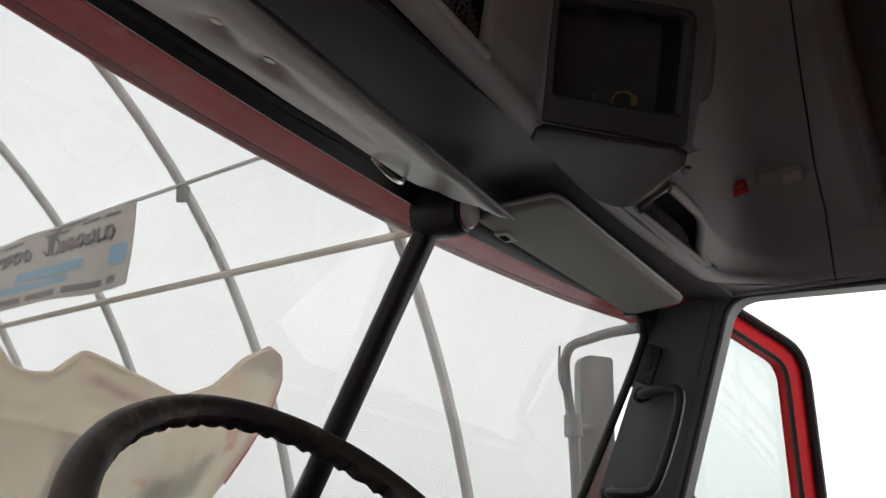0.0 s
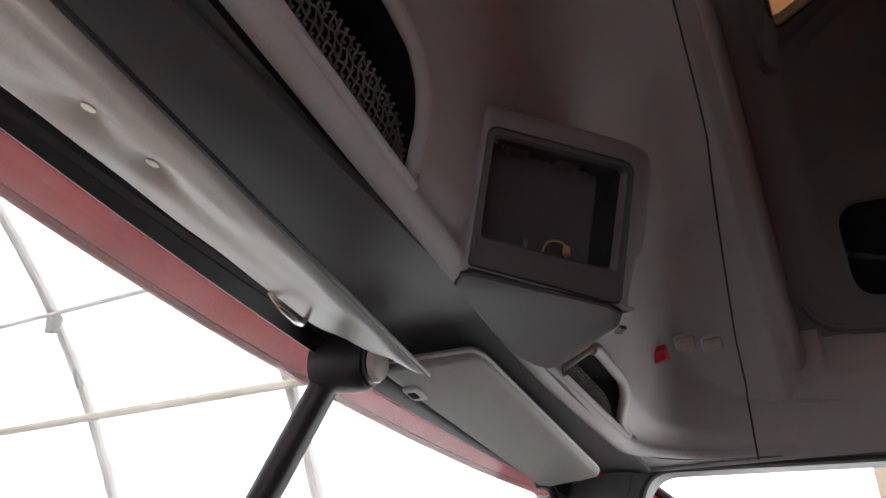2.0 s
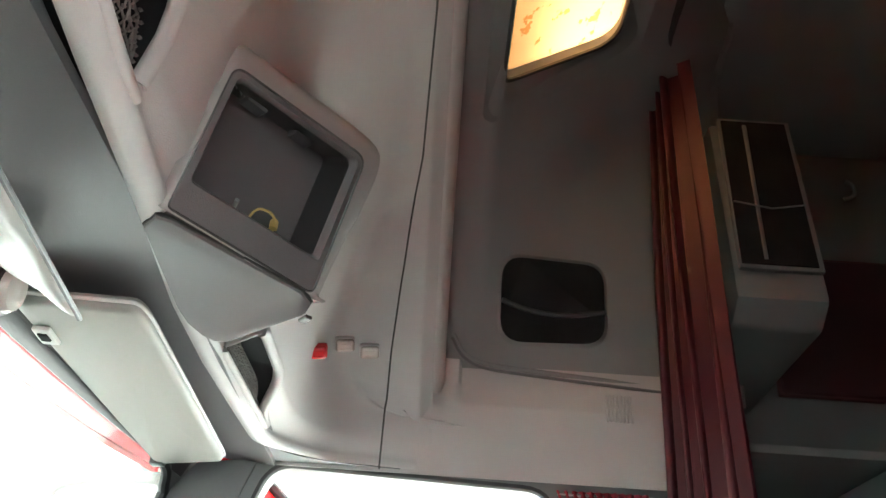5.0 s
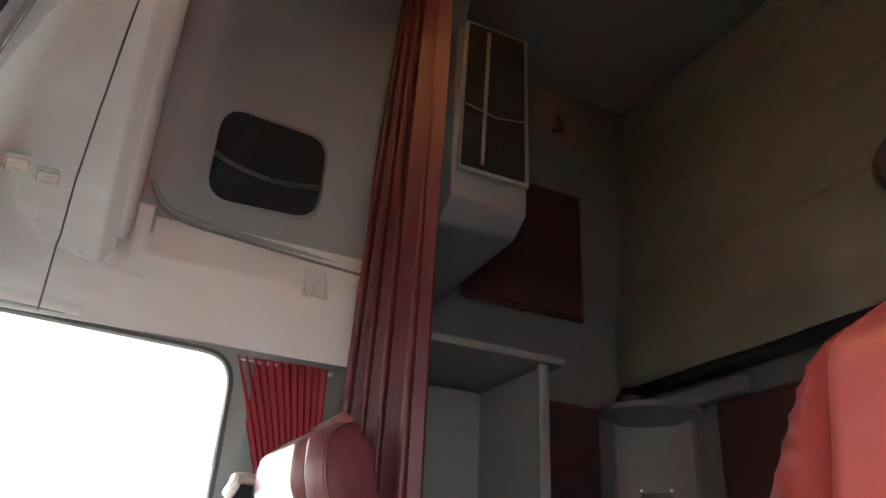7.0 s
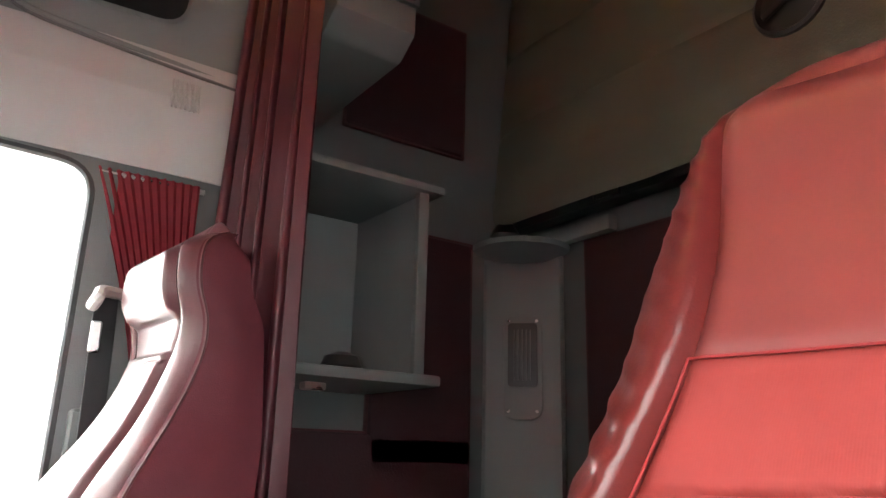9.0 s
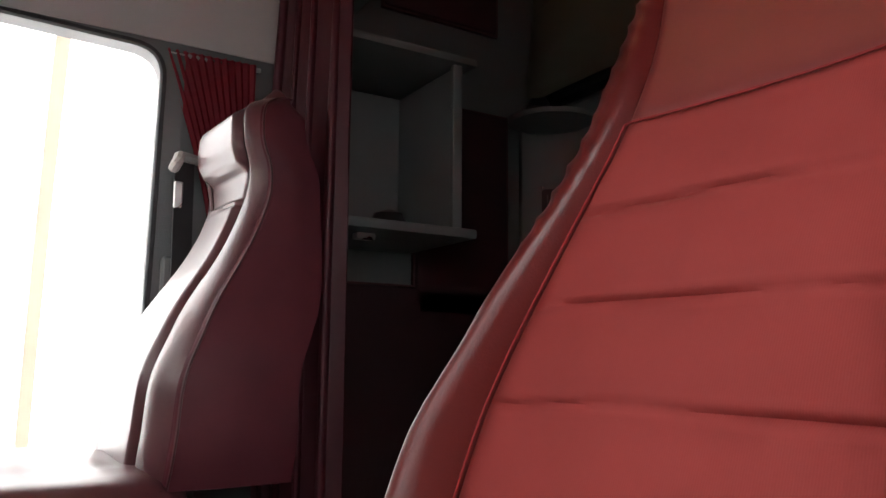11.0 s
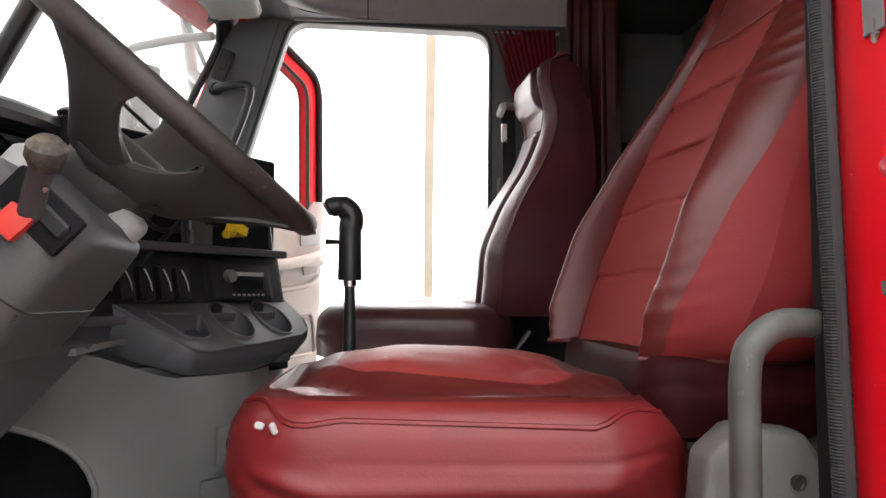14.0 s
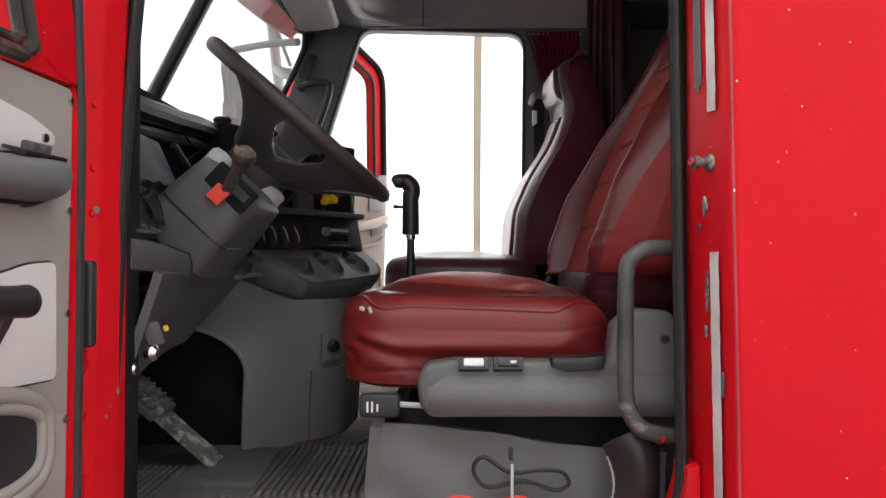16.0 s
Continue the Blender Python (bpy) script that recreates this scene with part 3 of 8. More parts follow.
ap = [(0.545, 2.66), (0.69, 2.64), (0.735, 2.575), (0.905, 2.14), (1.08, 1.70), (1.1, 1.2), (0.93, 1.2), (0.86, 1.62), (0.69, 2.14), (0.575, 2.57)]
structure("wall_right_pillar", b_prism([(PX - 0.02 + 0.03 * (y - 0.5), y, z) for y, z in ap], (0.085, 0.0, 0), 0.012), PILLAR, "dark grey windscreen pillar trim")
open_loop = rounded([(-0.118, 1.26), (0.95, 1.26), (0.80, 1.75), (0.52, 2.650), (-0.135, 2.628)], [0.08, 0.05, 0.1, 0.06, 0.075], 7)
frame_out = rounded([(-0.17, 1.21), (1.0, 1.21), (0.85, 1.76), (0.55, 2.672), (-0.18, 2.652)], [0.08, 0.05, 0.1, 0.05, 0.05], 7)
bm = bmesh.new()
ring = []
for a, b in zip(open_loop, frame_out):
    ring.append([bm.verts.new(q) for q in ((PX - 0.012, a[0], a[1]), (PX - 0.012, b[0], b[1]), (PX + 0.072, b[0], b[1]), (PX + 0.072, a[0], a[1]))])
for k in range(len(ring)):
    q, w = ring[k], ring[(k + 1) % len(ring)]
    for j in range(4):
        bm.faces.new((q[j], q[(j + 1) % 4], w[(j + 1) % 4], w[j]))
structure("trim_right_doorway", bm, PILLAR, "grey plastic frame round the passenger doorway")
seal2 = thing("door_seal", (PX, 0.35, 1.25), "thin black rubber seal round the passenger doorway", "door seal")
part("strip", b_tube([(PX - 0.006, y, z) for y, z in open_loop], 0.0085, 6, True), RUBBER_PLAIN, seal2)

# upper side wall and front overhead liner
def side_z(x):
    """Height of the front overhead liner across the cab."""
    d = abs(x - CX)
    return smooth_table([(0.0, 3.30), (0.30, 3.26), (0.48, 3.15), (0.62, 3.00), (0.745, 2.868), (0.80, 2.826), (0.86, 2.803), (0.885, 2.79), (0.90, 2.70)], d)


LINER_EDGE = [(0.24, 0.455), (0.40, 0.468), (0.56, 0.480), (0.77, 0.500), (1.04, 0.520), (1.25, 0.540), (1.45, 0.545), (2.04, 0.532)]
ROLL_Y = [(q.x, q.y) for q in curve([(0.0, 0.0, 0), (0.03, -0.004, 0), (0.06, -0.012, 0), (0.09, -0.022, 0), (0.12, -0.033, 0), (0.145, -0.039, 0), (0.165, -0.037, 0), (0.19, -0.035, 0), (0.25, -0.04, 0)], 5)]
ROOF_Y = [(q.x, q.y) for q in curve([(0.15, 0.470, 0), (0.24, 0.458, 0), (0.30, 0.447, 0), (0.50, 0.405, 0), (0.68, 0.340, 0), (0.84, 0.255, 0), (1.0, 0.165, 0)], 5)]
PROF_Z = [(q.x, q.y) for q in curve([(0.0, 2.650, 0), (0.03, 2.641, 0), (0.06, 2.636, 0), (0.09, 2.635, 0), (0.12, 2.641, 0), (0.145, 2.653, 0), (0.165, 2.664, 0), (0.19, 2.678, 0), (0.24, 2.706, 0), (0.30, 2.745, 0),
                                     (0.50, 2.880, 0), (0.68, 3.050, 0), (0.84, 3.200, 0), (1.0, 3.296, 0)], 5)]


def step_in(a, a0, a1):
    k = max(0.0, min(1.0, (a - a0) / (a1 - a0)))
    return k * k * (3 - 2 * k)


def corner_in(x):
    """How far the front edge turns rearwards towards the side wall."""
    e = max(0.0, abs(x - CX) - 0.681)
    return 0.18 - math.sqrt(max(0.0, 0.0324 - e * e)) + max(0.0, e - 0.178) * 6


def liner(x, v):
    """The overhead liner: a rolled front edge, a steep face and a roof part; v from 0 (front edge) to 1 (rear)."""
    w = step_in(v, 0.165, 0.25)
    y = (lerp_table(LINER_EDGE, x) + lerp_table(ROLL_Y, v)) * (1 - w) + lerp_table(ROOF_Y, v) * w
    zp, zs, k = lerp_table(PROF_Z, v), side_z(x), 0.09
    h = max(0.0, min(1.0, 0.5 + 0.5 * (zp - zs) / k))
    z = zp * (1 - h) + zs * h - k * h * (1 - h) * 0.8
    if v > 0.95:
        z += (v - 0.95) * 0.5
    z += 0.016 * step_in(abs(x - CX), 0.68, 0.84) * (1 - step_in(v, 0.10, 0.22))
    z -= 0.036 * max(0.0, 1 - max(0.0, 0.862 - abs(x - CX)) / 0.072) ** 2 * step_in(v, 0.30, 0.55)
    y -= 0.05 * max(0, abs(x - CX) - 0.5) ** 2 + corner_in(x) * (1 - step_in(v, 0.6, 0.95))
    return Vector((x, y, z))


def front_liner(u, v):
    return liner(CX + (2 * u - 1) * 0.90, v)


def v_at(table, value):
    """Where a falling or rising table past the rolled edge reaches a value."""
    rows = [q for q in table if q[0] > 0.11]
    for (a, p), (b, q) in zip(rows, rows[1:]):
        if (p - value) * (q - value) <= 0 and p != q:
            return a + (b - a) * (value - p) / (q - p)
    return rows[-1][0]


BIN_TOP = [(0.30, 2.825), (0.70, 2.812), (0.765, 2.798), (0.805, 2.768), (0.828, 2.722), (0.838, 2.675)]
SMALL_TOP = [(1.440, 2.672), (1.452, 2.705), (1.475, 2.716), (1.63, 2.716), (1.665, 2.704), (1.79, 2.664), (1.80, 2.660)]
BIN_FOOT = 0.152
# face of the overhead console: its four corners
TL, TR = Vector((0.938, 0.417, 2.810)), Vector((1.122, 0.272, 2.828))
BL, BR = Vector((1.004, 0.476, 2.642)), Vector((1.200, 0.330, 2.646))
nrm = (TR - TL).cross(BL - TL).normalized()
if nrm.y > 0:
    nrm = -nrm


def in_bin(x, v, top):
    return top[0][0] < x < top[-1][0] and BIN_FOOT < v and lerp_table(PROF_Z, v) < lerp_table(top, x)


def in_console(p):
    """Inside the console's radio opening."""
    q = p - BL
    e1, e2 = BR - BL, TL - BL
    deep = -q.dot(nrm)
    a, b, c = e1.dot(e1), e1.dot(e2), e2.dot(e2)
    f, g = q.dot(e1), q.dot(e2)
    u, v = (f * c - g * b) / (a * c - b * b), (g * a - f * b) / (a * c - b * b)
    return 0.05 < u < 0.97 and 0.20 < v < 0.95 and -0.03 < deep < 0.078


def liner_open(u, v):
    x = CX + (2 * u - 1) * 0.90
    return in_bin(x, v, BIN_TOP) or in_bin(x, v, SMALL_TOP) or in_console(liner(x, v))


structure("ceiling_front", b_grid(front_liner, 220, 130, 0.0, liner_open), LINER, "grey moulded front overhead liner", 60)


# Added near-black copy of the liner, so gaps look like unlit roof space.
structure("ceiling_void", b_grid(lambda u, v: Vector(front_liner(u, 0.02 + 0.8 * v)) + Vector((0, 0.20, 0.14)), 40, 24), DARK, "near-black sheet for the shade in the roof space behind the liner", 60)


# rounded rear lip of the front liner
def lip(u, v):
    x = CX + (2 * u - 1) * 0.90
    th = v * math.pi * 0.5
    z = side_z(x) + 0.025
    d = abs(x - CX)
    k = min(1.0, d / 0.9)
    y = 0.165 - 0.028 * math.sin(th) - 0.05 * max(0, d - 0.5) ** 2
    up = 0.060 * (1 - math.cos(th))
    return (x + math.copysign(up * k * 0.8, x - CX), y, z + up * (1.3 - 0.6 * k))


structure("ceiling_lip", b_grid(lip, 80, 10), LINER, "rounded grey edge of the overhead liner", 60)

# raised rear roof shell with the hatch opening
REAR = [(0.0, 3.46), (0.30, 3.44), (0.50, 3.40), (0.66, 3.32), (0.79, 3.20), (0.87, 3.05), (0.905, 2.93), (0.92, 2.90)]
HX, HY0, HY1 = 0.395, -0.245, 0.045


def roof_z(x, y):
    """Roof lining: rises to the rear over the middle of the cab."""
    d = abs(x - CX)
    k = smooth_table([(0.0, 0.78), (0.60, 0.80), (0.75, 0.90), (0.85, 0.60), (0.92, 0.0)], d)
    return lerp_table(REAR, d) - 0.03 + k * max(0.0, 0.05 - y)


def roof(u, v):
    x = CX + (2 * u - 1) * 0.92
    y = 0.16 - 0.78 * v
    return (x, y, roof_z(x, y))


# The shade of the raised roof is in this lining's darker colour.
structure("ceiling", b_grid(roof, 92, 52, 0.0, lambda u, v: abs((2 * u - 1) * 0.92) < HX + 0.05 and HY0 < 0.16 - 0.78 * v < HY1), LINER_SHADE, "raised roof lining, grey darkened for the shade behind the lip", 60)
hatch = thing("roof_hatch", (CX, -0.08, 3.42), "amber translucent roof hatch littered with dry leaves", "roof hatch")
hl = rounded([(CX - HX - 0.05, HY0), (CX - HX, HY1), (CX + HX, HY1), (CX + HX + 0.05, HY0)], [0.07, 0.025, 0.025, 0.07], 6)
bm = bmesh.new()
ho = rounded([(CX - HX - 0.11, HY0 - 0.07), (CX - HX - 0.09, HY1 + 0.04), (CX + HX + 0.09, HY1 + 0.04), (CX + HX + 0.11, HY0 - 0.07)], [0.05, 0.025, 0.025, 0.05], 6)
a = [bm.verts.new((p[0], p[1], roof_z(p[0], p[1]) - 0.006)) for p in ho]
b = [bm.verts.new((p[0], p[1], roof_z(p[0], p[1]) + 0.012)) for p in hl]
c = [bm.verts.new((p[0], p[1], roof_z(p[0], p[1]) + 0.05)) for p in hl]
for r0, r1 in ((a, b), (b, c)):
    for k in range(len(hl)):
        bm.faces.new((r0[k], r0[(k + 1) % len(hl)], r1[(k + 1) % len(hl)], r1[k]))
part("frame", bm, LINER_SHADE, hatch, "hatch frame in shade-darkened grey")
part("gasket", b_tube([(p[0], p[1], roof_z(p[0], p[1]) + 0.01) for p in hl], 0.006, 6, True), RUBBER_PLAIN, hatch)
bm = bmesh.new()
bm.faces.new([bm.verts.new((p[0], p[1], roof_z(p[0], p[1]) + 0.045)) for p in hl])
part("pane", bm, HATCH, hatch, "amber translucent plastic pane", 0)


# side wall on the passenger's side, rolling softly into the liner
def side_wall(u, v):
    y = 0.53 - 0.97 * u
    z = 2.642 + (2.93 - 2.642) * v
    x = PX - 0.016 - 0.008 * v + (0.03 * max(0, v - 0.6) / 0.4 if y < 0.1 else 0)
    roll = step_in(y, 0.12, 0.19) * (1 - step_in(y, 0.30, 0.37))
    return (x - 0.036 * roll * max(0.0, 1 - max(0.0, 2.803 - z) / 0.072) ** 2, y, z)


structure("wall_right_upper", b_grid(side_wall, 120, 72, 0.004), LINER, "grey upper side panel above the passenger doorway", 60)
pocket = thing("wall_pocket", (1.99, -0.14, 3.0), "dark recessed storage pocket in the upper side wall", "wall pocket")
def pocket_at(y, z, inn=0.0):
    a, b = CX + 0.5, CX + 0.92
    for _ in range(24):
        m = 0.5 * (a + b)
        if roof_z(m, y) > z:
            a = m
        else:
            b = m
    return (a - 0.014 + inn, y, z + inn * 0.25)


pl = rounded([(0.0, 2.985), (0.005, 3.19), (-0.27, 3.215), (-0.27, 3.0)], 0.06, 6)
po = [((y + 0.135) * 1.06 - 0.135, (z - 3.1) * 1.08 + 3.1) for y, z in pl]
bm = bmesh.new()
a = [bm.verts.new(pocket_at(y, z, 0.006)) for y, z in po]
b = [bm.verts.new(pocket_at(y, z, 0.0)) for y, z in pl]
for k in range(len(pl)):
    bm.faces.new((a[k], a[(k + 1) % len(pl)], b[(k + 1) % len(pl)], b[k]))
part("rim", bm, LINER_SHADE, pocket)
# Flat face at the rim; its black colour is the shade of the recess.
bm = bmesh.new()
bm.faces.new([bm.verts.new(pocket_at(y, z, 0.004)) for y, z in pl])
part("recess", bm, DARK, pocket, "flat black face standing in for the shaded recess", 0)
part("flap", b_tube([pocket_at(0.0 - 0.27 * k / 10, 3.085 - 0.02 * math.sin(k * 0.31), -0.004) for k in range(11)], 0.007, 6), BLACK, pocket)
lipline = thing("trim", (2.04, -0.1, 2.92), "rolled grey edge under the upper side lining", "trim", "", "structure")
part("bead", b_tube(curve([(2.015, 0.12, 3.0), (2.028, 0.09, 2.955), (2.035, 0.03, 2.930), (2.04, -0.12, 2.918), (2.045, -0.42, 2.900)], 6), 0.008, 8), LINER_SHADE, lipline)
part("groove", b_tube(curve([(2.005, 0.12, 2.985), (2.016, 0.09, 2.940), (2.022, 0.03, 2.914), (2.027, -0.12, 2.902), (2.032, -0.42, 2.884)], 6), 0.004, 6), CONSOLE, lipline, "dark groove under the edge")
seam = thing("trim", (2.03, 0.235, 2.62), "dark panel joint across the liner", "trim", "", "structure")
JOINT_Y = [(0.30, 0.180), (1.21, 0.195), (1.55, 0.213), (1.70, 0.237), (1.87, 0.260), (2.04, 0.270)]
line = []
for k in range(71):
    x = 0.32 + 1.655 * k / 70
    best = min((0.3 + 0.7 * j / 240 for j in range(241)), key=lambda v: abs(liner(x, v).y - lerp_table(JOINT_Y, x)))
    p = liner(x, best)
    line.append((x, lerp_table(JOINT_Y, x), p.z - 0.001))
part("joint", b_tube(line + [(1.9855, 0.269, 2.784), (1.9975, 0.270, 2.766), (1.9995, 0.270, 2.74), (2.0015, 0.270, 2.70), (2.0045, 0.270, 2.66), (2.012, 0.270, 2.645)], 0.0022, 5), BLACK, seam)
vent = thing("side_vent", (2.03, -0.33, 2.84), "moulded grey vent ribs in the side panel", "vent")
for k in range(7):
    part("rib", b_box((2.0145, -0.262 - k * 0.0098, 2.828), (0.008, 0.0045, 0.072), 0.0015, 1, pose(0, 0, 0, 0, 7, 0)), LINER, vent)

# ---- sleeper space ----
structure("wall_back", b_box((1.15, -1.53, 2.55), (2.2, 0.06, 2.8), 0.004), SLEEP, "sleeper back wall, grey lowered to look dim")
structure("wall_sleeper_right", b_box((2.26, -0.99, 2.55), (0.06, 1.08, 2.8), 0.004), SLEEP, "sleeper side wall, grey lowered to look dim")
structure("wall_sleeper_front", b_box((2.16, -0.47, 2.55), (0.22, 0.05, 2.8), 0.004), SLEEP, "sleeper partition end, grey lowered to look dim")
structure("ceiling_sleeper", b_box((1.16, -1.06, 3.88), (2.2, 1.0, 0.05), 0.004), LINER_SHADE, "sleeper ceiling in shade-darkened grey")
structure("wall_sleeper_left", b_box((0.29, -1.2, 2.55), (0.03, 1.9, 2.8), 0.004), SLEEP, "sleeper side wall behind the driver, grey lowered to look dim")


def padded(name, c, s, label, m=None):
    t = thing(name, (c[0], c[1], c[2] - s[2] / 2), label, "wall padding", "sleeper wall pads")
    part("pad", b_box(c, s, min(s) * 0.45, 3, m), REDPANEL, t)
    part("border", b_box(c, [q * (0.5 if q == min(s) else 1.0) + (0.0 if q == min(s) else 0.012) for q in s], 0.004, 2, m), PIPING, t)
    return t


padded("wall_padding", (2.215, -1.08, 2.37), (0.03, 0.34, 0.66), "dark red padded panel on the sleeper side wall")
padded("wall_padding", (1.20, -1.485, 2.36), (1.50, 0.03, 0.68), "dark red padded panel on the sleeper back wall")
padded("wall_padding", (2.215, -1.00, 3.20), (0.03, 0.42, 0.44), "dark red padded panel above the sleeper shelf")
padded("wall_padding", (2.215, -0.9, 1.75), (0.03, 0.7, 0.75), "dark red padded panel low in the sleeper")
column = thing("corner_column", (2.16, -1.43, FLOOR), "grey moulded corner column with a vent", "column")
mcol = pose(0, 0, 0, 0, 0, 45)
part("body", b_box((2.17, -1.43, 1.98), (0.25, 0.10, 1.5), 0.03, 3, mcol), CABGREY, column)
def col_at(a, out, z):
    """On the column's face: a across, out from it."""
    return Vector((2.130 + 0.7071 * (a - out), -1.390 + 0.7071 * (a + out), z))


plate = rounded([(-0.058, 2.18), (0.058, 2.18), (0.058, 2.49), (-0.058, 2.49)], 0.045, 6)
part("plate", b_prism([col_at(a, 0.0, z) for a, z in plate], Vector((-0.7071, 0.7071, 0)) * 0.010, 0.003), CABGREY, column, "pale oval vent plate")
inner = rounded([(-0.044, 2.275), (0.044, 2.275), (0.044, 2.465), (-0.044, 2.465)], 0.012, 4)
vf = part("vent_frame", b_prism([col_at(a, 0.008, z) for a, z in inner], Vector((-0.7071, 0.7071, 0)) * 0.008, 0.003), BLACK, column, "black vent frame")
for k in range(5):
    part("slat", b_box(col_at(-0.024 + 0.012 * k, 0.017, 2.37), (0.004, 0.006, 0.15), 0.001, 1, mcol), CONSOLE, vf)
for dz in (2.205, 2.472):
    for da in (-0.042, 0.042):
        part("screw", b_lathe([(0.005, 0), (0.004, 0.004), (0.0, 0.005)], axis(col_at(da, 0.010, dz), (-0.7, 0.7, 0)), 8), CHROME, column)
tray = thing("corner_shelf", (2.13, -1.38, 2.66), "small grey rounded corner shelf", "shelf")
part("tray", b_lathe([(0.0, 0.0), (0.08, 0.005), (0.15, 0.035), (0.155, 0.05), (0.14, 0.045), (0.0, 0.03)], pose(2.15, -1.40, 2.655), 28), CABGREY, tray)
part("rail", b_box((2.02, -1.46, 2.73), (0.40, 0.04, 0.05), 0.012, 2), CABGREY, tray)
part("cloth_lump", b_lathe([(0.0, 0), (0.045, 0.01), (0.05, 0.05), (0.03, 0.085), (0.0, 0.09)], pose(2.19, -1.37, 2.70), 12), BLACK, tray, "crumpled black cloth")

bunk = thing("upper_bunk", (1.2, -1.40, 2.80), "folded olive quilted upper bunk with a round handle", "bunk")


def bunk_face(u, v):
    x = 2.20 - 1.85 * u
    z = 2.80 + 1.02 * v
    y = -1.34 - 0.10 * v
    g = 0.0
    for s in (0.28, 0.55, 0.80):
        g -= 0.010 * math.exp(-((v - s) / 0.012) ** 2)
    edge = min(u * 12, (1 - u) * 12, v * 9, (1 - v) * 9, 1.0)
    return (x, y - 0.035 * (1 - math.sqrt(max(0.0, edge))) + g + 0.008 * noise.noise((x * 4, z * 4, 0)), z)


part("mattress_panel", b_grid(bunk_face, 60, 90, 0.04), QUILT, bunk)
part("frame_rail", b_box((1.28, -1.42, 2.785), (1.85, 0.06, 0.035), 0.008), BLACK, bunk, "dark steel bunk rail")
part("latch", b_box((1.775, -1.385, 2.785), (0.09, 0.016, 0.022), 0.004), CHROME, bunk, "small metal latch")
part("strap", b_box((0.95, -1.33, 3.12), (0.05, 0.006, 0.60), 0.002, 1, pose(0, 0, 0, 8)), BLACK, bunk)
dish = part("round_plate", b_lathe([(0.0, 0.0), (0.070, 0.0), (0.080, 0.008), (0.088, 0.004), (0.09, -0.01)], axis((1.175, -1.322, 3.06), (0.0, 1, 0.10)), 32), BLACK, bunk, "round black recessed handle plate")
part("grip", b_box((1.175, -1.308, 3.06), (0.13, 0.012, 0.016), 0.004, 2, pose(0, 0, 0, 0, 25, 0)), BLACK, dish)
arm = thing("bunk_strap", (2.2, -1.2, 3.8), "grey bunk restraint hook on the wall", "hook")
part("hook", b_tube(curve([(2.215, -1.14, 3.74), (2.19, -1.14, 3.70), (2.185, -1.13, 3.66), (2.19, -1.10, 3.648)], 6), 0.007, 8), CABGREY, arm)

upper = thing("sleeper_cabinet", (1.95, -0.60, 3.0), "grey wall cabinet with a dark netted front", "cabinet")
cab_sec = [(1.70, 2.985), (1.70, 3.48), (2.22, 3.48), (2.22, 2.92), (1.76, 2.94)]
part("body", b_prism([(x + 0.008, -0.49, z) for x, z in cab_sec], (0, -0.205, 0), 0.012), CABGREY, upper)
# Frame takes pillar grey to imitate the header's shadow on it.
part("front_frame", b_prism([(1.692, -0.50, 3.05), (1.692, -0.69, 3.05), (1.672, -0.675, 3.47), (1.672, -0.50, 3.47)], (0.014, 0, 0), 0.004), PILLAR, upper)
# No real hollow: a near-black sheet carries the shade inside the cabinet.
part("opening", b_prism([(1.688, -0.505, 3.06), (1.688, -0.676, 3.06), (1.668, -0.662, 3.46), (1.668, -0.505, 3.46)], (0.006, 0, 0), 0.002), DARK, upper, "flat near-black sheet for the shade behind netting")
for k in range(1, 2):
    part("shelf_line", b_tube([(1.683 - 0.006 * k, -0.505, 3.12 + 0.1 * k), (1.676 - 0.006 * k, -0.59, 3.10 + 0.1 * k), (1.682 - 0.006 * k, -0.67, 3.12 + 0.1 * k)], 0.002, 5), CONSOLE, upper)
part("divider", b_box((1.68, -0.56, 3.26), (0.008, 0.012, 0.38), 0.003, 1, pose(0, 0, 0, 0, -3, 0)), CONSOLE, upper)

lower = thing("sleeper_shelf_unit", (2.05, -0.70, 2.22), "pale grey open shelf unit on the sleeper wall", "shelf unit")
part("top", b_box((2.05, -0.70, 2.705), (0.36, 0.41, 0.022), 0.008, 2), CABGREY, lower)
part("bottom", b_box((2.05, -0.70, 2.238), (0.36, 0.41, 0.026), 0.008, 2), CABGREY, lower)
part("side", b_box((2.06, -0.858, 2.47), (0.32, 0.022, 0.44), 0.005, 2), WHITE, lower)
part("side", b_box((2.06, -0.515, 2.47), (0.32, 0.022, 0.44), 0.005, 2), WHITE, lower)
part("back", b_box((2.215, -0.69, 2.47), (0.02, 0.33, 0.44), 0.004, 2), WHITE, lower)
part("edge_post", b_box((1.895, -0.852, 2.47), (0.02, 0.03, 0.45), 0.006, 2), CABGREY, lower)
part("back_panel_joint", b_box((2.203, -0.60, 2.60), (0.004, 0.16, 0.004)), GREY, lower)
cloth = thing("folded_cap", (1.98, -0.72, 2.251), "small dark crumpled cap on the shelf", "cap")
part("crown", b_lathe([(0.045, 0.0), (0.05, 0.012), (0.04, 0.035), (0.015, 0.045), (0.0, 0.046)], pose(1.98, -0.70, 2.251), 14), BLACK, cloth)
tissue = thing("paper_bag", (1.78, -0.95, 1.62), "crumpled pale bag in the dark sleeper", "bag")
part("sack", b_lathe([(0.0, 0), (0.09, 0.0), (0.10, 0.08), (0.085, 0.17), (0.095, 0.20), (0.06, 0.215), (0.0, 0.205)], pose(1.78, -0.95, 1.62), 14), CABGREY, tissue)
part("bench", b_box((1.9, -1.1, 1.55), (0.5, 0.5, 0.13), 0.03), DARK, tissue)
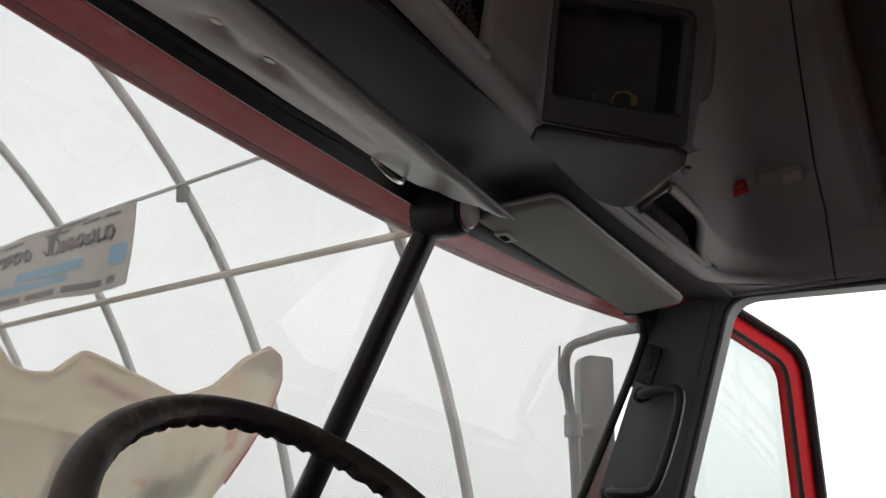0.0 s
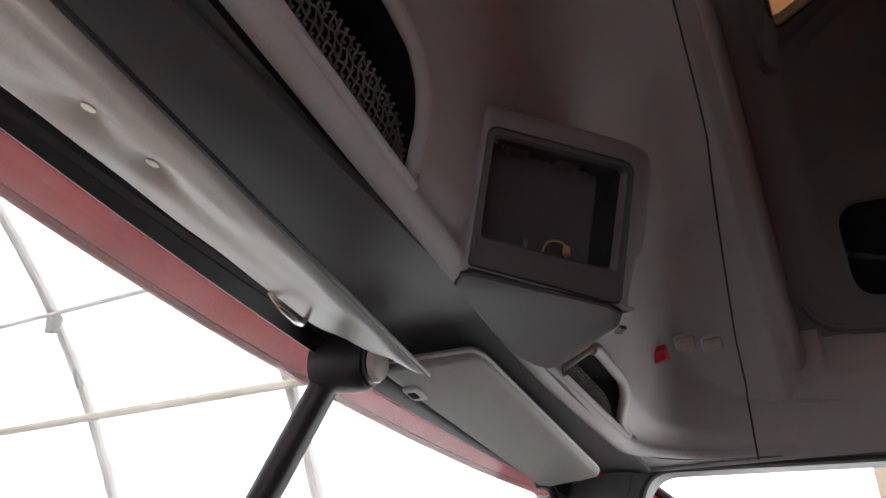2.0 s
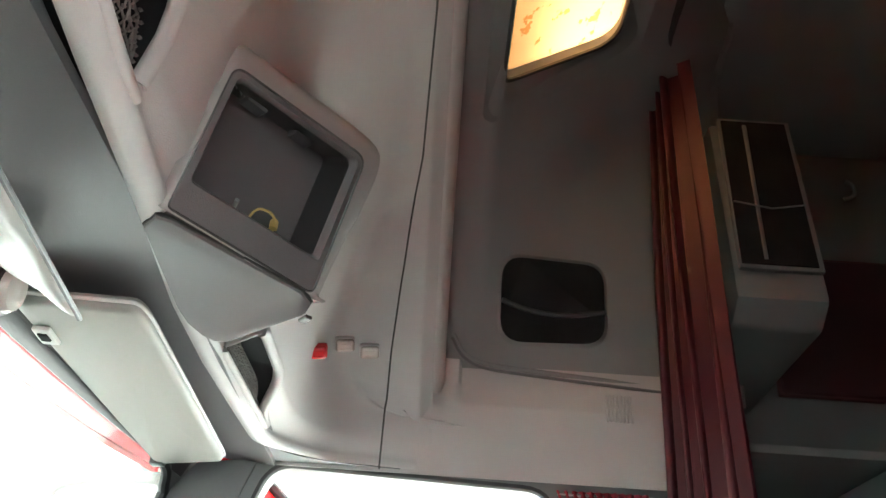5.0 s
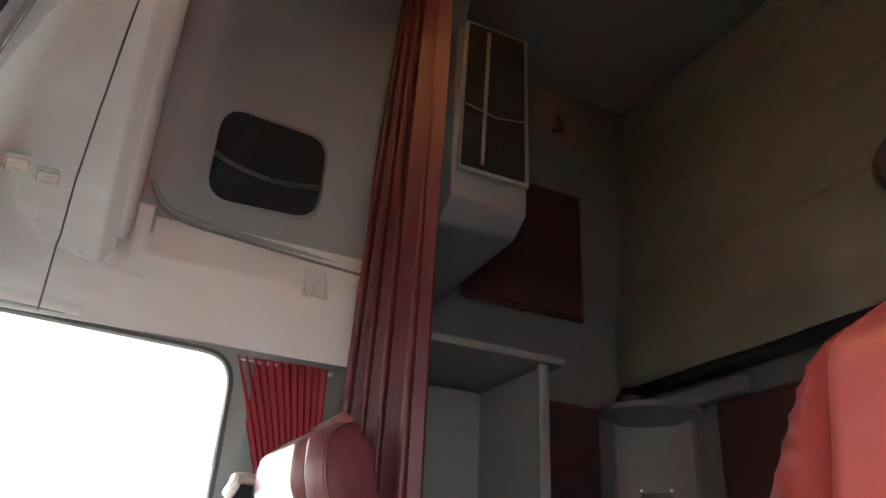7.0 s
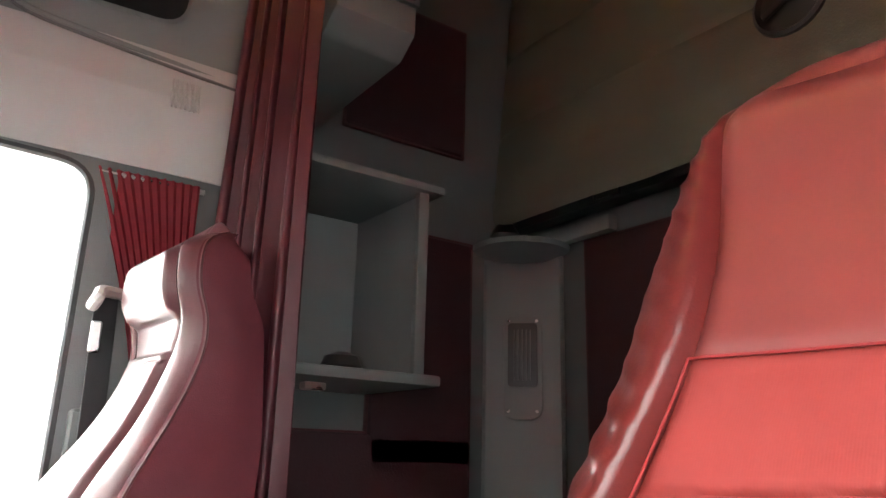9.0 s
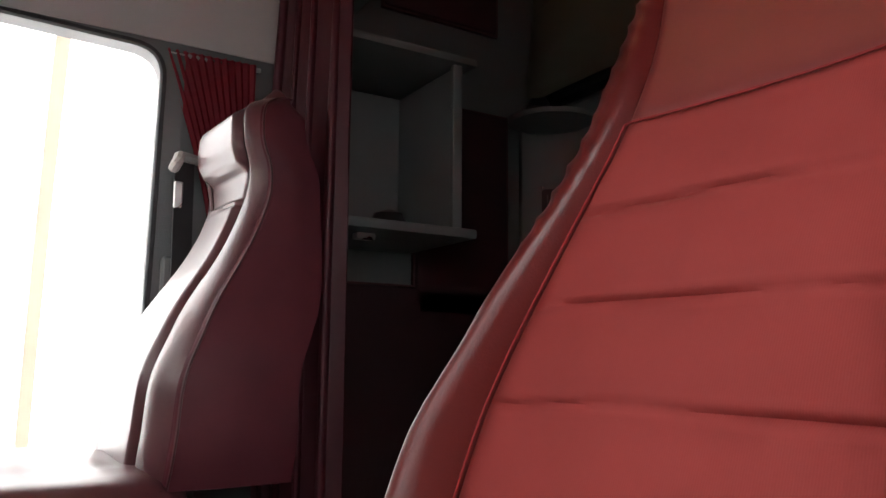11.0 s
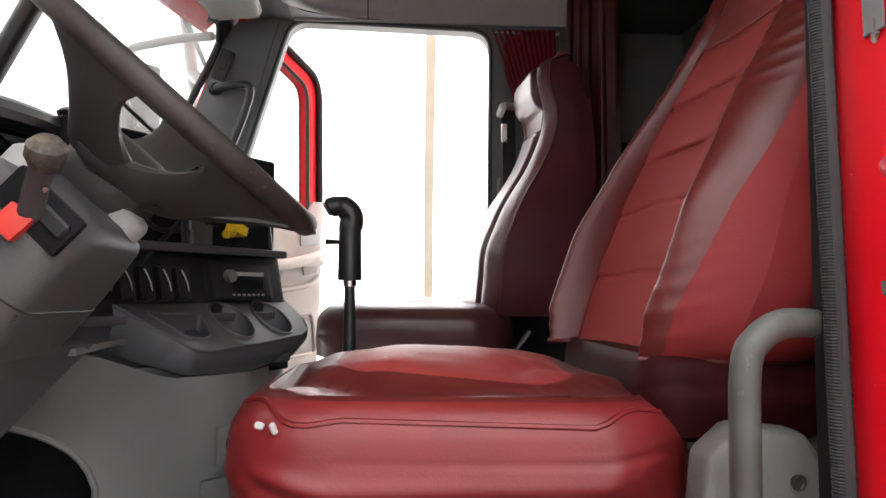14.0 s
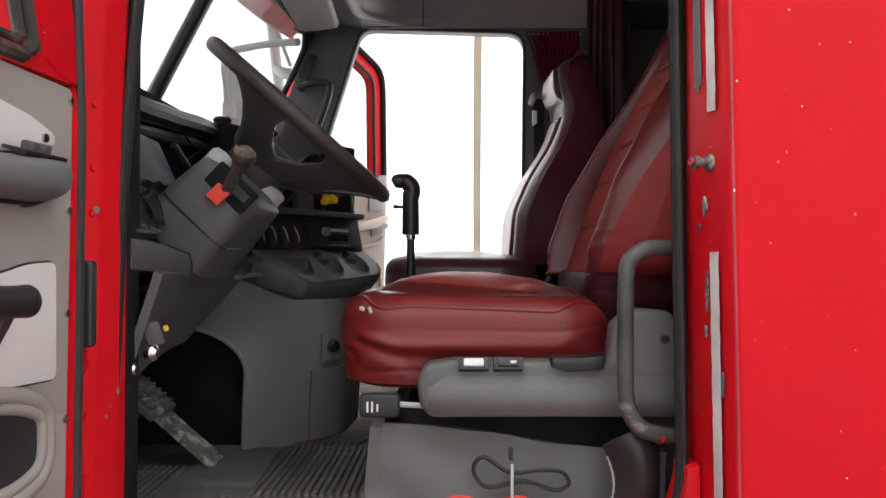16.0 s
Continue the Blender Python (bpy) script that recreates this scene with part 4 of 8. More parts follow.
hook = thing("shelf_light", (1.87, -0.60, 2.195), "tiny metal reading light under the shelf", "reading light")
part("body", b_box((1.885, -0.585, 2.205), (0.03, 0.05, 0.016), 0.005), CHROME, hook)


def curtain(name, path, z0, z1, fold, nfold, label, material=CURTAIN, gather=None, steep=1.0):
    """Hanging cloth along a plan path with folds."""
    pts = [Vector((x, y, 0)) for x, y in path]
    t = thing(name, (pts[0].x, pts[0].y, z0), label, "curtain")

    def f(u, v):
        k = u * (len(pts) - 1)
        i = min(int(k), len(pts) - 2)
        p = pts[i].lerp(pts[i + 1], k - i)
        d = (pts[i + 1] - pts[i]).normalized()
        nrm = Vector((-d.y, d.x, 0))
        amp = fold * (0.7 + 0.5 * noise.noise((u * 7, v * 1.2, 3)))
        ph = u * nfold * 2 * math.pi + 0.9 * noise.noise((u * 3, v * 1.6, 1))
        g = gather(v) if gather else 1.0
        c = pts[-1]
        q = c + (p - c) * g
        zt = min(z1, roof_z(q.x, q.y) - 0.03) if z1 > 3 else z1
        sh = math.sin(ph)
        q = q + nrm * amp * sh * (0.55 + 0.45 * g) + d * amp * 0.45 * math.sin(2 * ph) * g
        return (q.x, q.y, z0 + (zt - z0) * v)

    part("cloth", b_grid(f, nfold * 14, 24), material, t, "", 80)
    return t


cur = curtain("sleeper_curtain", [(2.03, -0.380), (1.94, -0.405), (1.85, -0.415), (1.76, -0.425), (1.665, -0.440)], 1.3, 3.66, 0.056, 4, "deep red satin curtain drawn aside by the sleeper opening", CURTAIN, lambda v: 1.0 - 0.42 * max(0.0, (v - 0.45) / 0.55) ** 1.3)
part("rail", b_tube(curve([(0.55, -0.47, 3.72), (1.14, -0.42, 3.76), (1.6, -0.40, 3.74), (1.78, -0.41, 3.70), (1.95, -0.40, 3.62)], 5), 0.014, 8), BLACK, cur, "black curtain rail")
cw = curtain("window_curtain", [(2.03, -0.125), (2.025, -0.24), (2.02, -0.345)], 2.16, 2.628, 0.010, 12, "short pleated dark red window curtain", THIN_RED, lambda v: 0.40 + 0.60 * v ** 1.4)
part("rod", b_tube([(2.033, -0.14, 2.62), (2.03, -0.36, 2.62)], 0.006, 6), CHROME, cw)

belt = thing("seat_belt", (2.0, -0.19, 2.05), "pale belt loop and black webbing on the door post", "seat belt")
part("guide", b_tube(curve([(2.02, -0.23, 2.365), (1.97, -0.17, 2.36), (1.93, -0.155, 2.34), (1.95, -0.15, 2.325)], 5), 0.012, 8), LIGHTGREY, belt, "pale grey belt guide")
part("webbing", b_box((1.985, -0.185, 2.14), (0.004, 0.045, 0.44), 0.001, 1, pose(0, 0, 0, 0, 3, 8)), BLACK, belt)
part("buckle_tongue", b_box((1.96, -0.165, 2.27), (0.008, 0.02, 0.06), 0.003, 1), CHROME, belt)
panel = thing("post_cover", (2.03, -0.19, 1.6), "moulded grey belt cover on the door post", "post cover")
part("cover", b_box((2.025, -0.20, 1.83), (0.03, 0.10, 0.62), 0.014, 3), PILLAR, panel)

structure("wall_right_outer", b_box((2.135, 0.20, 3.2), (0.025, 1.28, 1.06), 0.004), RED, "red outer side panel of the raised roof")
structure("wall_left_outer", b_box((0.165, -0.55, 3.2), (0.025, 2.9, 1.06), 0.004), RED, "red outer side panel of the raised roof")

for sg in (-1, 1):
    structure("wall_roof_end", b_grid(lambda u, v: (CX + sg * (0.35 + 0.72 * u), -0.605, (roof_z(CX + sg * min(0.92, 0.35 + 0.72 * u), -0.605) - 0.01) * (1 - v) + 3.93 * v), 30, 2, 0.01), LINER_SHADE, "end panel in shade-darkened grey between roof lining and sleeper")


# ---- windscreen ----
def screen_y(x, z):
    d = abs(x - CX) / 0.9
    return 0.765 - 0.05 * d * d + (2.64 - z) * 0.475 + 0.02 * (1 - d)


for x0, x1, nm in ((0.26, 1.125, "window_1"), (1.155, 2.03, "window_2")):
    w = thing(nm, (0.5 * (x0 + x1), 1.0, 2.08), "windscreen half of dusty glass, tinted to dim the view outside", "windscreen", "", "structure")
    g = part("pane", b_grid(lambda u, v: (x0 + (x1 - x0) * u, screen_y(x0 + (x1 - x0) * u, 2.06 + 0.60 * v), 2.06 + 0.60 * v), 16, 8), GLASS, w)
    # No shadow from the pane, so its tint dims the view alone.
    g.visible_shadow = False
    xe = x1 if x0 > 1 else x0
    sgn = 1 if x0 > 1 else -1
    edge = [(xe, 2.06), (xe, 2.50), (xe - sgn * 0.03, 2.58), (xe - sgn * 0.12, 2.615), (0.5 * (x0 + x1), 2.63), (x0 if sgn > 0 else x1, 2.64)]
    part("gasket", b_tube(curve([(x, screen_y(x, z) - 0.008, z) for x, z in edge], 6), 0.012, 8), RUBBER_PLAIN, w, "black rubber screen gasket")
    part("top_band", b_grid(lambda u, v: (x0 + (x1 - x0) * u, screen_y(x0 + (x1 - x0) * u, 2.60 + 0.07 * v) - 0.012, 2.605 + 0.07 * v), 14, 2, 0.006), BLACK, w, "dark dotted band along the top of the glass")
    fill = [(xe + sgn * 0.03, 2.44), (xe + sgn * 0.03, 2.68), (xe - sgn * 0.20, 2.68), (xe - sgn * 0.16, 2.622), (xe - sgn * 0.06, 2.600), (xe - sgn * 0.015, 2.56), (xe, 2.50)]
    part("corner_fill", b_prism([(x, screen_y(x, z) - 0.012, z) for x, z in fill], (0, 0.01, 0)), PILLAR, w, "dark corner trim")
post = thing("windscreen_post", (1.14, 1.03, 2.06), "slim black centre post between the windscreen halves", "windscreen post")
part("bar", b_tube([(1.14, 0.790 + (2.58 - z) * 0.52, z) for z in (2.05, 2.2, 2.4, 2.55, 2.63)], 0.027, 14, False, 0.8), BLACK, post)
part("cap", b_lathe([(0.0, -0.05), (0.038, -0.048), (0.044, -0.02), (0.044, 0.025), (0.040, 0.04), (0.036, 0.045), (0.0, 0.045)], axis((1.135, 0.755, 2.595), (0.10, -1, -0.08)), 24), BLACK, post, "grey rounded end cap")
part("lamp_eye", b_lathe([(0.030, 0.0), (0.030, 0.012), (0.026, 0.018), (0.0, 0.022)], axis((1.140, 0.711, 2.592), (0.10, -1, -0.08)), 24), LENS_CLEAR, post, "shiny round lens")
part("lamp_ring", b_tube([tuple(axis((1.140, 0.706, 2.592), (0.10, -1, -0.08)) @ Vector((0.031 * math.cos(a / 24 * 6.2832), 0.031 * math.sin(a / 24 * 6.2832), 0))) for a in range(24)], 0.004, 6, True), BLACK, post)

# outside sun visor above the windscreen
ov = thing("outside_visor", (CX, 0.95, 2.68), "dusty dark red outside sun visor over the windscreen", "sun visor")


def visor_out(u, v):
    x = CX + (2 * u - 1) * 1.02
    d = abs(x - CX)
    y = 0.963 - 0.12 * d ** 2 - 0.05 * max(0, d - 0.75) - 0.15 * v
    return (x, y, 2.658 + 0.145 * v - 0.01 * d ** 2)


part("blade", b_grid(visor_out, 40, 8, 0.0), VISORRED, ov)
part("edge", b_tube([Vector(visor_out(k / 40, 0)) for k in range(41)], 0.008, 6), RED, ov)
structure("wall_front_header", b_grid(lambda u, v: (0.24 + 1.82 * u, 0.83 - 0.06 * (2 * u - 1) ** 2 - 0.30 * v, 2.675 + 0.01 * v), 20, 6, 0.02), PILLAR, "dark header panel above the windscreen")
structure("roof_front", b_grid(lambda u, v: (0.22 + 1.86 * u, 0.86 - 0.8 * v, 2.80 + 0.85 * math.sin(v * 1.57)), 10, 10, 0.02), RED, "red cab roof above the windscreen")


# ---- overhead console, nets, lamps, visors ----
con = thing("overhead_console", (1.18, 0.44, 2.65), "dark grey angled overhead console with an empty radio opening", "console")


def face(u, v, d=0.0):
    p = BL.lerp(BR, u).lerp(TL.lerp(TR, u), v)
    return p + nrm * d


def ring_face(pts0, d0, pts1, d1):
    bm = bmesh.new()
    a = [bm.verts.new(face(*p, d0)) for p in pts0]
    b = [bm.verts.new(face(*p, d1)) for p in pts1]
    for k in range(len(a)):
        bm.faces.new((a[k], a[(k + 1) % len(a)], b[(k + 1) % len(a)], b[k]))
    return bm


o_in = rounded([(0.06, 0.22), (0.94, 0.22), (0.95, 0.95), (0.05, 0.95)], [0.03, 0.03, 0.06, 0.06], 4)
o_out = rounded([(0.0, 0.0), (1.0, 0.0), (1.0, 1.0), (0.0, 1.0)], [0.03, 0.05, 0.08, 0.08], 4)
o_lip = [(0.5 + (u - 0.5) * 0.975, 0.585 + (v - 0.585) * 0.975) for u, v in o_in]
part("bezel", b_join(ring_face(o_out, 0.0, [(0.5 + (u - 0.5) * 1.03, 0.585 + (v - 0.585) * 1.03) for u, v in o_in], 0.001), ring_face([(0.5 + (u - 0.5) * 1.03, 0.585 + (v - 0.585) * 1.03) for u, v in o_in], 0.001, o_in, -0.004), ring_face(o_in, -0.004, o_lip, -0.010)), BEZEL, con, "grey bezel round the opening")
part("sleeve", ring_face(o_lip, -0.010, o_lip, -0.075), BLACK, con, "dark inside of the opening")
for u, v in ((0.30, 0.93), (0.66, 0.93)):
    part("notch", b_box(face(u, v, -0.05), (0.035, 0.022, 0.012), 0.003, 1, pose(0, 0, 0, 0, 0, -38)), CONSOLE, con)
bm = bmesh.new()
bm.faces.new([bm.verts.new(face(*p, -0.072)) for p in o_in])
part("back_plate", bm, CONSOLE, con, "dark back of the opening", 0)
wire = part("cable_end", b_tube(curve([face(0.58, 0.20, -0.06), face(0.56, 0.28, -0.05), face(0.58, 0.34, -0.045), face(0.64, 0.355, -0.04), face(0.69, 0.33, -0.04), face(0.70, 0.29, -0.04)], 5), 0.0018, 6), BRASS, con, "short brass-coloured cable with a connector")
part("connector", b_lathe([(0.006, 0), (0.006, 0.012), (0.004, 0.015)], axis(face(0.70, 0.27, -0.04), (0, 0, 1)), 8), BRASS, wire)
part("paper_scrap", b_box(face(0.36, 0.245, -0.015), (0.020, 0.006, 0.008), 0.001, 1, pose(0, 0, 0, 10, 20, 30)), WHITE, con, "small white scrap")
# underside panel and moulded housing
WB = [Vector((1.012, 0.490, 2.634)), Vector((1.024, 0.476, 2.637)), Vector((1.186, 0.342, 2.640)), Vector((1.206, 0.331, 2.634)), Vector((1.216, 0.340, 2.622)), Vector((1.300, 0.460, 2.613)), Vector((1.302, 0.480, 2.613)), Vector((1.285, 0.494, 2.613)), Vector((1.250, 0.508, 2.615)), Vector((1.215, 0.512, 2.617)), Vector((1.03, 0.508, 2.630))]
mid = sum(WB, Vector()) / len(WB)
bm = bmesh.new()
rows_ = []
for s, z in ((0.982, -0.002), (0.996, 0.0), (1.0, 0.012)):
    rows_.append([bm.verts.new(mid + (p - mid) * s + Vector((0, 0, z))) for p in WB])
bm.faces.new(rows_[0])
for a, b in zip(rows_, rows_[1:]):
    for k in range(len(WB)):
        bm.faces.new((a[k], a[(k + 1) % len(WB)], b[(k + 1) % len(WB)], b[k]))
part("underside_panel", bm, BEZEL, con, "flat dark triangular underside panel", 50)
part("panel_joint", b_tube([mid + (p - mid) * 1.002 + Vector((0, 0, 0.004)) for p in WB], 0.0028, 6, True), BLACK, con)
part("screw_slot", b_box((1.222, 0.338, 2.618), (0.022, 0.012, 0.006), 0.002, 1, pose(0, 0, 0, 0, 0, 40)), BLACK, con)
UX = (TR - TL).normalized()
BK = Vector((-nrm.x, -nrm.y, 0)).normalized()
UV = (TL - BL + TR - BR).normalized()
HOUSE = [(0.0, -0.001), (0.30, 0.002), (0.58, 0.009), (0.80, 0.021), (0.95, 0.040), (1.0, 0.060), (1.0, 0.085), (1.06, 0.108), (1.28, 0.130), (1.75, 0.150), (2.5, 0.166)]


def flank(u, v, f, b):
    """A point of the moulded housing round the face: f outwards, b backwards."""
    wx, wy = step_in(abs(u - 0.5), 0.40, 0.50), step_in(abs(v - 0.5), 0.40, 0.50)
    ex = smooth_table([(-0.1, 0.028), (0.1, 0.034), (0.45, 0.043), (0.70, 0.054), (1.0, 0.060)], v) if u > 0.5 else -0.012
    ey = 0.055 if v > 0.5 else -0.002
    g = f if u > 0.5 or v > 0.5 else min(f, 1.0)
    b = min(b, 0.003 + 0.25 * step_in(v, 0.01, 0.2) * step_in(u, 0.05, 0.5) + 0.2 * step_in(v, 0.85, 0.98))
    return face(u, v) + UX * ex * wx * (min(f, 1.1) + max(0.0, f - 1.1) * step_in(v, 0.55, 0.85)) + UV * ey * wy * g + BK * b


o_ring = rounded([(0.0, 0.0), (1.0, 0.0), (1.0, 1.0), (0.0, 1.0)], [0.03, 0.06, 0.09, 0.08], 8)
o_full = []
for k, p in enumerate(o_ring):
    q = o_ring[(k + 1) % len(o_ring)]
    m = max(1, int((Vector(q) - Vector(p)).length / 0.03))
    o_full += [(p[0] + (q[0] - p[0]) * j / m, p[1] + (q[1] - p[1]) * j / m) for j in range(m)]
part("housing", b_loft([[flank(u, v, f, b) for u, v in o_full] for f, b in HOUSE], False), HOUSING, con, "moulded console housing, grey darkened partly for its own shade", 80)
part("bezel_joint", b_tube([face(u, v, 0.0005) for u, v in o_full], 0.0016, 5, True), BLACK, con)


def net_bin(name, top, label, rows, pitch):
    """Bin behind the rolled edge of the liner: moulded rim, dark inside and a net hung across its lower part."""
    x0, x1 = top[0][0], top[-1][0]
    n = 40
    xs = [x0 + (x1 - x0) * k / n for k in range(n + 1)]
    foot = [liner(x, BIN_FOOT) for x in xs]
    head = [liner(x, max(BIN_FOOT + 0.002, v_at(PROF_Z, lerp_table(top, x)))) for x in xs]
    loop = foot + head[::-1]
    t = thing(name, foot[n // 2], label, "storage net")
    part("rim", b_tube(loop, 0.0075, 8, True), LINER, t, "", 80)
    part("rim_step", b_tube([p + Vector((0, -0.002, -0.001)) for p in head[2:]], 0.011, 8), LINER, t, "", 80)
    back = Vector((0, 0.16, 0.03))
    # Bin walls and back are coloured near-black to carry the shade inside.
    part("bin", b_loft([loop, [p + Vector((0, 0.03, 0.004)) for p in loop], [p + back for p in loop]], False), DARK, t, "bin behind the net, coloured near-black for its inner shade")
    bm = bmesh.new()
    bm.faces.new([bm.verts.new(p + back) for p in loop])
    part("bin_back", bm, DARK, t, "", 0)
    rn = random.Random(7)
    cords = []

    def at(s, h):
        k = min(n - 1, int(s * n))
        f, g = foot[k].lerp(foot[k + 1], s * n - k), head[k].lerp(head[k + 1], s * n - k)
        return f + (g - f) * h + Vector((0, 0.012 + 0.010 * h, 0.004))
    for r in range(rows):
        h = 0.06 + 0.46 * r / (rows - 1)
        cords.append(b_tube([at(j / 60, h * (0.94 + 0.06 * math.sin(j * 1.9 + r))) for j in range(61)], 0.0016, 4))
    for k in range(int((x1 - x0) / pitch)):
        s = (k + 0.5) * pitch / (x1 - x0)
        cords.append(b_tube([at(min(0.999, s + 0.35 * pitch / (x1 - x0) * (j % 2)), 0.52 * j / rows) for j in range(rows + 1)], 0.0015, 4))
        for r in range(rows):
            cords.append(b_lathe([(0.0, -0.003), (0.0032, 0.0), (0.0, 0.003)], Matrix.Translation(at(s, 0.06 + 0.46 * r / (rows - 1)) + Vector((0.002 * rn.random(), -0.002, 0))), 5))
    part("net", b_join(*cords), NET, t, "dark knotted cord net", 0)
    return t


net_bin("storage_net", BIN_TOP, "dark cord net hung across the long overhead bin", 5, 0.012)
net_bin("storage_net", SMALL_TOP, "dark cord net hung across the small overhead bin", 5, 0.010)

for lx, yy, mm, lb in ((1.808, 0.418, LENS_RED, "small red marker lamp in the liner"), (1.864, 0.366, LENS_CLEAR, "small clear marker lamp in the liner"), (1.874, 0.309, LENS_CLEAR, "small clear marker lamp in the liner")):
    lv = min((k / 200 for k in range(60, 200)), key=lambda v: abs(liner(lx, v).y - yy))
    lp = liner(lx, lv)
    ln = Vector((-0.62, -0.18, -0.76)).normalized()
    lamp = thing("marker_lamp", lp, lb, "lamp", "marker lamps")
    ly = (Vector((0, 1, 0)) - ln * ln.y).normalized()
    lxx = ly.cross(-ln)
    mm2 = Matrix.Translation(lp) @ Matrix((lxx, ly, -ln)).transposed().to_4x4()
    for nm, z, sx, sy, sz, bv, m_ in (("lens", -0.010, 0.030, 0.042, 0.018, 0.0085, mm), ("base", -0.002, 0.036, 0.047, 0.016, 0.0075, LENS_RED if mm is LENS_RED else LIGHTGREY)):
        q = b_box((0, 0, z), (sx, sy, sz), bv, 4)
        bmesh.ops.transform(q, matrix=mm2, verts=q.verts)
        part(nm, q, m_, lamp)
    for dz in (-0.006, 0.006):
        q = b_box((dz, 0, -0.0195), (0.003, 0.024, 0.002), 0.0008, 1)
        bmesh.ops.transform(q, matrix=mm2, verts=q.verts)
        part("lens_rib", q, mm, lamp)


def sun_visor(name, corners, material, label, dents, droop):
    """Padded visor from four corners: rear start, rear end, front end, front start."""
    t = thing(name, corners[0], label, "sun visor", "sun visors")
    a, b, c, d = [Vector(q) for q in corners]
    n = (b - a).cross(d - a).normalized()
    if n.z > 0:
        n = -n

    def f(u, v, side):
        p = a.lerp(b, u).lerp(d.lerp(c, u), v)
        e = min(1.0, 14 * u, 14 * (1 - u), 10 * v, 10 * (1 - v))
        bulge = 0.011 * math.sqrt(max(0.0, e))
        k = 0.0
        for du, dv in dents:
            r = math.hypot((u - du) * (b - a).length, (v - dv) * (d - a).length)
            k += 0.010 * math.exp(-(r / 0.028) ** 2)
        wr = 0.003 * noise.noise((p.x * 9, p.y * 26, 1.0)) if dents else 0.0
        return p + n * (bulge - k + wr if side > 0 else -bulge) + Vector((0, 0, -droop * math.sin(u * math.pi)))

    part("pad", b_join(b_grid(lambda u, v: f(u, v, 1), 70, 30), b_grid(lambda u, v: f(u, v, -1), 30, 10)), material, t, "", 60)
    part("edge_piping", b_tube([a + (b - a) * k / 20 + Vector((0, 0, -droop * math.sin(k / 20 * math.pi))) for k in range(21)] , 0.0035, 6), BLACK if dents else LIGHTGREY, t)
    for du, dv in dents:
        q = f(du, dv, 1)
        part("button", b_lathe([(0.007, -0.001), (0.007, 0.003), (0.003, 0.004), (0.0, 0.003)], axis(q, n), 10), CHROME, t)
    return t, (lambda u, v: f(u, v, 1)), n


v1, f1, n1 = sun_visor("sun_visor", [(0.10, 0.448, 2.530), (1.083, 0.572, 2.530), (1.020, 0.700, 2.592), (0.12, 0.655, 2.590)], VISOR, "worn shiny grey vinyl sun visor with pressed buttons", [(0.43, 0.52), (0.515, 0.52)], 0.0)
part("hinge", b_tube(curve([f1(0.82, 0.9), f1(0.84, 0.82) + n1 * 0.012, f1(0.88, 0.80) + n1 * 0.014, f1(0.90, 0.86)], 4), 0.004, 6), CHROME, v1)
v2 = thing("sun_visor", (1.205, 0.742, 2.612), "beige-grey cloth sun visor folded up", "sun visor", "sun visors")
V2 = [Vector(q) for q in ((1.195, 0.552, 2.612), (1.900, 0.590, 2.618), (1.935, 0.748, 2.612), (1.205, 0.742, 2.622))]
v2_out = rounded([(0, 0), (1, 0), (1, 1), (0, 1)], [0.09, 0.07, 0.05, 0.05], 6)


def visor2(u, v, h):
    return V2[0].lerp(V2[1], u).lerp(V2[3].lerp(V2[2], u), v) + Vector((0, 0, h))


v2_rings = []
for sc_, h in ((0.02, -0.016), (0.5, -0.0155), (0.86, -0.014), (0.95, -0.012), (0.985, -0.008), (1.0, 0.0), (0.985, 0.008), (0.9, 0.012), (0.02, 0.012)):
    v2_rings.append([visor2(0.5 + (u - 0.5) * (1 - (1 - sc_) * (0.25 if sc_ > 0.8 else 1)), 0.5 + (v - 0.5) * sc_, h + 0.0015 * noise.noise((u * 9, v * 4, 3))) for u, v in v2_out])
part("pad", b_loft(v2_rings), VISOR2, v2, "", 60)
part("edge_piping", b_tube([visor2(u, v, 0.0) for u, v in v2_out], 0.003, 6, True), LIGHTGREY, v2)
clip_ = part("clip", b_box(visor2(0.13, 0.90, -0.018), (0.050, 0.026, 0.008), 0.003, 2, pose(0, 0, 0, 0, 0, 4)), LIGHTGREY, v2, "small grey visor clip")
part("clip_slot", b_box(visor2(0.125, 0.90, -0.022), (0.022, 0.014, 0.006), 0.001, 1, pose(0, 0, 0, 0, 0, 4)), DARK, clip_)
part("hinge", b_box(visor2(0.985, 0.95, -0.006), (0.03, 0.03, 0.024), 0.006, 2), BLACK, v2)
divider = thing("trim", (1.12, 0.60, 2.64), "dark joint across the panel behind the sun visors", "trim", "", "structure")
part("groove", b_tube([(1.128, 0.690, 2.664), (1.124, 0.62, 2.656), (1.118, 0.53, 2.6455)], 0.0035, 6), BLACK, divider)
structure("ceiling_corner", b_grid(lambda u, v: (1.84 + 0.20 * u, (lerp_table(LINER_EDGE, 1.84 + 0.20 * u) - corner_in(1.84 + 0.20 * u) - 0.006) * (1 - v) + 0.56 * v, 2.6535), 10, 4, 0.004), CONSOLE, "dark flat panel in the roof corner")
structure("ceiling_underside", b_grid(lambda u, v: (0.25 + 1.79 * u, 0.508 + 0.18 * v, 2.652 + 0.02 * v), 10, 4, 0.012), CONSOLE, "dark flat panel behind the sun visors")

# pillar switch and grab handle on the passenger's windscreen pillar
grab = thing("pillar_grab_handle", (1.98, 0.73, 2.1), "black bent grab handle on the windscreen pillar", "grab handle")
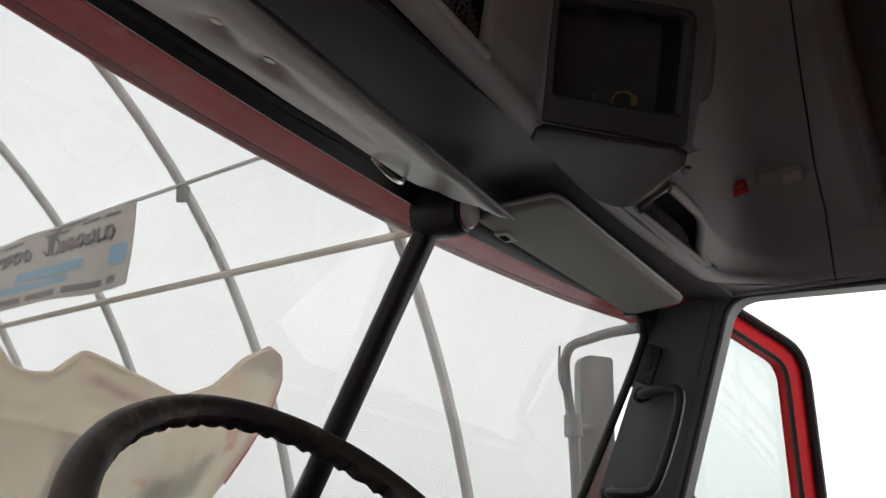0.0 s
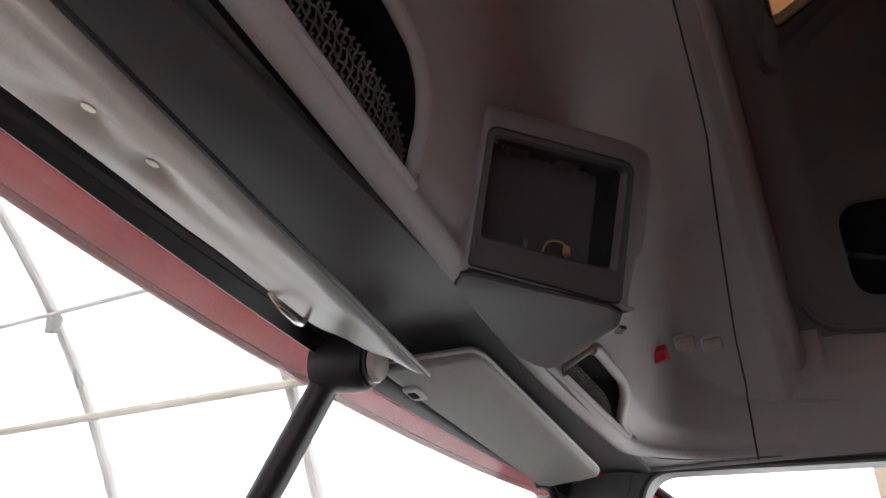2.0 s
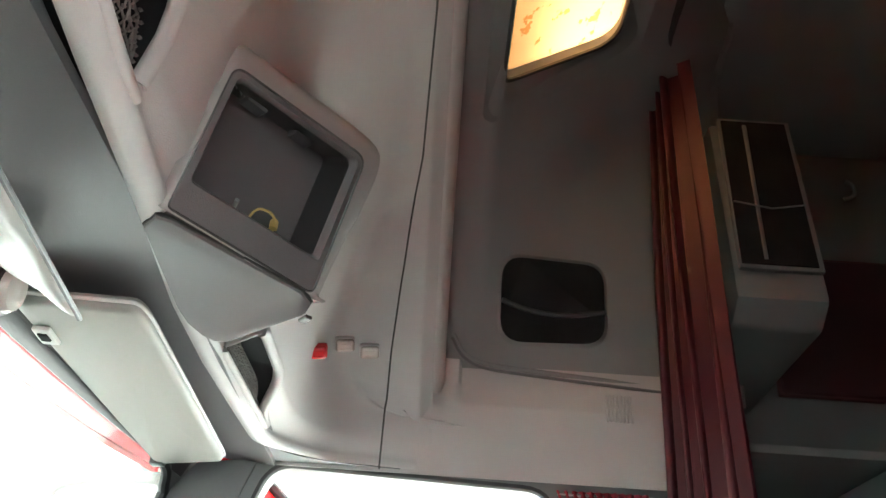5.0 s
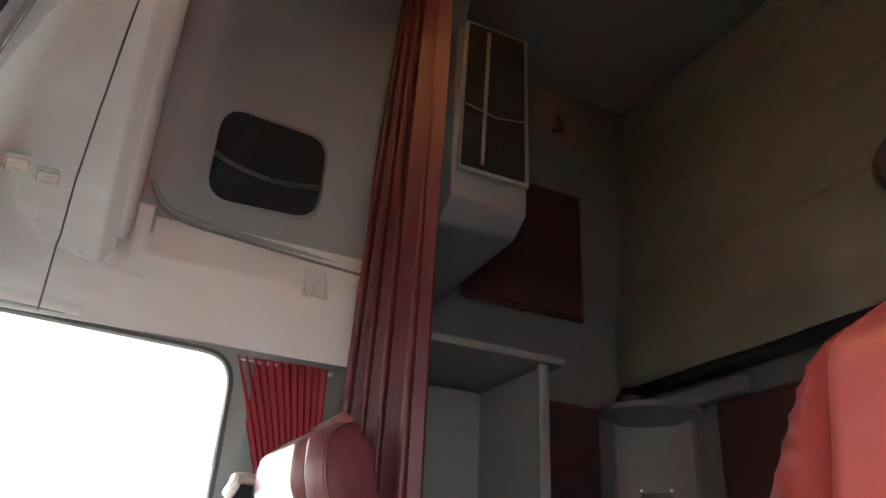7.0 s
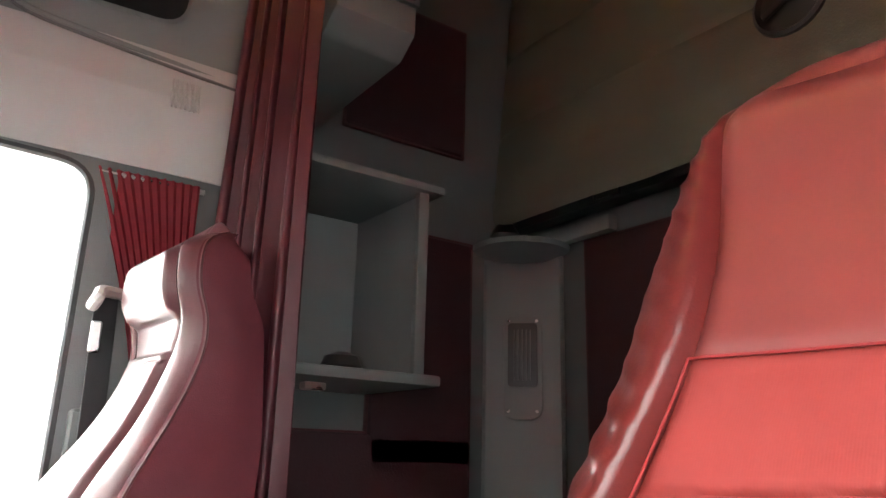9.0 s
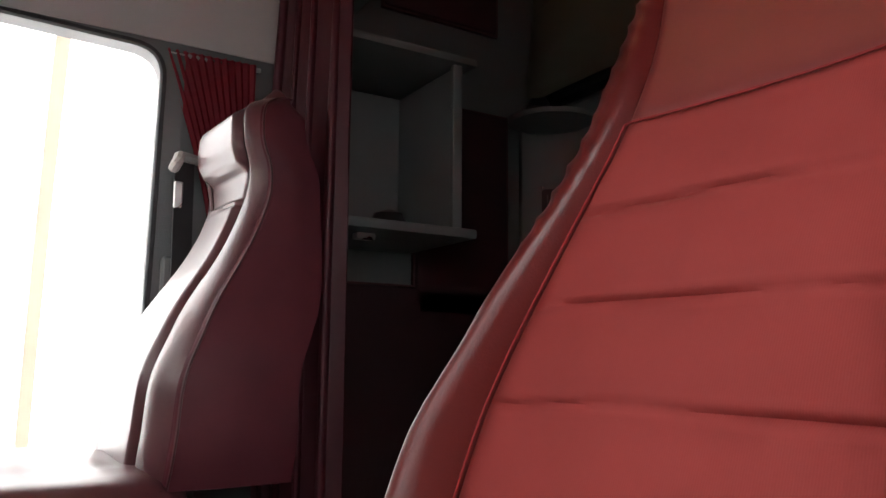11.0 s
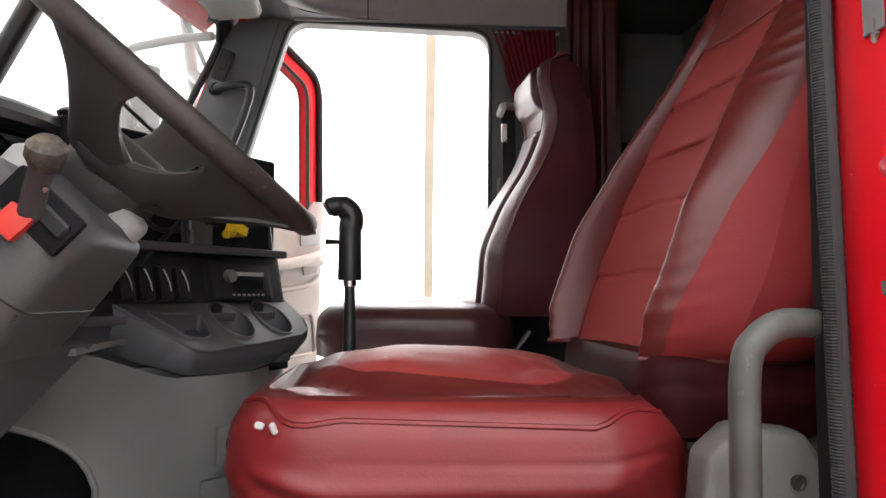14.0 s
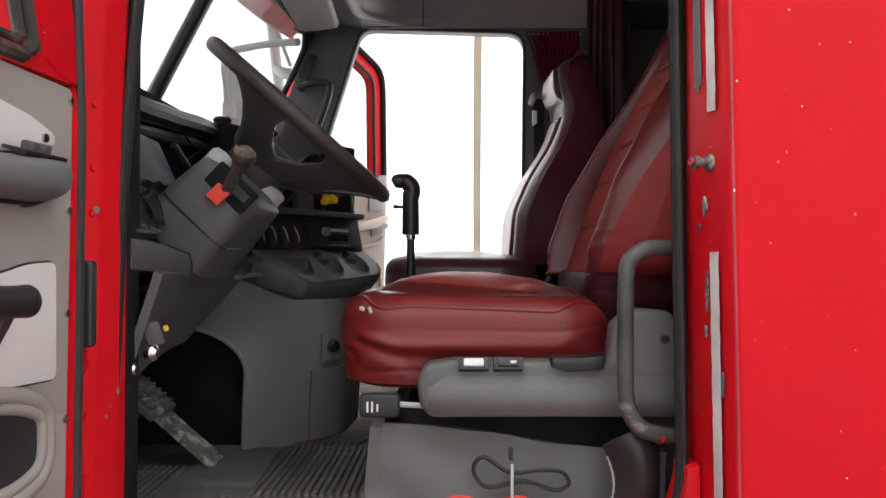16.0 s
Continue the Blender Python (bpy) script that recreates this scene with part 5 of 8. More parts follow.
part("bar", b_tube(curve([(2.015, 0.745, 2.405), (1.975, 0.735, 2.405), (1.955, 0.66, 2.41), (1.95, 0.632, 2.39), (1.95, 0.655, 2.30), (1.95, 0.70, 2.19), (1.955, 0.735, 2.165), (1.975, 0.83, 2.165), (2.02, 0.845, 2.165)], 5), 0.0135, 10), BLACK, grab)
for p in ((2.0, 0.752, 2.405), (2.005, 0.85, 2.165)):
    part("mount", b_lathe([(0.02, 0), (0.019, 0.02), (0.012, 0.026), (0.0, 0.026)], axis(p, (-1, -0.2, 0)), 12), BLACK, grab)
psw = thing("pillar_switch", (2.0, 0.735, 2.44), "small black switch plate on the pillar", "switch")
part("plate", b_box((2.003, 0.728, 2.485), (0.02, 0.045, 0.105), 0.008, 2, pose(0, 0, 0, 20, 0, 8)), BLACK, psw)
part("rocker", b_box((1.992, 0.722, 2.492), (0.012, 0.020, 0.05), 0.003, 2, pose(0, 0, 0, 20, 0, 8)), BLACK, psw)


# ---- seats ----
def pillow(c, s, rc, re, crown, wr, n=72, rows=26, seed=0.0, tilt=0.0, belly=0.0, t0=0.0, lift=0.0, cuts=None, folds=()):
    """A cushion: rounded box with middle c (at its foot), sides s, corner and edge radii, crowned top and creases."""
    hx, hy, h = s[0] / 2, s[1] / 2, s[2]
    out = rounded([(-hx, -hy), (hx, -hy), (hx, hy), (-hx, hy)], rc, n // 4 - 1)
    rings = []
    for j in range(rows + 1):
        t = t0 + (1 - t0) * j / rows
        if t < 0.10:
            k, z = 0.90 + 0.10 * (t / 0.10), 0.0 + 0.01 * t / 0.10
        elif t < 0.5:
            k, z = 1.0, 0.01 + (h - re - 0.01) * (t - 0.10) / 0.4
        elif t < 0.75:
            a = (t - 0.5) / 0.25 * math.pi / 2
            k, z = 1 - re / max(hx, hy) * (1 - math.cos(a)), h - re + re * math.sin(a)
        else:
            q = (t - 0.75) / 0.25
            k = (1 - re / max(hx, hy)) * (1 - q) + 0.02 * q
            z = h + crown * math.sin(q * math.pi / 2)
        ring_ = []
        for p in out:
            bulge = 1 + belly * math.sin(min(1, z / h) * math.pi)
            x, y = p[0] * k * bulge, p[1] * k * bulge
            zz = z
            if 0.05 < t < 0.7:
                w = wr * (0.9 * noise.noise((p[0] * 4 + seed, p[1] * 4, z * 6)) + 0.5 - 1.35 * abs(noise.noise((p[0] * 3 + seed, p[1] * 3.5 + z * 3, z * 11 - p[1] * 2.6 - p[0] * 1.5 + 1.8 * noise.noise((p[0] * 5, p[1] * 5, seed))))))
                w += 0.55 * wr * (0.35 - 1.2 * abs(noise.noise((p[0] * 6 + seed, p[1] * 6, z * 20 - p[1] * 5 + 2 * noise.noise((p[0] * 4, p[1] * 4, z * 5))))))
                w -= 0.45 * wr * max(0.0, 0.12 - abs(noise.noise((p[0] * 7 + 2 * z + seed, p[1] * 7, z * 13 + 3 * p[1])))) / 0.12
                if folds:
                    w *= 0.42
                for sgn, amp, wid, (ya, za), (yb, zb), (yc, zc) in folds:
                    if p[0] * sgn > 0 and ya > p[1] > yc:
                        q = (ya - p[1]) / (ya - yc)
                        zz_ = za * (1 - q) ** 2 + 2 * zb * q * (1 - q) + zc * q * q
                        e = (z - zz_) / (wid * (0.5 + 0.9 * q))
                        w += amp * math.sin(q * math.pi) ** 0.8 * (math.exp(-e * e) - 0.75 * math.exp(-(e + 1.5) ** 2))
                w *= max(0.0, min(1.0, (0.64 - t) / 0.14))
                l = math.hypot(x, y)
                x, y = x + x / l * w, y + y / l * w
            elif t >= 0.7:
                zz += 0.55 * wr * (0.3 - abs(noise.noise((x * 3 + seed, y * 11 + 4 * x, 7.0)))) * min(1, (1 - t) * 5)
                zz += wr * (1.1 * noise.noise((x * 9 + seed, y * 6, 2)) - 0.9 * max(0.0, 0.22 - abs(noise.noise((x * 5 + 3 * y, y * 4 - x * 2, seed + 4)))) / 0.22) * min(1, (1 - t) * 5)
                zz += 0.24 * wr * (0.35 - abs(noise.noise((x * 10 + y * 6 + seed, y * 34 - x * 12, 3.0)))) * min(1, (1 - t) * 5)
            ring_.append((c[0] + x, c[1] + y, c[2] + zz + tilt * y + lift))
        rings.append(ring_)
    if cuts:
        ends = [0] + [int(q * rows) for q in cuts] + [rows]
        return [b_loft(rings[a:b + 1], False) for a, b in zip(ends, ends[1:])]
    return b_loft(rings)


def curve_table(table, z):
    """A smooth curve through the rows of a table."""
    if z <= table[0][0]:
        return table[0][1]
    if z >= table[-1][0]:
        return table[-1][1]
    k = max(i for i in range(len(table) - 1) if table[i][0] <= z)

    def slope(i):
        lo, hi = table[max(0, i - 1)], table[min(len(table) - 1, i + 1)]
        return (hi[1] - lo[1]) / (hi[0] - lo[0])
    (za, a), (zb, b_) = table[k], table[k + 1]
    d = zb - za
    u = (z - za) / d
    return a * (1 + 2 * u) * (1 - u) ** 2 + b_ * u * u * (3 - 2 * u) + d * (slope(k) * u * (1 - u) ** 2 - slope(k + 1) * u * u * (1 - u))


def seat_back(t, cx, table, half, cen, thick, mats, seams, top_seam, bolster, names, wr=0.004, seed=0.0, drop=0.075, dip=0.004, head=0.85, tip=0.38, peak=0.85, pad=0.0, wide=0.66, swing=0.0):
    """Backrest. table: z -> y of the middle of its front; half: z -> half width; cen: z -> half width of the middle panel."""
    z0, z1 = table[0][0], table[-1][0]

    def band(z):
        return curve_table(wide, z) if isinstance(wide, list) else wide

    def front(u, v):
        z = z0 + (z1 - z0) * v
        hw = curve_table(half, z)
        y = curve_table(table, z)
        c = curve_table(cen, z)
        x = u * hw
        a = abs(x)
        if a < c:
            dy = -0.010 * (1 - (a / c) ** 2) if c > 0.02 else 0
            if pad:
                e = min(1.0, (c - a) / 0.016) * min(1.0, max(0.0, (z1 - 0.035 - z) / 0.02)) * min(1.0, max(abs(z - 2.252) - 0.026, 0.0) / 0.014)
                dy = pad * e * (2 - e) - 0.003
        else:
            q = (a - c) / max(0.02, hw - c)
            dy = bolster * smooth_table([(z0, 0.52), (z0 + 0.06, 0.74), (z0 + 0.17, 0.72), (z0 + 0.27, 0.52), (z0 + 0.38, 0.30), (z1 - 0.22, 0.22), (z1, 0.0)], z) * math.sin(math.pi * 0.93 * q ** peak) - drop * q ** 2.4
        for s in seams:
            if a < c:
                sl = s - 0.004 * (a / c) ** 2 + 0.0012 * math.sin(x * 30 + s * 50)
                dy -= dip * math.exp(-((z - sl) / 0.0032) ** 2) * (0.35 + 0.65 * step_in(noise.noise((x * 9 + s * 31, s * 17, seed)), -0.25, 0.3))
                dy += 0.0035 * math.exp(-((z - sl - 0.028) / 0.022) ** 2) * (0.6 + 0.6 * noise.noise((x * 7, s * 23, seed + 2)))
        dy -= 0.008 * math.exp(-((a - c) / 0.006) ** 2)
        dy -= 0.002 * math.exp(-((a - c - band(z) * (hw - c)) / 0.004) ** 2)
        if top_seam and a < c:
            dy -= 0.003 * math.exp(-((z - top_seam) / 0.008) ** 2)
        wn = wr * 0.28 * noise.noise((x * 20 + seed, z * 16, seed)) if a > c else wr * 0.5 * noise.noise((x * 10, z * 10, seed))
        if a > c and wr > 0.002:
            run = z * 245 - abs(x) * 110 + 6 * noise.noise((x * 7, z * 6, seed))
            wn += wr * 0.85 * (1 - 1.6 * abs(math.sin(run * 0.5)) ** 0.8) * max(0.0, min(1.0, 0.9 * noise.noise((x * 4 + 5, z * 7, seed)) - 0.1 + 1.0 * max(0.0, 1 - abs(z - 2.20) / 0.24) + 0.6 * max(0.0, 1 - abs(z - z0 - 0.02) / 0.09))) * math.sin(min(1.0, (a - c) / max(0.02, hw - c)) * math.pi)
        if v > 0.94:
            y -= 0.025 * ((v - 0.94) / 0.06) ** 2
        return (cx + x, y + dy + wn + swing * x, z)

    nu, nv = 24, 170
    for nm, m in (("left_bolster", mats[0]), ("centre", mats[1]), ("right_bolster", mats[0]), ("left_side", mats[2]), ("right_side", mats[2])):
        def f(u, v, nm=nm):
            z = z0 + (z1 - z0) * v
            k = curve_table(cen, z) / curve_table(half, z)
            if nm == "centre":
                uu = -k + 2 * k * u
            elif nm.endswith("bolster"):
                uu = k + (1 - k) * band(z) * u
            else:
                uu = k + (1 - k) * (band(z) + (1 - band(z)) * u)
            if nm.startswith("left"):
                uu = -uu
            return front(uu, v)
        if nm == "centre" and top_seam:
            vt = (top_seam - z0) / (z1 - z0)
            part("centre_panel", b_grid(lambda u, v: f(u, v * vt), 30, 130), m, t, "ribbed red middle panel", 60)
            part("headrest_panel", b_grid(lambda u, v: f(u, vt + v * (1 - vt)), 30, 70), HEADREST, t, "smooth red vinyl headrest", 60)
        else:
            part(names.get(nm, nm), b_grid(f, 30 if nm == "centre" else 20, nv), m, t, "", 60)

    def sides(u, v):
        z = z0 + (z1 - z0) * v
        e = front(math.copysign(1, u - 0.5) if abs(u - 0.5) > 1e-6 else 1, v)
        hw = curve_table(half, z)
        yb = e[1] - thick * smooth_table([(z0, 1.0), (z1 - 0.45, 0.92), (z1 - 0.2, head), (z1 - 0.06, 0.85 * head if tip < 0.3 else 0.62 * head), (z1, tip)], z)
        s = u * 2 - 1
        if abs(s) > 0.6:
            q = (1 - abs(s)) / 0.4
            x = math.copysign(hw * (1.0 + 0.03 * math.sin(q * math.pi)), s)
            y = e[1] + (yb - e[1]) * q
            x += wr * 1.5 * noise.noise((y * 20, z * 20, seed + 4)) * math.sin(q * math.pi)
        else:
            x = hw * s / 0.6
            y = yb + swing * (x - math.copysign(hw, u - 0.5)) - 0.02 * math.cos(s / 0.6 * math.pi / 2)
        return (cx + x, y, z)

    part(names.get("back", "back_cover"), b_grid(sides, 50, 60), mats[2], t, "", 60)
    # rounded top closing front and back
    def cap(u, v):
        x = -1 + 2 * u
        p = Vector(front(x, 1.0))
        yb = front(1, 1.0)[1] - thick * tip - 0.02 * math.cos(x * math.pi / 2)
        s = v
        z = p.z + 0.028 * math.sin(s * math.pi) * (1 - x ** 6)
        return (p.x, p.y + (yb - p.y) * s, z)
    part("top_cover", b_grid(cap, 40, 10), HEADREST if top_seam else mats[0], t, "", 60)
    # stitched seams beside the middle panel
    for sg in (-1, 1):
        pts = []
        for k in range(61):
            v = k / 60 * (((top_seam or z1) - z0) / (z1 - z0))
            z = z0 + (z1 - z0) * v
            kk = curve_table(cen, z) / curve_table(half, z)
            q = Vector(front(sg * kk, v))
            pts.append(q + Vector((0, 0.005, 0)))
        part("seam_piping", b_tube(pts, 0.0013, 5), mats[3], t)
    if top_seam:
        v = (top_seam - z0) / (z1 - z0)
        kk = curve_table(cen, top_seam) / curve_table(half, top_seam)
        part("seam_piping", b_tube([Vector(front(-kk + 2 * kk * k / 20, v)) + Vector((0, 0.0045, 0)) for k in range(21)], 0.0014, 5), mats[3], t)
    return front


DX = 0.615
ds = thing("driver_seat", (DX, 0.1, FLOOR), "red vinyl covered driver's air seat with worn bolsters", "seat")
DRAPES = [(sg, a, w, p, q, r) for sg in (-1, 1) for a, w, p, q, r in (
    (0.018, 0.019, (0.22, 0.100), (0.05, 0.030), (-0.21, 0.115)),
    (0.011, 0.011, (0.09, 0.048), (-0.03, 0.026), (-0.19, 0.070)),
    (0.013, 0.008, (0.045, 0.116), (0.0, 0.098), (-0.035, 0.122)))]
skirt_, border_, top_ = pillow((DX, 0.105, 1.476), (0.505, 0.500, 0.174), 0.12, 0.050, 0.036, 0.0135, 160, 100, 2.0, 0.015, 0.035, cuts=(0.66, 0.82), folds=DRAPES)
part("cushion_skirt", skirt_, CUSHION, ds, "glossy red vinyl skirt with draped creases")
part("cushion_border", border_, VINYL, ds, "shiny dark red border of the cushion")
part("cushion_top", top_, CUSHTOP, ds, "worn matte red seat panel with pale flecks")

def cushion_edge(p):
    """The wavy seam on the rounded upper edge of the cushion."""
    x, y = p
    z = 0.152 + 0.007 * math.sin(x * 21 + y * 26) + 0.004 * math.sin(y * 61)
    c = math.sqrt(1 - ((z - 0.124) / 0.05) ** 2)
    k = (1 - 0.05 / 0.2525 * (1 - c)) * (1 + 0.035 * math.sin(z / 0.174 * math.pi))
    return (DX + x * k, 0.105 + y * k, 1.476 + z + 0.015 * y * k)


part("cushion_seam", b_tube([cushion_edge(p) for p in rounded([(-0.2525, -0.25), (0.2525, -0.25), (0.2525, 0.25), (-0.2525, 0.25)], 0.12, 14)], 0.0034, 6, True), CUSHION, ds, "wavy stitched seam")
dfront = seat_back(ds, DX,
                   [(1.682, -0.118), (1.71, -0.130), (1.78, -0.156), (1.875, -0.190), (2.0, -0.242), (2.136, -0.312), (2.25, -0.366), (2.33, -0.398), (2.378, -0.416)],
                   [(1.682, 0.218), (1.692, 0.234), (1.715, 0.249), (1.75, 0.257), (1.80, 0.259), (1.93, 0.241), (2.03, 0.224), (2.13, 0.218), (2.20, 0.219), (2.262, 0.213), (2.311, 0.203), (2.341, 0.187), (2.360, 0.168), (2.378, 0.152)],
                   [(1.682, 0.172), (1.78, 0.188), (1.875, 0.184), (2.0, 0.155), (2.136, 0.131), (2.20, 0.131), (2.277, 0.143), (2.345, 0.151), (2.378, 0.149)],
                   0.12, [VINYL, VINYL_C, VINYL_S, VINYL_S], [1.785, 1.885, 1.965, 2.05], 2.136, 0.076, {"centre": "centre_panel"}, 0.0048, 1.0, 0.046, 0.007, peak=0.38, wide=[(1.682, 0.50), (1.75, 0.52), (1.85, 0.66), (1.96, 0.84), (2.10, 0.93), (2.378, 0.93)], swing=0.07)
hem = [Vector(dfront(-1 + k / 20, 0.0)) + Vector((0, 0.001, 0)) for k in range(41)]
hem = [hem[0] + Vector((0, -0.095, 0.0))] + hem + [hem[-1] + Vector((0, -0.095, 0.0))]
part("hem", b_tube(hem, 0.0035, 8), VINYL, ds, "stitched lower hem")
# Fills the gap below the backrest; its dark colour imitates the shade there.
part("back_foot", pillow((DX, -0.202, 1.592), (0.44, 0.212, 0.098), 0.05, 0.02, 0.0, 0.006, 96, 30, 9.0, 0.0, 0.05), GAP_SHADE, ds, "maroon vinyl darkened to stand for the shaded gap under the backrest")
# seat side panel with switches
sp = [(0.215, 1.500), (0.200, 1.533), (0.150, 1.540), (-0.020, 1.538), (-0.090, 1.525), (-0.112, 1.545), (-0.118, 1.60), (-0.150, 1.628), (-0.215, 1.622), (-0.245, 1.58), (-0.245, 1.445), (0.190, 1.441), (0.210, 1.460)]
side = part("side_panel", b_prism([(0.300, y, z) for y, z in sp], (0.055, 0, 0), 0.012, 3), SEATGREY, ds, "grey plastic seat side panel")
band = [(0.303, 1.520), (0.293, 1.497), (0.284, 1.482), (0.285, 1.464), (0.295, 1.446), (0.325, 1.446), (0.325, 1.520)]
part("raised_band", b_loft([[(x + (0.010 if e else 0.0), y, z) for x, z in band] for y, e in ((-0.238, 1), (-0.215, 0), (0.165, 0), (0.196, 1))]), SEATGREY, side)
part("bolt_hole", b_lathe([(0.008, 0), (0.008, 0.002), (0.006, 0.002), (0.005, 0.001), (0.0, 0.001)], axis((0.3005, -0.205, 1.575), (-1, 0, 0)), 18), BLACK, side)
for yy, mm in ((0.118, WHITE_INK), (0.060, BLACK)):
    sw = part("switch", b_box((0.302, yy, 1.531), (0.03, 0.050, 0.022), 0.003, 2, pose(0, 0, 0, 0, 20, 0)), BLACK, side, "black rocker switch")
    part("rocker", b_box((0.294, yy, 1.534), (0.022, 0.034, 0.014), 0.003, 2, pose(0, 0, 0, 0, 28, 0)), mm, sw)
part("switch_mark", b_box((0.284, 0.052, 1.538), (0.002, 0.010, 0.006)), WHITE_INK, side)
part("recline_lever", b_prism([(0.285, -0.012, 1.545), (0.285, -0.075, 1.547), (0.285, -0.105, 1.552), (0.285, -0.10, 1.525), (0.285, -0.04, 1.521), (0.285, -0.012, 1.528)], (0.05, 0, 0), 0.006, 2), BLACK, ds, "black recline lever")
lev = part("slide_lever", b_box((0.335, 0.280, 1.457), (0.03, 0.070, 0.040), 0.008, 3), BLACK, ds, "black slide lever with white marks")
part("rod", b_tube([(0.345, 0.25, 1.457), (0.345, 0.17, 1.452)], 0.005, 8), LIGHTGREY, lev)
for yy, hh in ((0.300, 0.018), (0.292, 0.018), (0.283, 0.012)):
    part("mark", b_box((0.319, yy, 1.452 + hh / 4), (0.002, 0.003, hh)), WHITE_INK, lev)
part("suspension", b_box((0.60, 0.03, 1.40), (0.46, 0.42, 0.10), 0.01), DARK, ds)
part("bolt", b_lathe([(0.017, 0), (0.017, 0.003), (0.010, 0.004), (0.010, 0.010), (0.007, 0.013), (0.0, 0.013)], axis((0.369, 0.07, 1.408), (-1, 0, 0)), 16), DARK, ds)
part("pedestal", b_grid(lambda u, v: (0.345 + 0.03 * v + 0.012 * noise.noise((u * 5, v * 3, 0)), 0.315 - 0.52 * u - 0.02 * v, FLOOR - 0.03 + (0.208 - 0.045 * u) * v + 0.008 * math.sin(u * 6)), 24, 10, 0.02), SEATGREY, ds, "grey moulded pedestal cover with raised lettering")
part("pedestal_front", b_grid(lambda u, v: (0.345 + 0.52 * u, 0.318 - 0.02 * v, FLOOR - 0.03 + 0.208 * v), 10, 8, 0.02), SEATGREY, ds)
for k in range(7):
    part("raised_mark", b_box((0.352, 0.205 - 0.019 * k, 1.318 - 0.002 * k), (0.006, 0.012, 0.016), 0.002, 1), SEATGREY, ds)
for k in range(4):
    part("rail_fin", b_box((0.40 + 0.012 * k, 0.300, 1.440), (0.004, 0.04, 0.035), 0.001, 1), STEEL, ds)
part("torn_patch", b_box((0.372, 0.316, 1.622), (0.004, 0.011, 0.008), 0.002, 1, pose(0, 0, 0, 20, 0, 30)), PALEGREY, ds, "white lining showing at a tear")
part("torn_patch", b_box((0.366, 0.301, 1.620), (0.004, 0.007, 0.013), 0.002, 1, pose(0, 0, 0, -20, 0, 10)), PALEGREY, ds, "white lining showing at a tear")

PXS = 1.785
ps = thing("passenger_seat", (PXS, 0.1, FLOOR), "dark maroon leather passenger seat with a tall headrest", "seat")
part("cushion", pillow((PXS, 0.125, 1.585), (0.52, 0.52, 0.145), 0.13, 0.055, 0.022, 0.005, 96, 40, 5.0, 0.01, 0.015), MAROON, ps)
part("cushion_piping", b_tube([(x + PXS, y + 0.125, 1.585 + 0.118 + 0.01 * y) for x, y in rounded([(-0.250, -0.250), (0.250, -0.250), (0.250, 0.250), (-0.250, 0.250)], 0.125, 8)], 0.0035, 6, True), PIPING, ps)
pfront = seat_back(ps, PXS,
                   [(1.700, -0.045), (1.78, -0.052), (1.88, -0.062), (1.96, -0.094), (2.016, -0.122), (2.12, -0.186), (2.21, -0.222), (2.27, -0.226), (2.33, -0.208), (2.38, -0.208), (2.415, -0.222), (2.440, -0.246)],
                   [(1.700, 0.225), (1.76, 0.240), (1.88, 0.238), (1.97, 0.220), (2.05, 0.190), (2.13, 0.163), (2.25, 0.154), (2.34, 0.153), (2.39, 0.145), (2.42, 0.126), (2.440, 0.096)],
                   [(1.700, 0.12), (1.86, 0.130), (2.05, 0.105), (2.16, 0.088), (2.215, 0.090), (2.27, 0.108), (2.34, 0.117), (2.40, 0.100), (2.440, 0.056)],
                   0.21, [MAROON, MAROON, MAROON_S, PIPING], [2.213, 2.290], None, 0.012, {"centre": "centre_panel"}, 0.0018, 7.0, 0.028, 0.008, 0.47, 0.08, pad=0.016, wide=0.9, swing=0.07)
for sg in (-1, 1):
    part("side_seam", b_tube([Vector(pfront(sg, k / 60)) for k in range(61)], 0.0028, 6), PIPING, ps)
part("pedestal", b_box((PXS, 0.10, 1.41), (0.48, 0.46, 0.34), 0.02), BLACK, ps)
part("recline_lever", b_tube(curve([(1.54, -0.17, 1.66), (1.535, -0.12, 1.60), (1.54, -0.08, 1.575)], 4), 0.010, 8), BLACK, ps)


# ---- steering wheel and column ----
WC = Vector((0.66, 0.484, 2.012))
WA = Vector((0.0, -0.665, 0.747)).normalized()
WM = Matrix.Translation(WC) @ Matrix((Vector((1, 0, 0)), Vector((0, 0.747, 0.665)), WA)).transposed().to_4x4()
wheel = thing("steering_wheel", WC, "worn dark brown steering wheel with a finger-grooved rim", "steering wheel")
rim_pts, rim_r = [], []
for k in range(144):
    a = 2 * math.pi * k / 144
    rr_ = 0.236
    rim_pts.append(WM @ Vector((rr_ * math.cos(a), rr_ * math.sin(a), 0)))
    rim_r.append(0.0172)
rim = b_tube(rim_pts, rim_r, 14, True)
inv = WM.inverted()
for vtx in rim.verts:
    p = inv @ vtx.co
    a, r = math.atan2(p.y, p.x), math.hypot(p.x, p.y)
    if p.z < 0.004 and r < 0.239:
        bite = 0.0055 * (0.5 + 0.5 * math.cos(a * 58)) ** 2
        p.x, p.y, p.z = p.x * (1 + bite / r), p.y * (1 + bite / r), p.z + bite
        vtx.co = WM @ p
part("rim", rim, RIM, wheel)
HD = -0.118
hub_m = WM @ pose(0, 0, HD)
part("hub", b_lathe([(0.0, 0.045), (0.045, 0.043), (0.064, 0.030), (0.072, 0.0), (0.070, -0.035), (0.058, -0.055), (0.0, -0.055)], hub_m, 30), WHEELGREY, wheel, "dark plastic hub")
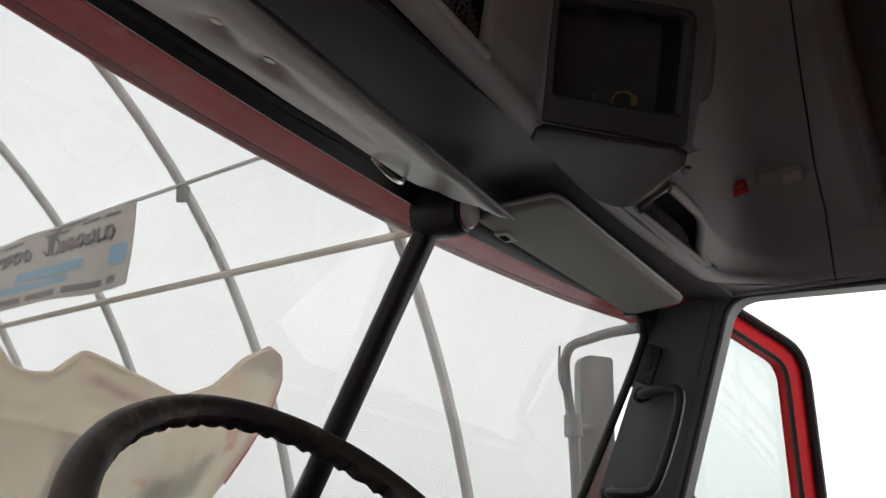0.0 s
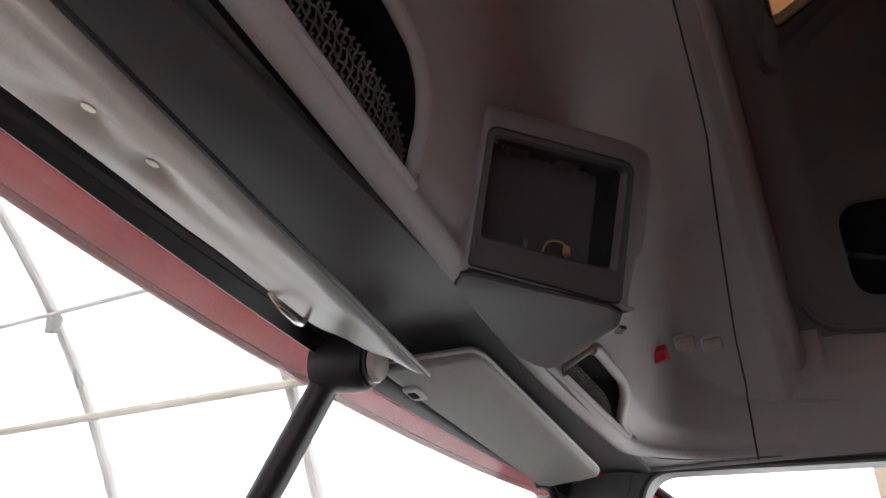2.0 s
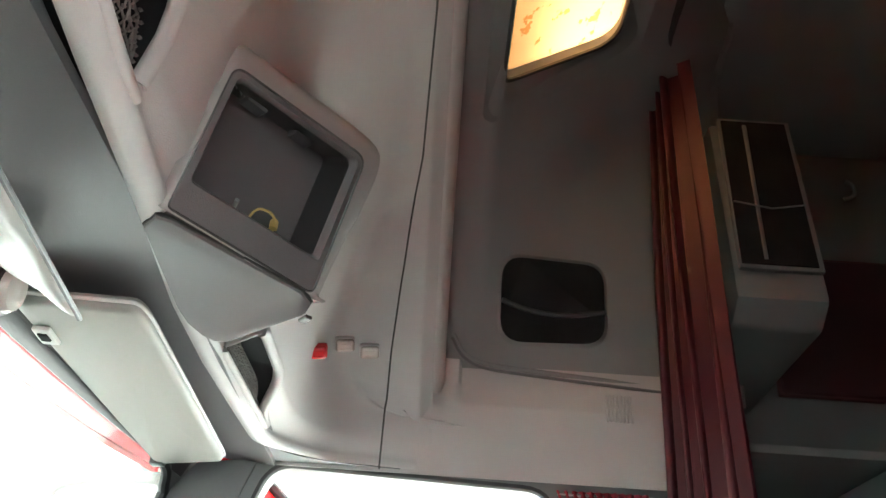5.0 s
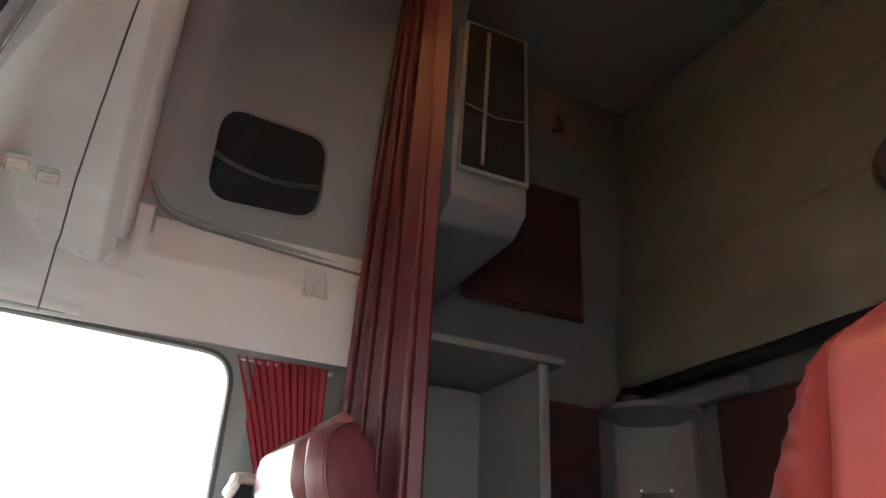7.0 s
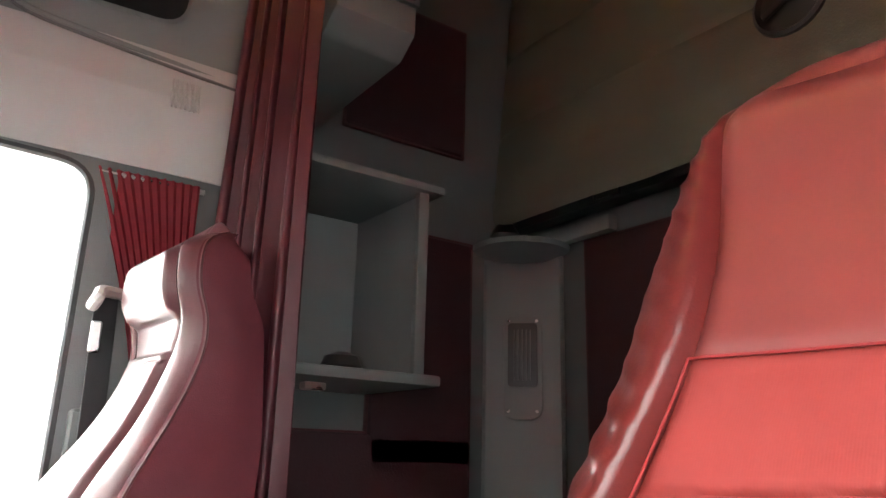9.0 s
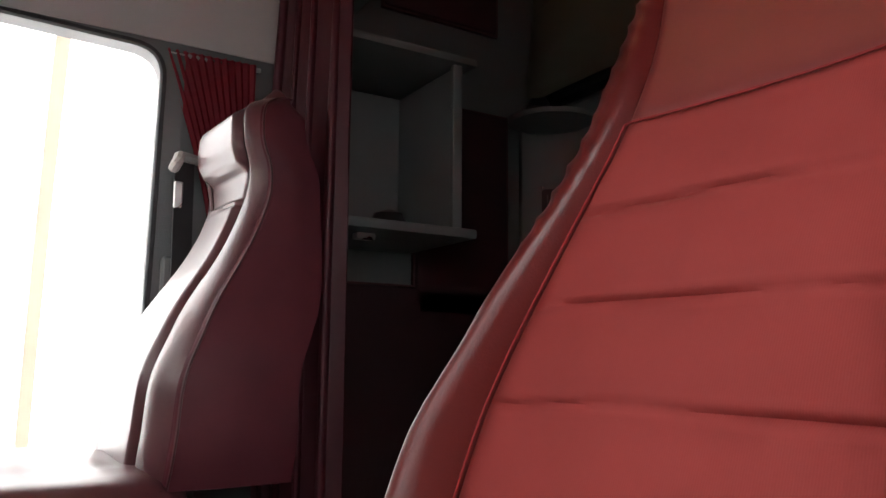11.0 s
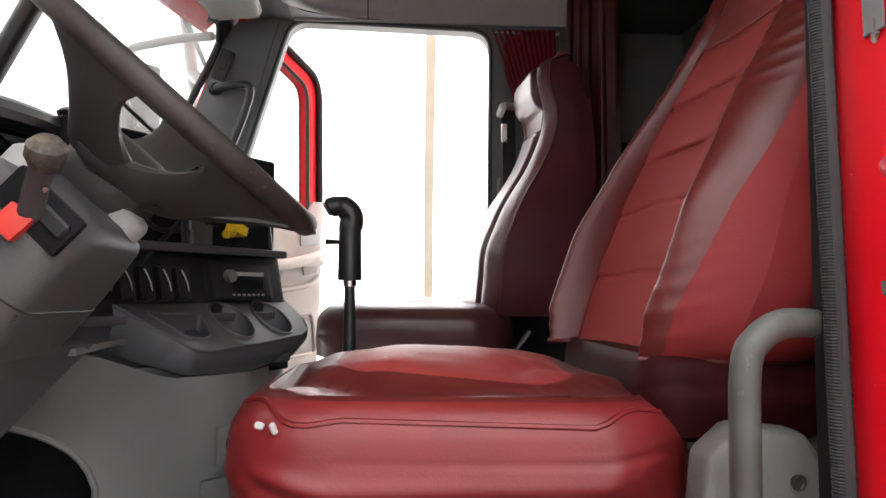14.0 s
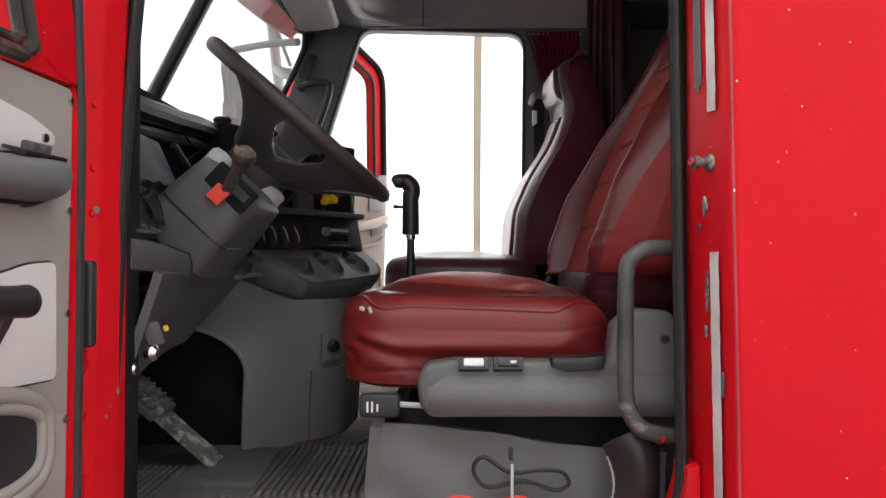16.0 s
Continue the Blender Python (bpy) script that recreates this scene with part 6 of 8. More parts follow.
for a0, wide in ((8, 0.070), (172, 0.070), (236, 0.088), (304, 0.088)):
    a = radians(a0)
    rows_s = []
    for j in range(13):
        s = j / 12
        r = 0.035 + (0.232 - 0.035) * s
        w = wide * (1.15 - 0.55 * math.sin(s * math.pi * 0.85) + (0.35 * (s - 0.8) / 0.2 if s > 0.8 else 0))
        zz = HD + 0.005 + (-HD - 0.006) * s ** 1.5
        th = 0.026 - 0.014 * s
        c = Vector((r * math.cos(a), r * math.sin(a), zz))
        tn = Vector((-math.sin(a), math.cos(a), 0))
        rows_s.append([WM @ (c + tn * w * math.cos(q * math.pi / 7) + Vector((0, 0, th * math.sin(q * math.pi / 7)))) for q in range(14)])
    part("spoke", b_loft(rows_s), WHEELGREY, wheel)

col = thing("steering_column", (0.585, 0.65, 1.62), "grey plastic steering column cover with stalk and red switch", "steering column")
ca, cb = Vector((0.575, 0.575, 1.875)), Vector((0.575, 0.775, 1.665))
cd = (cb - ca).normalized()
def col_ring(s, k):
    hw = 0.115 + 0.012 * math.sin(s * 3)
    hh = 0.072 + 0.018 * s
    if s < 0.09:
        q = 1 - (1 - s / 0.09) ** 2
        hw, hh = hw * (0.78 + 0.22 * q), hh * (0.66 + 0.34 * q)
    out = rounded([(-hw, -hh), (hw, -hh), (hw, hh), (-hw, hh)], 0.045, 5)
    sx = Vector((1, 0, 0))
    sy = cd.cross(sx).normalized()
    c = ca + cd * s * 0.19
    return [c + sx * p[0] + sy * p[1] for p in out]


part("cover", b_loft([col_ring(s, 0) for s in (0.0, 0.03, 0.06, 0.09, 0.2, 0.5, 0.75, 1.0)]), COLUMN, col)
part("joint", b_tube(col_ring(0.62, 0), 0.0015, 5, True), BLACK, col)
slot = part("slot", b_box((0.457, 0.577, 1.848), (0.014, 0.052, 0.098), 0.005, 2, pose(0, 0, 0, -46, 0, 0)), DARK, col, "black slot in the cover")
part("slot_works", b_box((0.450, 0.560, 1.836), (0.012, 0.020, 0.045), 0.003, 1, pose(0, 0, 0, -46, 0, 0)), BLACK, slot)
part("red_switch", b_box((0.444, 0.598, 1.834), (0.026, 0.034, 0.030), 0.003, 2, pose(0, 0, 0, -46, 0, 12)), SWITCH_RED, slot, "red hazard switch")
# Both bosses are coloured paler than the cover to imitate light falling on them.
part("end_boss", b_lathe([(0.0, -0.03), (0.030, -0.03), (0.030, 0.012), (0.026, 0.020), (0.016, 0.023), (0.0, 0.023)], axis((0.640, 0.550, 1.850), -cd), 32), PALEGREY, col, "end boss in a paler grey that imitates the light on it", 75)
part("top_boss", b_lathe([(0.0, -0.03), (0.024, -0.03), (0.024, 0.006), (0.018, 0.014), (0.0, 0.017)], axis((0.500, 0.612, 1.910), -cd), 32), PALEGREY, col, "end boss in a paler grey that imitates the light on it", 75)
stalk = part("stalk", b_tube([(0.452, 0.585, 1.838), (0.40, 0.555, 1.866), (0.362, 0.530, 1.885)], [0.014, 0.013, 0.014], 10, False, 0.6), CONSOLE, col, "grey stalk with a rounded end")
part("stalk_knob", b_lathe([(0.0, -0.018), (0.015, -0.016), (0.0205, -0.004), (0.0195, 0.008), (0.012, 0.016), (0.0, 0.018)], axis((0.352, 0.524, 1.894), (-0.5, -0.3, 0.75)), 20), RIM, stalk)
part("stalk_screw", b_lathe([(0.004, 0), (0.003, 0.002), (0.0, 0.002)], axis((0.385, 0.540, 1.862), (-0.6, -0.7, -0.2)), 8), CHROME, stalk)
part("screw", b_lathe([(0.007, 0), (0.006, 0.003), (0.0, 0.003)], axis((0.47, 0.61, 1.73), (-1, -0.3, -0.3)), 8), BLACK, col)

# ---- gear lever ----
GX, GY = 1.15, 0.272
shift = thing("gear_lever", (GX, GY, FLOOR), "black gear lever with a curved range-selector grip", "gear lever")
part("shaft", b_tube([(GX, GY + 0.004, FLOOR + 0.02), (GX, GY, 1.60), (GX, GY, 1.80)], [0.022, 0.015, 0.010], 12), BLACK, shift)
grip = part("grip", b_lathe([(0.0, 0.0), (0.0235, 0.0), (0.0245, 0.008), (0.0235, 0.090), (0.0225, 0.098), (0.0235, 0.101), (0.023, 0.118), (0.018, 0.13), (0.0, 0.132)], pose(GX, GY, 1.785), 20), BLACK, shift)
part("head", b_tube(curve([(GX, GY - 0.002, 1.892), (GX, GY - 0.004, 1.915), (GX, GY + 0.012, 1.934), (GX, GY + 0.034, 1.936), (GX, GY + 0.050, 1.928)], 5), [0.0235] * 6 + [0.024] * 6 + [0.021] * 6 + [0.016] * 2 + [0.010], 14), BLACK, grip)
part("button", b_tube([(GX - 0.015, GY + 0.02, 1.862), (GX - 0.03, GY + 0.045, 1.862)], [0.004, 0.006], 8), BLACK, grip)
part("collar", b_lathe([(0.014, 0), (0.014, 0.012), (0.010, 0.014), (0.0, 0.014)], pose(GX, GY, 1.772), 14), CHROME, shift)
part("boot", b_lathe([(0.11, 0.0), (0.10, 0.03), (0.07, 0.06), (0.05, 0.10), (0.03, 0.15), (0.0, 0.15)], pose(GX, GY, FLOOR), 24), RUBBER_PLAIN, shift, "rubber gaiter")


# ---- dashboard ----
dash = thing("dashboard", (1.1, 0.8, FLOOR), "grey plastic wrap-around dashboard partly stripped of its gauges", "dashboard")


def dash_top(u, v):
    x = 0.27 + 1.75 * u
    back = lerp_table([(0.27, 0.74), (0.60, 0.76), (0.95, 0.74), (1.15, 0.66), (1.35, 0.60), (2.02, 0.66)], x)
    y = back + (screen_y(x, 2.08) + 0.02 - back) * v
    low = smooth_table([(0.27, 1.990), (0.41, 2.002), (0.62, 2.018), (0.82, 2.035), (1.04, 2.052), (1.20, 2.060), (2.02, 2.050)], x)
    low += 0.010 * (1 - step_in(x, 0.6, 1.0))
    back_z = low + 0.014 + (2.068 - low) * step_in(x, 0.75, 1.15)
    return (x, y, low + (back_z - low) * v + 0.006 * math.sin(v * math.pi))


part("top_pad", b_grid(dash_top, 40, 10, 0.035), BLACK, dash, "black dash top pad")
part("front_lip", b_tube([Vector(dash_top(k / 30, 0)) + Vector((0, 0, -0.012)) for k in range(31)], 0.022, 10), BLACK, dash)
part("lower_lip", b_tube([Vector(dash_top(k / 30, 0)) + Vector((0, 0.012, -0.052)) for k in range(31)], 0.012, 8), BLACK, dash)
part("vent_knob", b_lathe([(0.0, -0.07), (0.006, -0.07), (0.007, -0.012), (0.020, -0.006), (0.024, 0.004), (0.018, 0.010), (0.0, 0.012)], pose(0.90, 0.730, 2.060), 16), BLACK, dash, "black mushroom knob")
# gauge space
# Near-black sheet and board put the shade of the open gauge space into colour.
part("gauge_cavity", b_grid(lambda u, v: (0.27 + 0.66 * u, 0.78 + 0.20 * math.sin(v * math.pi), 1.66 + 0.33 * v), 8, 10), DARK, dash, "near-black sheet for the shade in the open gauge space")
part("gauge_back", b_box((0.635, 0.800, 1.865), (0.73, 0.012, 0.40), 0.003), DARK, dash, "near-black board closing the shaded gauge space")
part("gauge_lens", b_prism([(0.285, 0.735, 1.950), (0.52, 0.742, 1.945), (0.64, 0.725, 1.83), (0.30, 0.715, 1.785)], (0, 0.006, 0), 0.002), SHEET, dash, "dusty blue-grey gauge lens")
part("strut", b_tube([(0.545, 0.722, 1.945), (0.62, 0.715, 1.90), (0.705, 0.705, 1.842)], [0.008, 0.009, 0.005], 8), BLACK, dash)
part("strut_end", b_tube([(0.700, 0.706, 1.846), (0.716, 0.703, 1.828)], 0.004, 8), CHROME, dash)
rw = random.Random(11)
for k in range(4):
    x0, z0 = 0.30 + 0.09 * k, 1.80 + 0.02 * (k % 2)
    part("crumpled_foil", b_grid(lambda u, v: (x0 + 0.12 * u, 0.704 + 0.022 * noise.noise((u * 2.2 + k, v * 2.2, 1)) + 0.02 * v, z0 + 0.075 * (v - 0.5) + 0.012 * noise.noise((u * 2.5, v * 2, 5 + k))), 24, 14, 0.002), BLACK, dash, "crumpled black foil", 20)
for k in range(6):
    x0, z0 = 0.60 + 0.25 * rw.random(), 1.80 + 0.10 * rw.random()
    pts = [(x0 + 0.05 * rw.uniform(-1, 1) * j, 0.74 + 0.02 * rw.random(), z0 + 0.05 * rw.uniform(-1, 1) * j * 0.6) for j in range(5)]
    part("cable", b_tube(curve(pts, 4), 0.002 + 0.0015 * rw.random(), 6), DARK, dash)
L_Y = [(0.262, 0.684), (0.35, 0.668), (0.46, 0.657), (0.60, 0.660), (0.70, 0.675), (0.80, 0.700), (0.86, 0.715)]
L_T = [(0.262, 1.748), (0.35, 1.741), (0.46, 1.724), (0.60, 1.712), (0.70, 1.722), (0.80, 1.740), (0.86, 1.744)]
L_B = [(0.262, 1.690), (0.46, 1.674), (0.60, 1.668), (0.86, 1.690)]


def ledge_ring(x):
    """Cross-section of the ledge in front of the steering column."""
    f, t, b = smooth_table(L_Y, x), smooth_table(L_T, x), smooth_table(L_B, x)
    return [(x, f + y, z) for y, z in ((0.012, b), (0.003, b + 0.004), (-0.003, b + 0.4 * (t - b)), (-0.003, t - 0.014), (0.002, t - 0.004), (0.012, t), (0.05, t + 0.012), (0.14, t + 0.055), (0.14, b + 0.03))]


shelf_ = part("left_shelf", b_loft([ledge_ring(0.262 + 0.598 * k / 40) for k in range(41)]), COLUMN, dash, "grey rounded ledge under the steering column", 40)
part("shelf_joint", b_tube([(0.455, 0.652, 1.675), (0.455, 0.651, 1.700), (0.455, 0.657, 1.722), (0.455, 0.70, 1.738)], 0.0022, 6), BLACK, shelf_)
part("switch_well", b_box((0.332, 0.722, 1.766), (0.085, 0.075, 0.014), 0.006, 2, pose(0, 0, 0, 22, 0, -6)), BLACK, shelf_, "sunken black switch well")
part("well_rim", b_tube([tuple(pose(0.332, 0.722, 1.774, 22, 0, -6) @ Vector((a, b, 0))) for a, b in rounded([(-0.046, -0.04), (0.046, -0.04), (0.046, 0.04), (-0.046, 0.04)], 0.008, 3)], 0.004, 6, True), COLUMN, shelf_)
part("well_switch", b_box((0.338, 0.715, 1.774), (0.022, 0.05, 0.010), 0.003, 1, pose(0, 0, 0, 22, 0, -6)), CONSOLE, shelf_)
# angled centre panel
A0, A1 = Vector((0.80, 0.720, 0)), Vector((1.275, 0.425, 0))
ad = (A1 - A0).normalized()
an = Vector((ad.y, -ad.x, 0))
if an.y > 0:
    an = -an
am = Matrix.Rotation(math.atan2(ad.y, ad.x), 4, "Z")
def on_panel(s, out, z):
    return A0 + ad * s + an * out + Vector((0, 0, z))


L = (A1 - A0).length
part("centre_panel", b_box(on_panel(L / 2, -0.03, 1.775), (L, 0.06, 0.125), 0.010, 2, am @ pose(0, 0, 0, -12)), BLACK, dash, "black switch and radio panel")
for k in range(6):
    sw = part("rocker_switch", b_box(on_panel(0.055 + 0.042 * k, 0.006, 1.775), (0.030, 0.02, 0.062), 0.005, 2, am @ pose(0, 0, 0, -12)), BLACK, dash, "black rocker switch")
    part("arc", b_tube([on_panel(0.045 + 0.042 * k + 0.018 * math.sin(j * 0.5), 0.018, 1.80 - 0.012 * j) for j in range(5)], 0.0015, 5), LIGHTGREY, sw)
radio = thing("radio", on_panel(0.42, 0.0, 1.775), "black dash radio with a silver trim arc", "radio")
part("face", b_box(on_panel(0.415, 0.008, 1.780), (0.170, 0.02, 0.070), 0.006, 2, am @ pose(0, 0, 0, -12)), BLACK, radio)
part("knob", b_lathe([(0.013, 0), (0.012, 0.014), (0.0, 0.015)], axis(on_panel(0.375, 0.016, 1.792), an), 16), GREY, radio)
part("slot", b_box(on_panel(0.43, 0.020, 1.797), (0.085, 0.004, 0.008), 0.001, 1, am), LIGHTGREY, radio)
part("display", b_box(on_panel(0.43, 0.019, 1.775), (0.085, 0.004, 0.022), 0.001, 1, am), DARK, radio)
for k in range(7):
    part("key", b_box(on_panel(0.385 + 0.014 * k, 0.022, 1.755), (0.009, 0.004, 0.005), 0.001, 1, am), LIGHTGREY, radio)
part("panel_edge", b_box(on_panel(L / 2, 0.004, 1.712), (L + 0.01, 0.045, 0.016), 0.005, 2, am), CONSOLE, dash)
part("panel_crown", b_box(on_panel(L / 2, -0.005, 1.843), (L + 0.005, 0.03, 0.016), 0.005, 2, am), CONSOLE, dash)
# Solid near-black box in place of a shaded hollow.
part("stack_cavity", b_box(on_panel(L / 2 + 0.02, -0.075, 1.95), (L - 0.04, 0.10, 0.20), 0.004, 1, am), DARK, dash, "near-black box standing in for the shaded opening above the switch panel")
for k in range(22):
    s, z = 0.06 + 0.40 * rw.random(), 1.88 + 0.14 * rw.random()
    pts = [on_panel(s + 0.05 * rw.uniform(-1, 1) * j, -0.015 + 0.012 * rw.random(), z + 0.03 * rw.uniform(-1, 1) * j) for j in range(4)]
    part("cable", b_tube(curve(pts, 4), 0.003 + 0.004 * rw.random(), 6), BLACK, dash)
for k in range(9):
    part("module", b_box(on_panel(0.08 + 0.40 * rw.random(), -0.012, 1.87 + 0.12 * rw.random()), (0.035 + 0.03 * rw.random(), 0.03, 0.02 + 0.03 * rw.random()), 0.004, 1, am), CONSOLE if k % 2 else BLACK, dash)
ty = part("yellow_connector", b_box((1.105, 0.492, 1.884), (0.035, 0.03, 0.020), 0.004, 2, am @ pose(0, 0, 0, 0, 20, 0)), YELLOW, dash, "yellow plastic connector")
part("plug", b_lathe([(0.012, 0), (0.009, 0.02), (0.0, 0.02)], axis((1.085, 0.498, 1.878), (-0.8, 0.3, -0.3)), 10), YELLOW, ty)
part("side_cheek", b_prism([(1.275, 0.43, 1.70), (1.262, 0.47, 2.05), (1.30, 0.64, 2.07), (1.36, 0.75, 1.70)], (0.012, 0, 0), 0.003), BLACK, dash)
part("passenger_face", b_grid(lambda u, v: (1.28 + 0.75 * u, 0.66 + 0.05 * v + 0.02 * math.sin(u * 3), 1.60 + 0.48 * v), 10, 8, 0.02), GREY, dash, "grey passenger dash face")
pv = part("air_vent", b_box((1.33, 0.625, 2.03), (0.16, 0.05, 0.06), 0.012, 2), BLACK, dash, "black round-cornered air vent")
for k in range(5):
    part("louvre", b_box((1.33, 0.598, 2.012 + 0.009 * k), (0.13, 0.008, 0.003)), CONSOLE, pv)

# cup holder ledge: a moulded front with scooped wells
cup = thing("cup_holder", on_panel(0.25, 0.05, 1.58), "dark grey moulded tray with two cup wells", "cup holder")
WELLS = ((0.352, 0.050, 0.043), (0.468, 0.048, 0.042))
TRAY = [(0.165, 0.030), (0.290, 0.030), (0.272, 0.078), (0.215, 0.080)]


def ledge_out(s):
    return smooth_table([(0.115, 0.010), (0.17, 0.070), (0.215, 0.100), (0.34, 0.106), (0.50, 0.094), (0.545, 0.080), (0.562, 0.055)], s)


def ledge_z(s, o):
    return 1.744 - 0.080 * max(0.0, min(1.0, o / 0.105)) ** 1.1 - 0.010 * math.exp(-((s - 0.25) / 0.05) ** 2) * min(1.0, o / 0.08)


def in_poly(p, poly):
    k, r = False, len(poly)
    for i in range(r):
        (x0, y0), (x1, y1) = poly[i], poly[i - 1]
        if (y0 > p[1]) != (y1 > p[1]) and p[0] < (x1 - x0) * (p[1] - y0) / (y1 - y0) + x0:
            k = not k
    return k


S0, SN = 0.115, 0.562


def top_so(u, v):
    s = S0 + (SN - S0) * u
    return s, -0.005 + (ledge_out(s) + 0.005) * v


def ledge_hole(u, v):
    s, o = top_so(u, v)
    return any((s - c) ** 2 + (o - d) ** 2 < r * r for c, d, r in WELLS) or in_poly((s, o), TRAY)


part("top", b_grid(lambda u, v: on_panel(*top_so(u, v), ledge_z(*top_so(u, v))), 200, 60, 0.0, ledge_hole), CONSOLE, cup, "sloping moulded top", 40)
LEDGE_FOOT = [(0.115, 1.658), (0.165, 1.635), (0.215, 1.615), (0.35, 1.609), (0.50, 1.628), (0.562, 1.648)]


def ledge_front(u, v):
    s, o = top_so(u, 1)
    z = ledge_z(s, o)
    return on_panel(s, o - 0.022 * v ** 2 + 0.004 * math.sin(v * 3.1), z + (smooth_table(LEDGE_FOOT, s) - z) * v)


part("front", b_grid(ledge_front, 90, 10), CONSOLE, cup, "moulded front", 60)
part("foot", b_grid(lambda u, v: Vector(ledge_front(u, 1.0)) - an * 0.09 * v, 60, 3), CONSOLE, cup)
part("front_edge", b_tube([on_panel(top_so(k / 60, 1)[0], ledge_out(top_so(k / 60, 1)[0]) - 0.001, ledge_z(*top_so(k / 60, 1)) - 0.002) for k in range(61)], 0.004, 8), CONSOLE, cup)
for c, d, r in WELLS:
    ring_ = [(c + r * math.cos(a * math.pi / 24), d + r * math.sin(a * math.pi / 24)) for a in range(49)]

    def well(u, v):
        s, o = ring_[int(round(u * 48))]
        q, w = ((1.05, 1.0), (1.0, 0.985), (0.97, 0.6), (0.94, 0.15), (0.90, 0.0), (0.02, 0.0))[int(round(v * 5))]
        return on_panel(c + (s - c) * q, d + (o - d) * q, ledge_z(s, o) * w + 1.622 * (1 - w) - 0.001)

    part("cup_well", b_grid(well, 48, 5), CONSOLE, cup, "round cup well", 40)
    part("well_rim", b_tube([on_panel(s, o, ledge_z(s, o) + 0.0005) for s, o in ring_[:-1]], 0.0030, 6, True), CONSOLE, cup)
tr_ = rounded(TRAY, 0.012, 4)
tr_ = tr_ + tr_[:1]


def tray_wall(u, v):
    s, o = tr_[int(round(u * (len(tr_) - 1)))]
    q, h = ((1.05, 0.001), (1.0, 0.003), (0.92, 0.030), (0.02, 0.030))[int(round(v * 3))]
    return on_panel(0.235 + (s - 0.235) * q, 0.052 + (o - 0.052) * q, ledge_z(s, o) - h)


part("tray", b_grid(tray_wall, len(tr_) - 1, 3), CONSOLE, cup, "shallow wedge-shaped tray", 40)
part("tray_rim", b_tube([on_panel(s, o, ledge_z(s, o) + 0.0005) for s, o in tr_[:-1]], 0.003, 6, True), CONSOLE, cup)
part("back_rise", b_box(on_panel(L / 2 + 0.03, -0.02, 1.70), (L - 0.02, 0.03, 0.09), 0.006, 2, am), CONSOLE, cup)
part("base", b_prism([on_panel(0.13, 0.0, 1.60), on_panel(0.22, 0.06, 1.60), on_panel(0.52, 0.05, 1.60), on_panel(0.55, 0.0, 1.60), on_panel(0.55, -0.06, 1.60), on_panel(0.13, -0.06, 1.60)], (0, 0, 0.03), 0.004), BLACK, cup)

# lower dash and engine cover
plan = [Vector(p) for p in curve([(0.83, 1.02, 0), (0.845, 0.84, 0), (0.855, 0.70, 0), (0.885, 0.635, 0), (0.95, 0.565, 0), (1.02, 0.49, 0), (1.10, 0.455, 0), (1.32, 0.44, 0)], 6)]


def arch_z(y):
    """Lower edge of the cover: an arch over the foot space."""
    d = (y - 0.85) / 0.185
    if y <= 0.665:
        return FLOOR - 0.02
    return 1.43 + 0.13 * math.sqrt(max(0.0, 1 - d * d)) if d < 0 else 1.56


def cover_at(p, z):
    h = (z - FLOOR) / 0.36
    k = max(0.0, min(1.0, (z - 1.48) / 0.208))
    w = step_in(p.y, 0.56, 0.72)
    return (p.x - 0.03 * h * (1 - h) - 0.02 * h - 0.18 * w * k * k, p.y - 0.02 * h + 0.02 * k * k * (1 - w), z - 0.010 * k * k * w)


def plan_at(u):
    k = u * (len(plan) - 1)
    i = min(int(k), len(plan) - 2)
    return plan[i].lerp(plan[i + 1], k - i)


def tunnel(u, v):
    p = plan_at(u)
    z0 = FLOOR - 0.02
    return cover_at(p, z0 + (1.612 + 0.076 * step_in(p.y, 0.56, 0.70) - z0) * v)


def open_arch(u, v):
    p = plan_at(u)
    z0 = FLOOR - 0.02
    return z0 + (1.612 + 0.076 * step_in(p.y, 0.56, 0.70) - z0) * v < arch_z(p.y)


part("engine_cover", b_grid(tunnel, 260, 90, 0.0, open_arch), COVER, dash, "grey moulded engine cover side", 60)
foot_x = min((p for p in plan), key=lambda p: abs(p.y - 0.665)).x
arch_line = [cover_at(Vector((foot_x, 0.665, 0)), FLOOR + (1.43 - FLOOR) * k / 8) for k in range(8)]
for k in range(25):
    yy = 0.665 + 0.30 * (k / 24) ** 1.6
    arch_line.append(cover_at(Vector((min((p for p in plan), key=lambda p: abs(p.y - yy)).x, yy, 0)), arch_z(yy + 0.0005)))
part("arch_edge", b_tube(curve(arch_line, 3), 0.006, 8), COVER, dash)
part("access_door", b_grid(lambda u, v: Vector(tunnel(0.63 + 0.20 * u, 0.08 + 0.46 * v)) + Vector((-0.006, -0.006, 0)), 10, 8, 0.006), COVER, dash, "grey access door with a shadow gap")
sk = part("socket_plate", b_grid(lambda u, v: Vector(tunnel(0.66 + 0.13 * u, 0.60 + 0.17 * v)) + Vector((-0.008, -0.008, 0)), 6, 5, 0.008), COVER, dash)
q = Vector(tunnel(0.71, 0.69))
part("socket", b_lathe([(0.018, -0.01), (0.018, 0.012), (0.014, 0.014), (0.013, 0.004), (0.0, 0.004)], axis(q + Vector((-0.012, -0.010, 0)), (-0.7, -0.7, 0.1)), 18), BLACK, sk, "round black power socket")
# Near-black boxes round the foot space give its shade by colour.
part("foot_space", b_box((0.62, 1.06, 1.45), (0.75, 0.06, 0.50), 0.004), DARK, dash, "firewall coloured near-black for the shade in the foot space")
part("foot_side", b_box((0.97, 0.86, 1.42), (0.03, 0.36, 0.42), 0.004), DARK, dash)
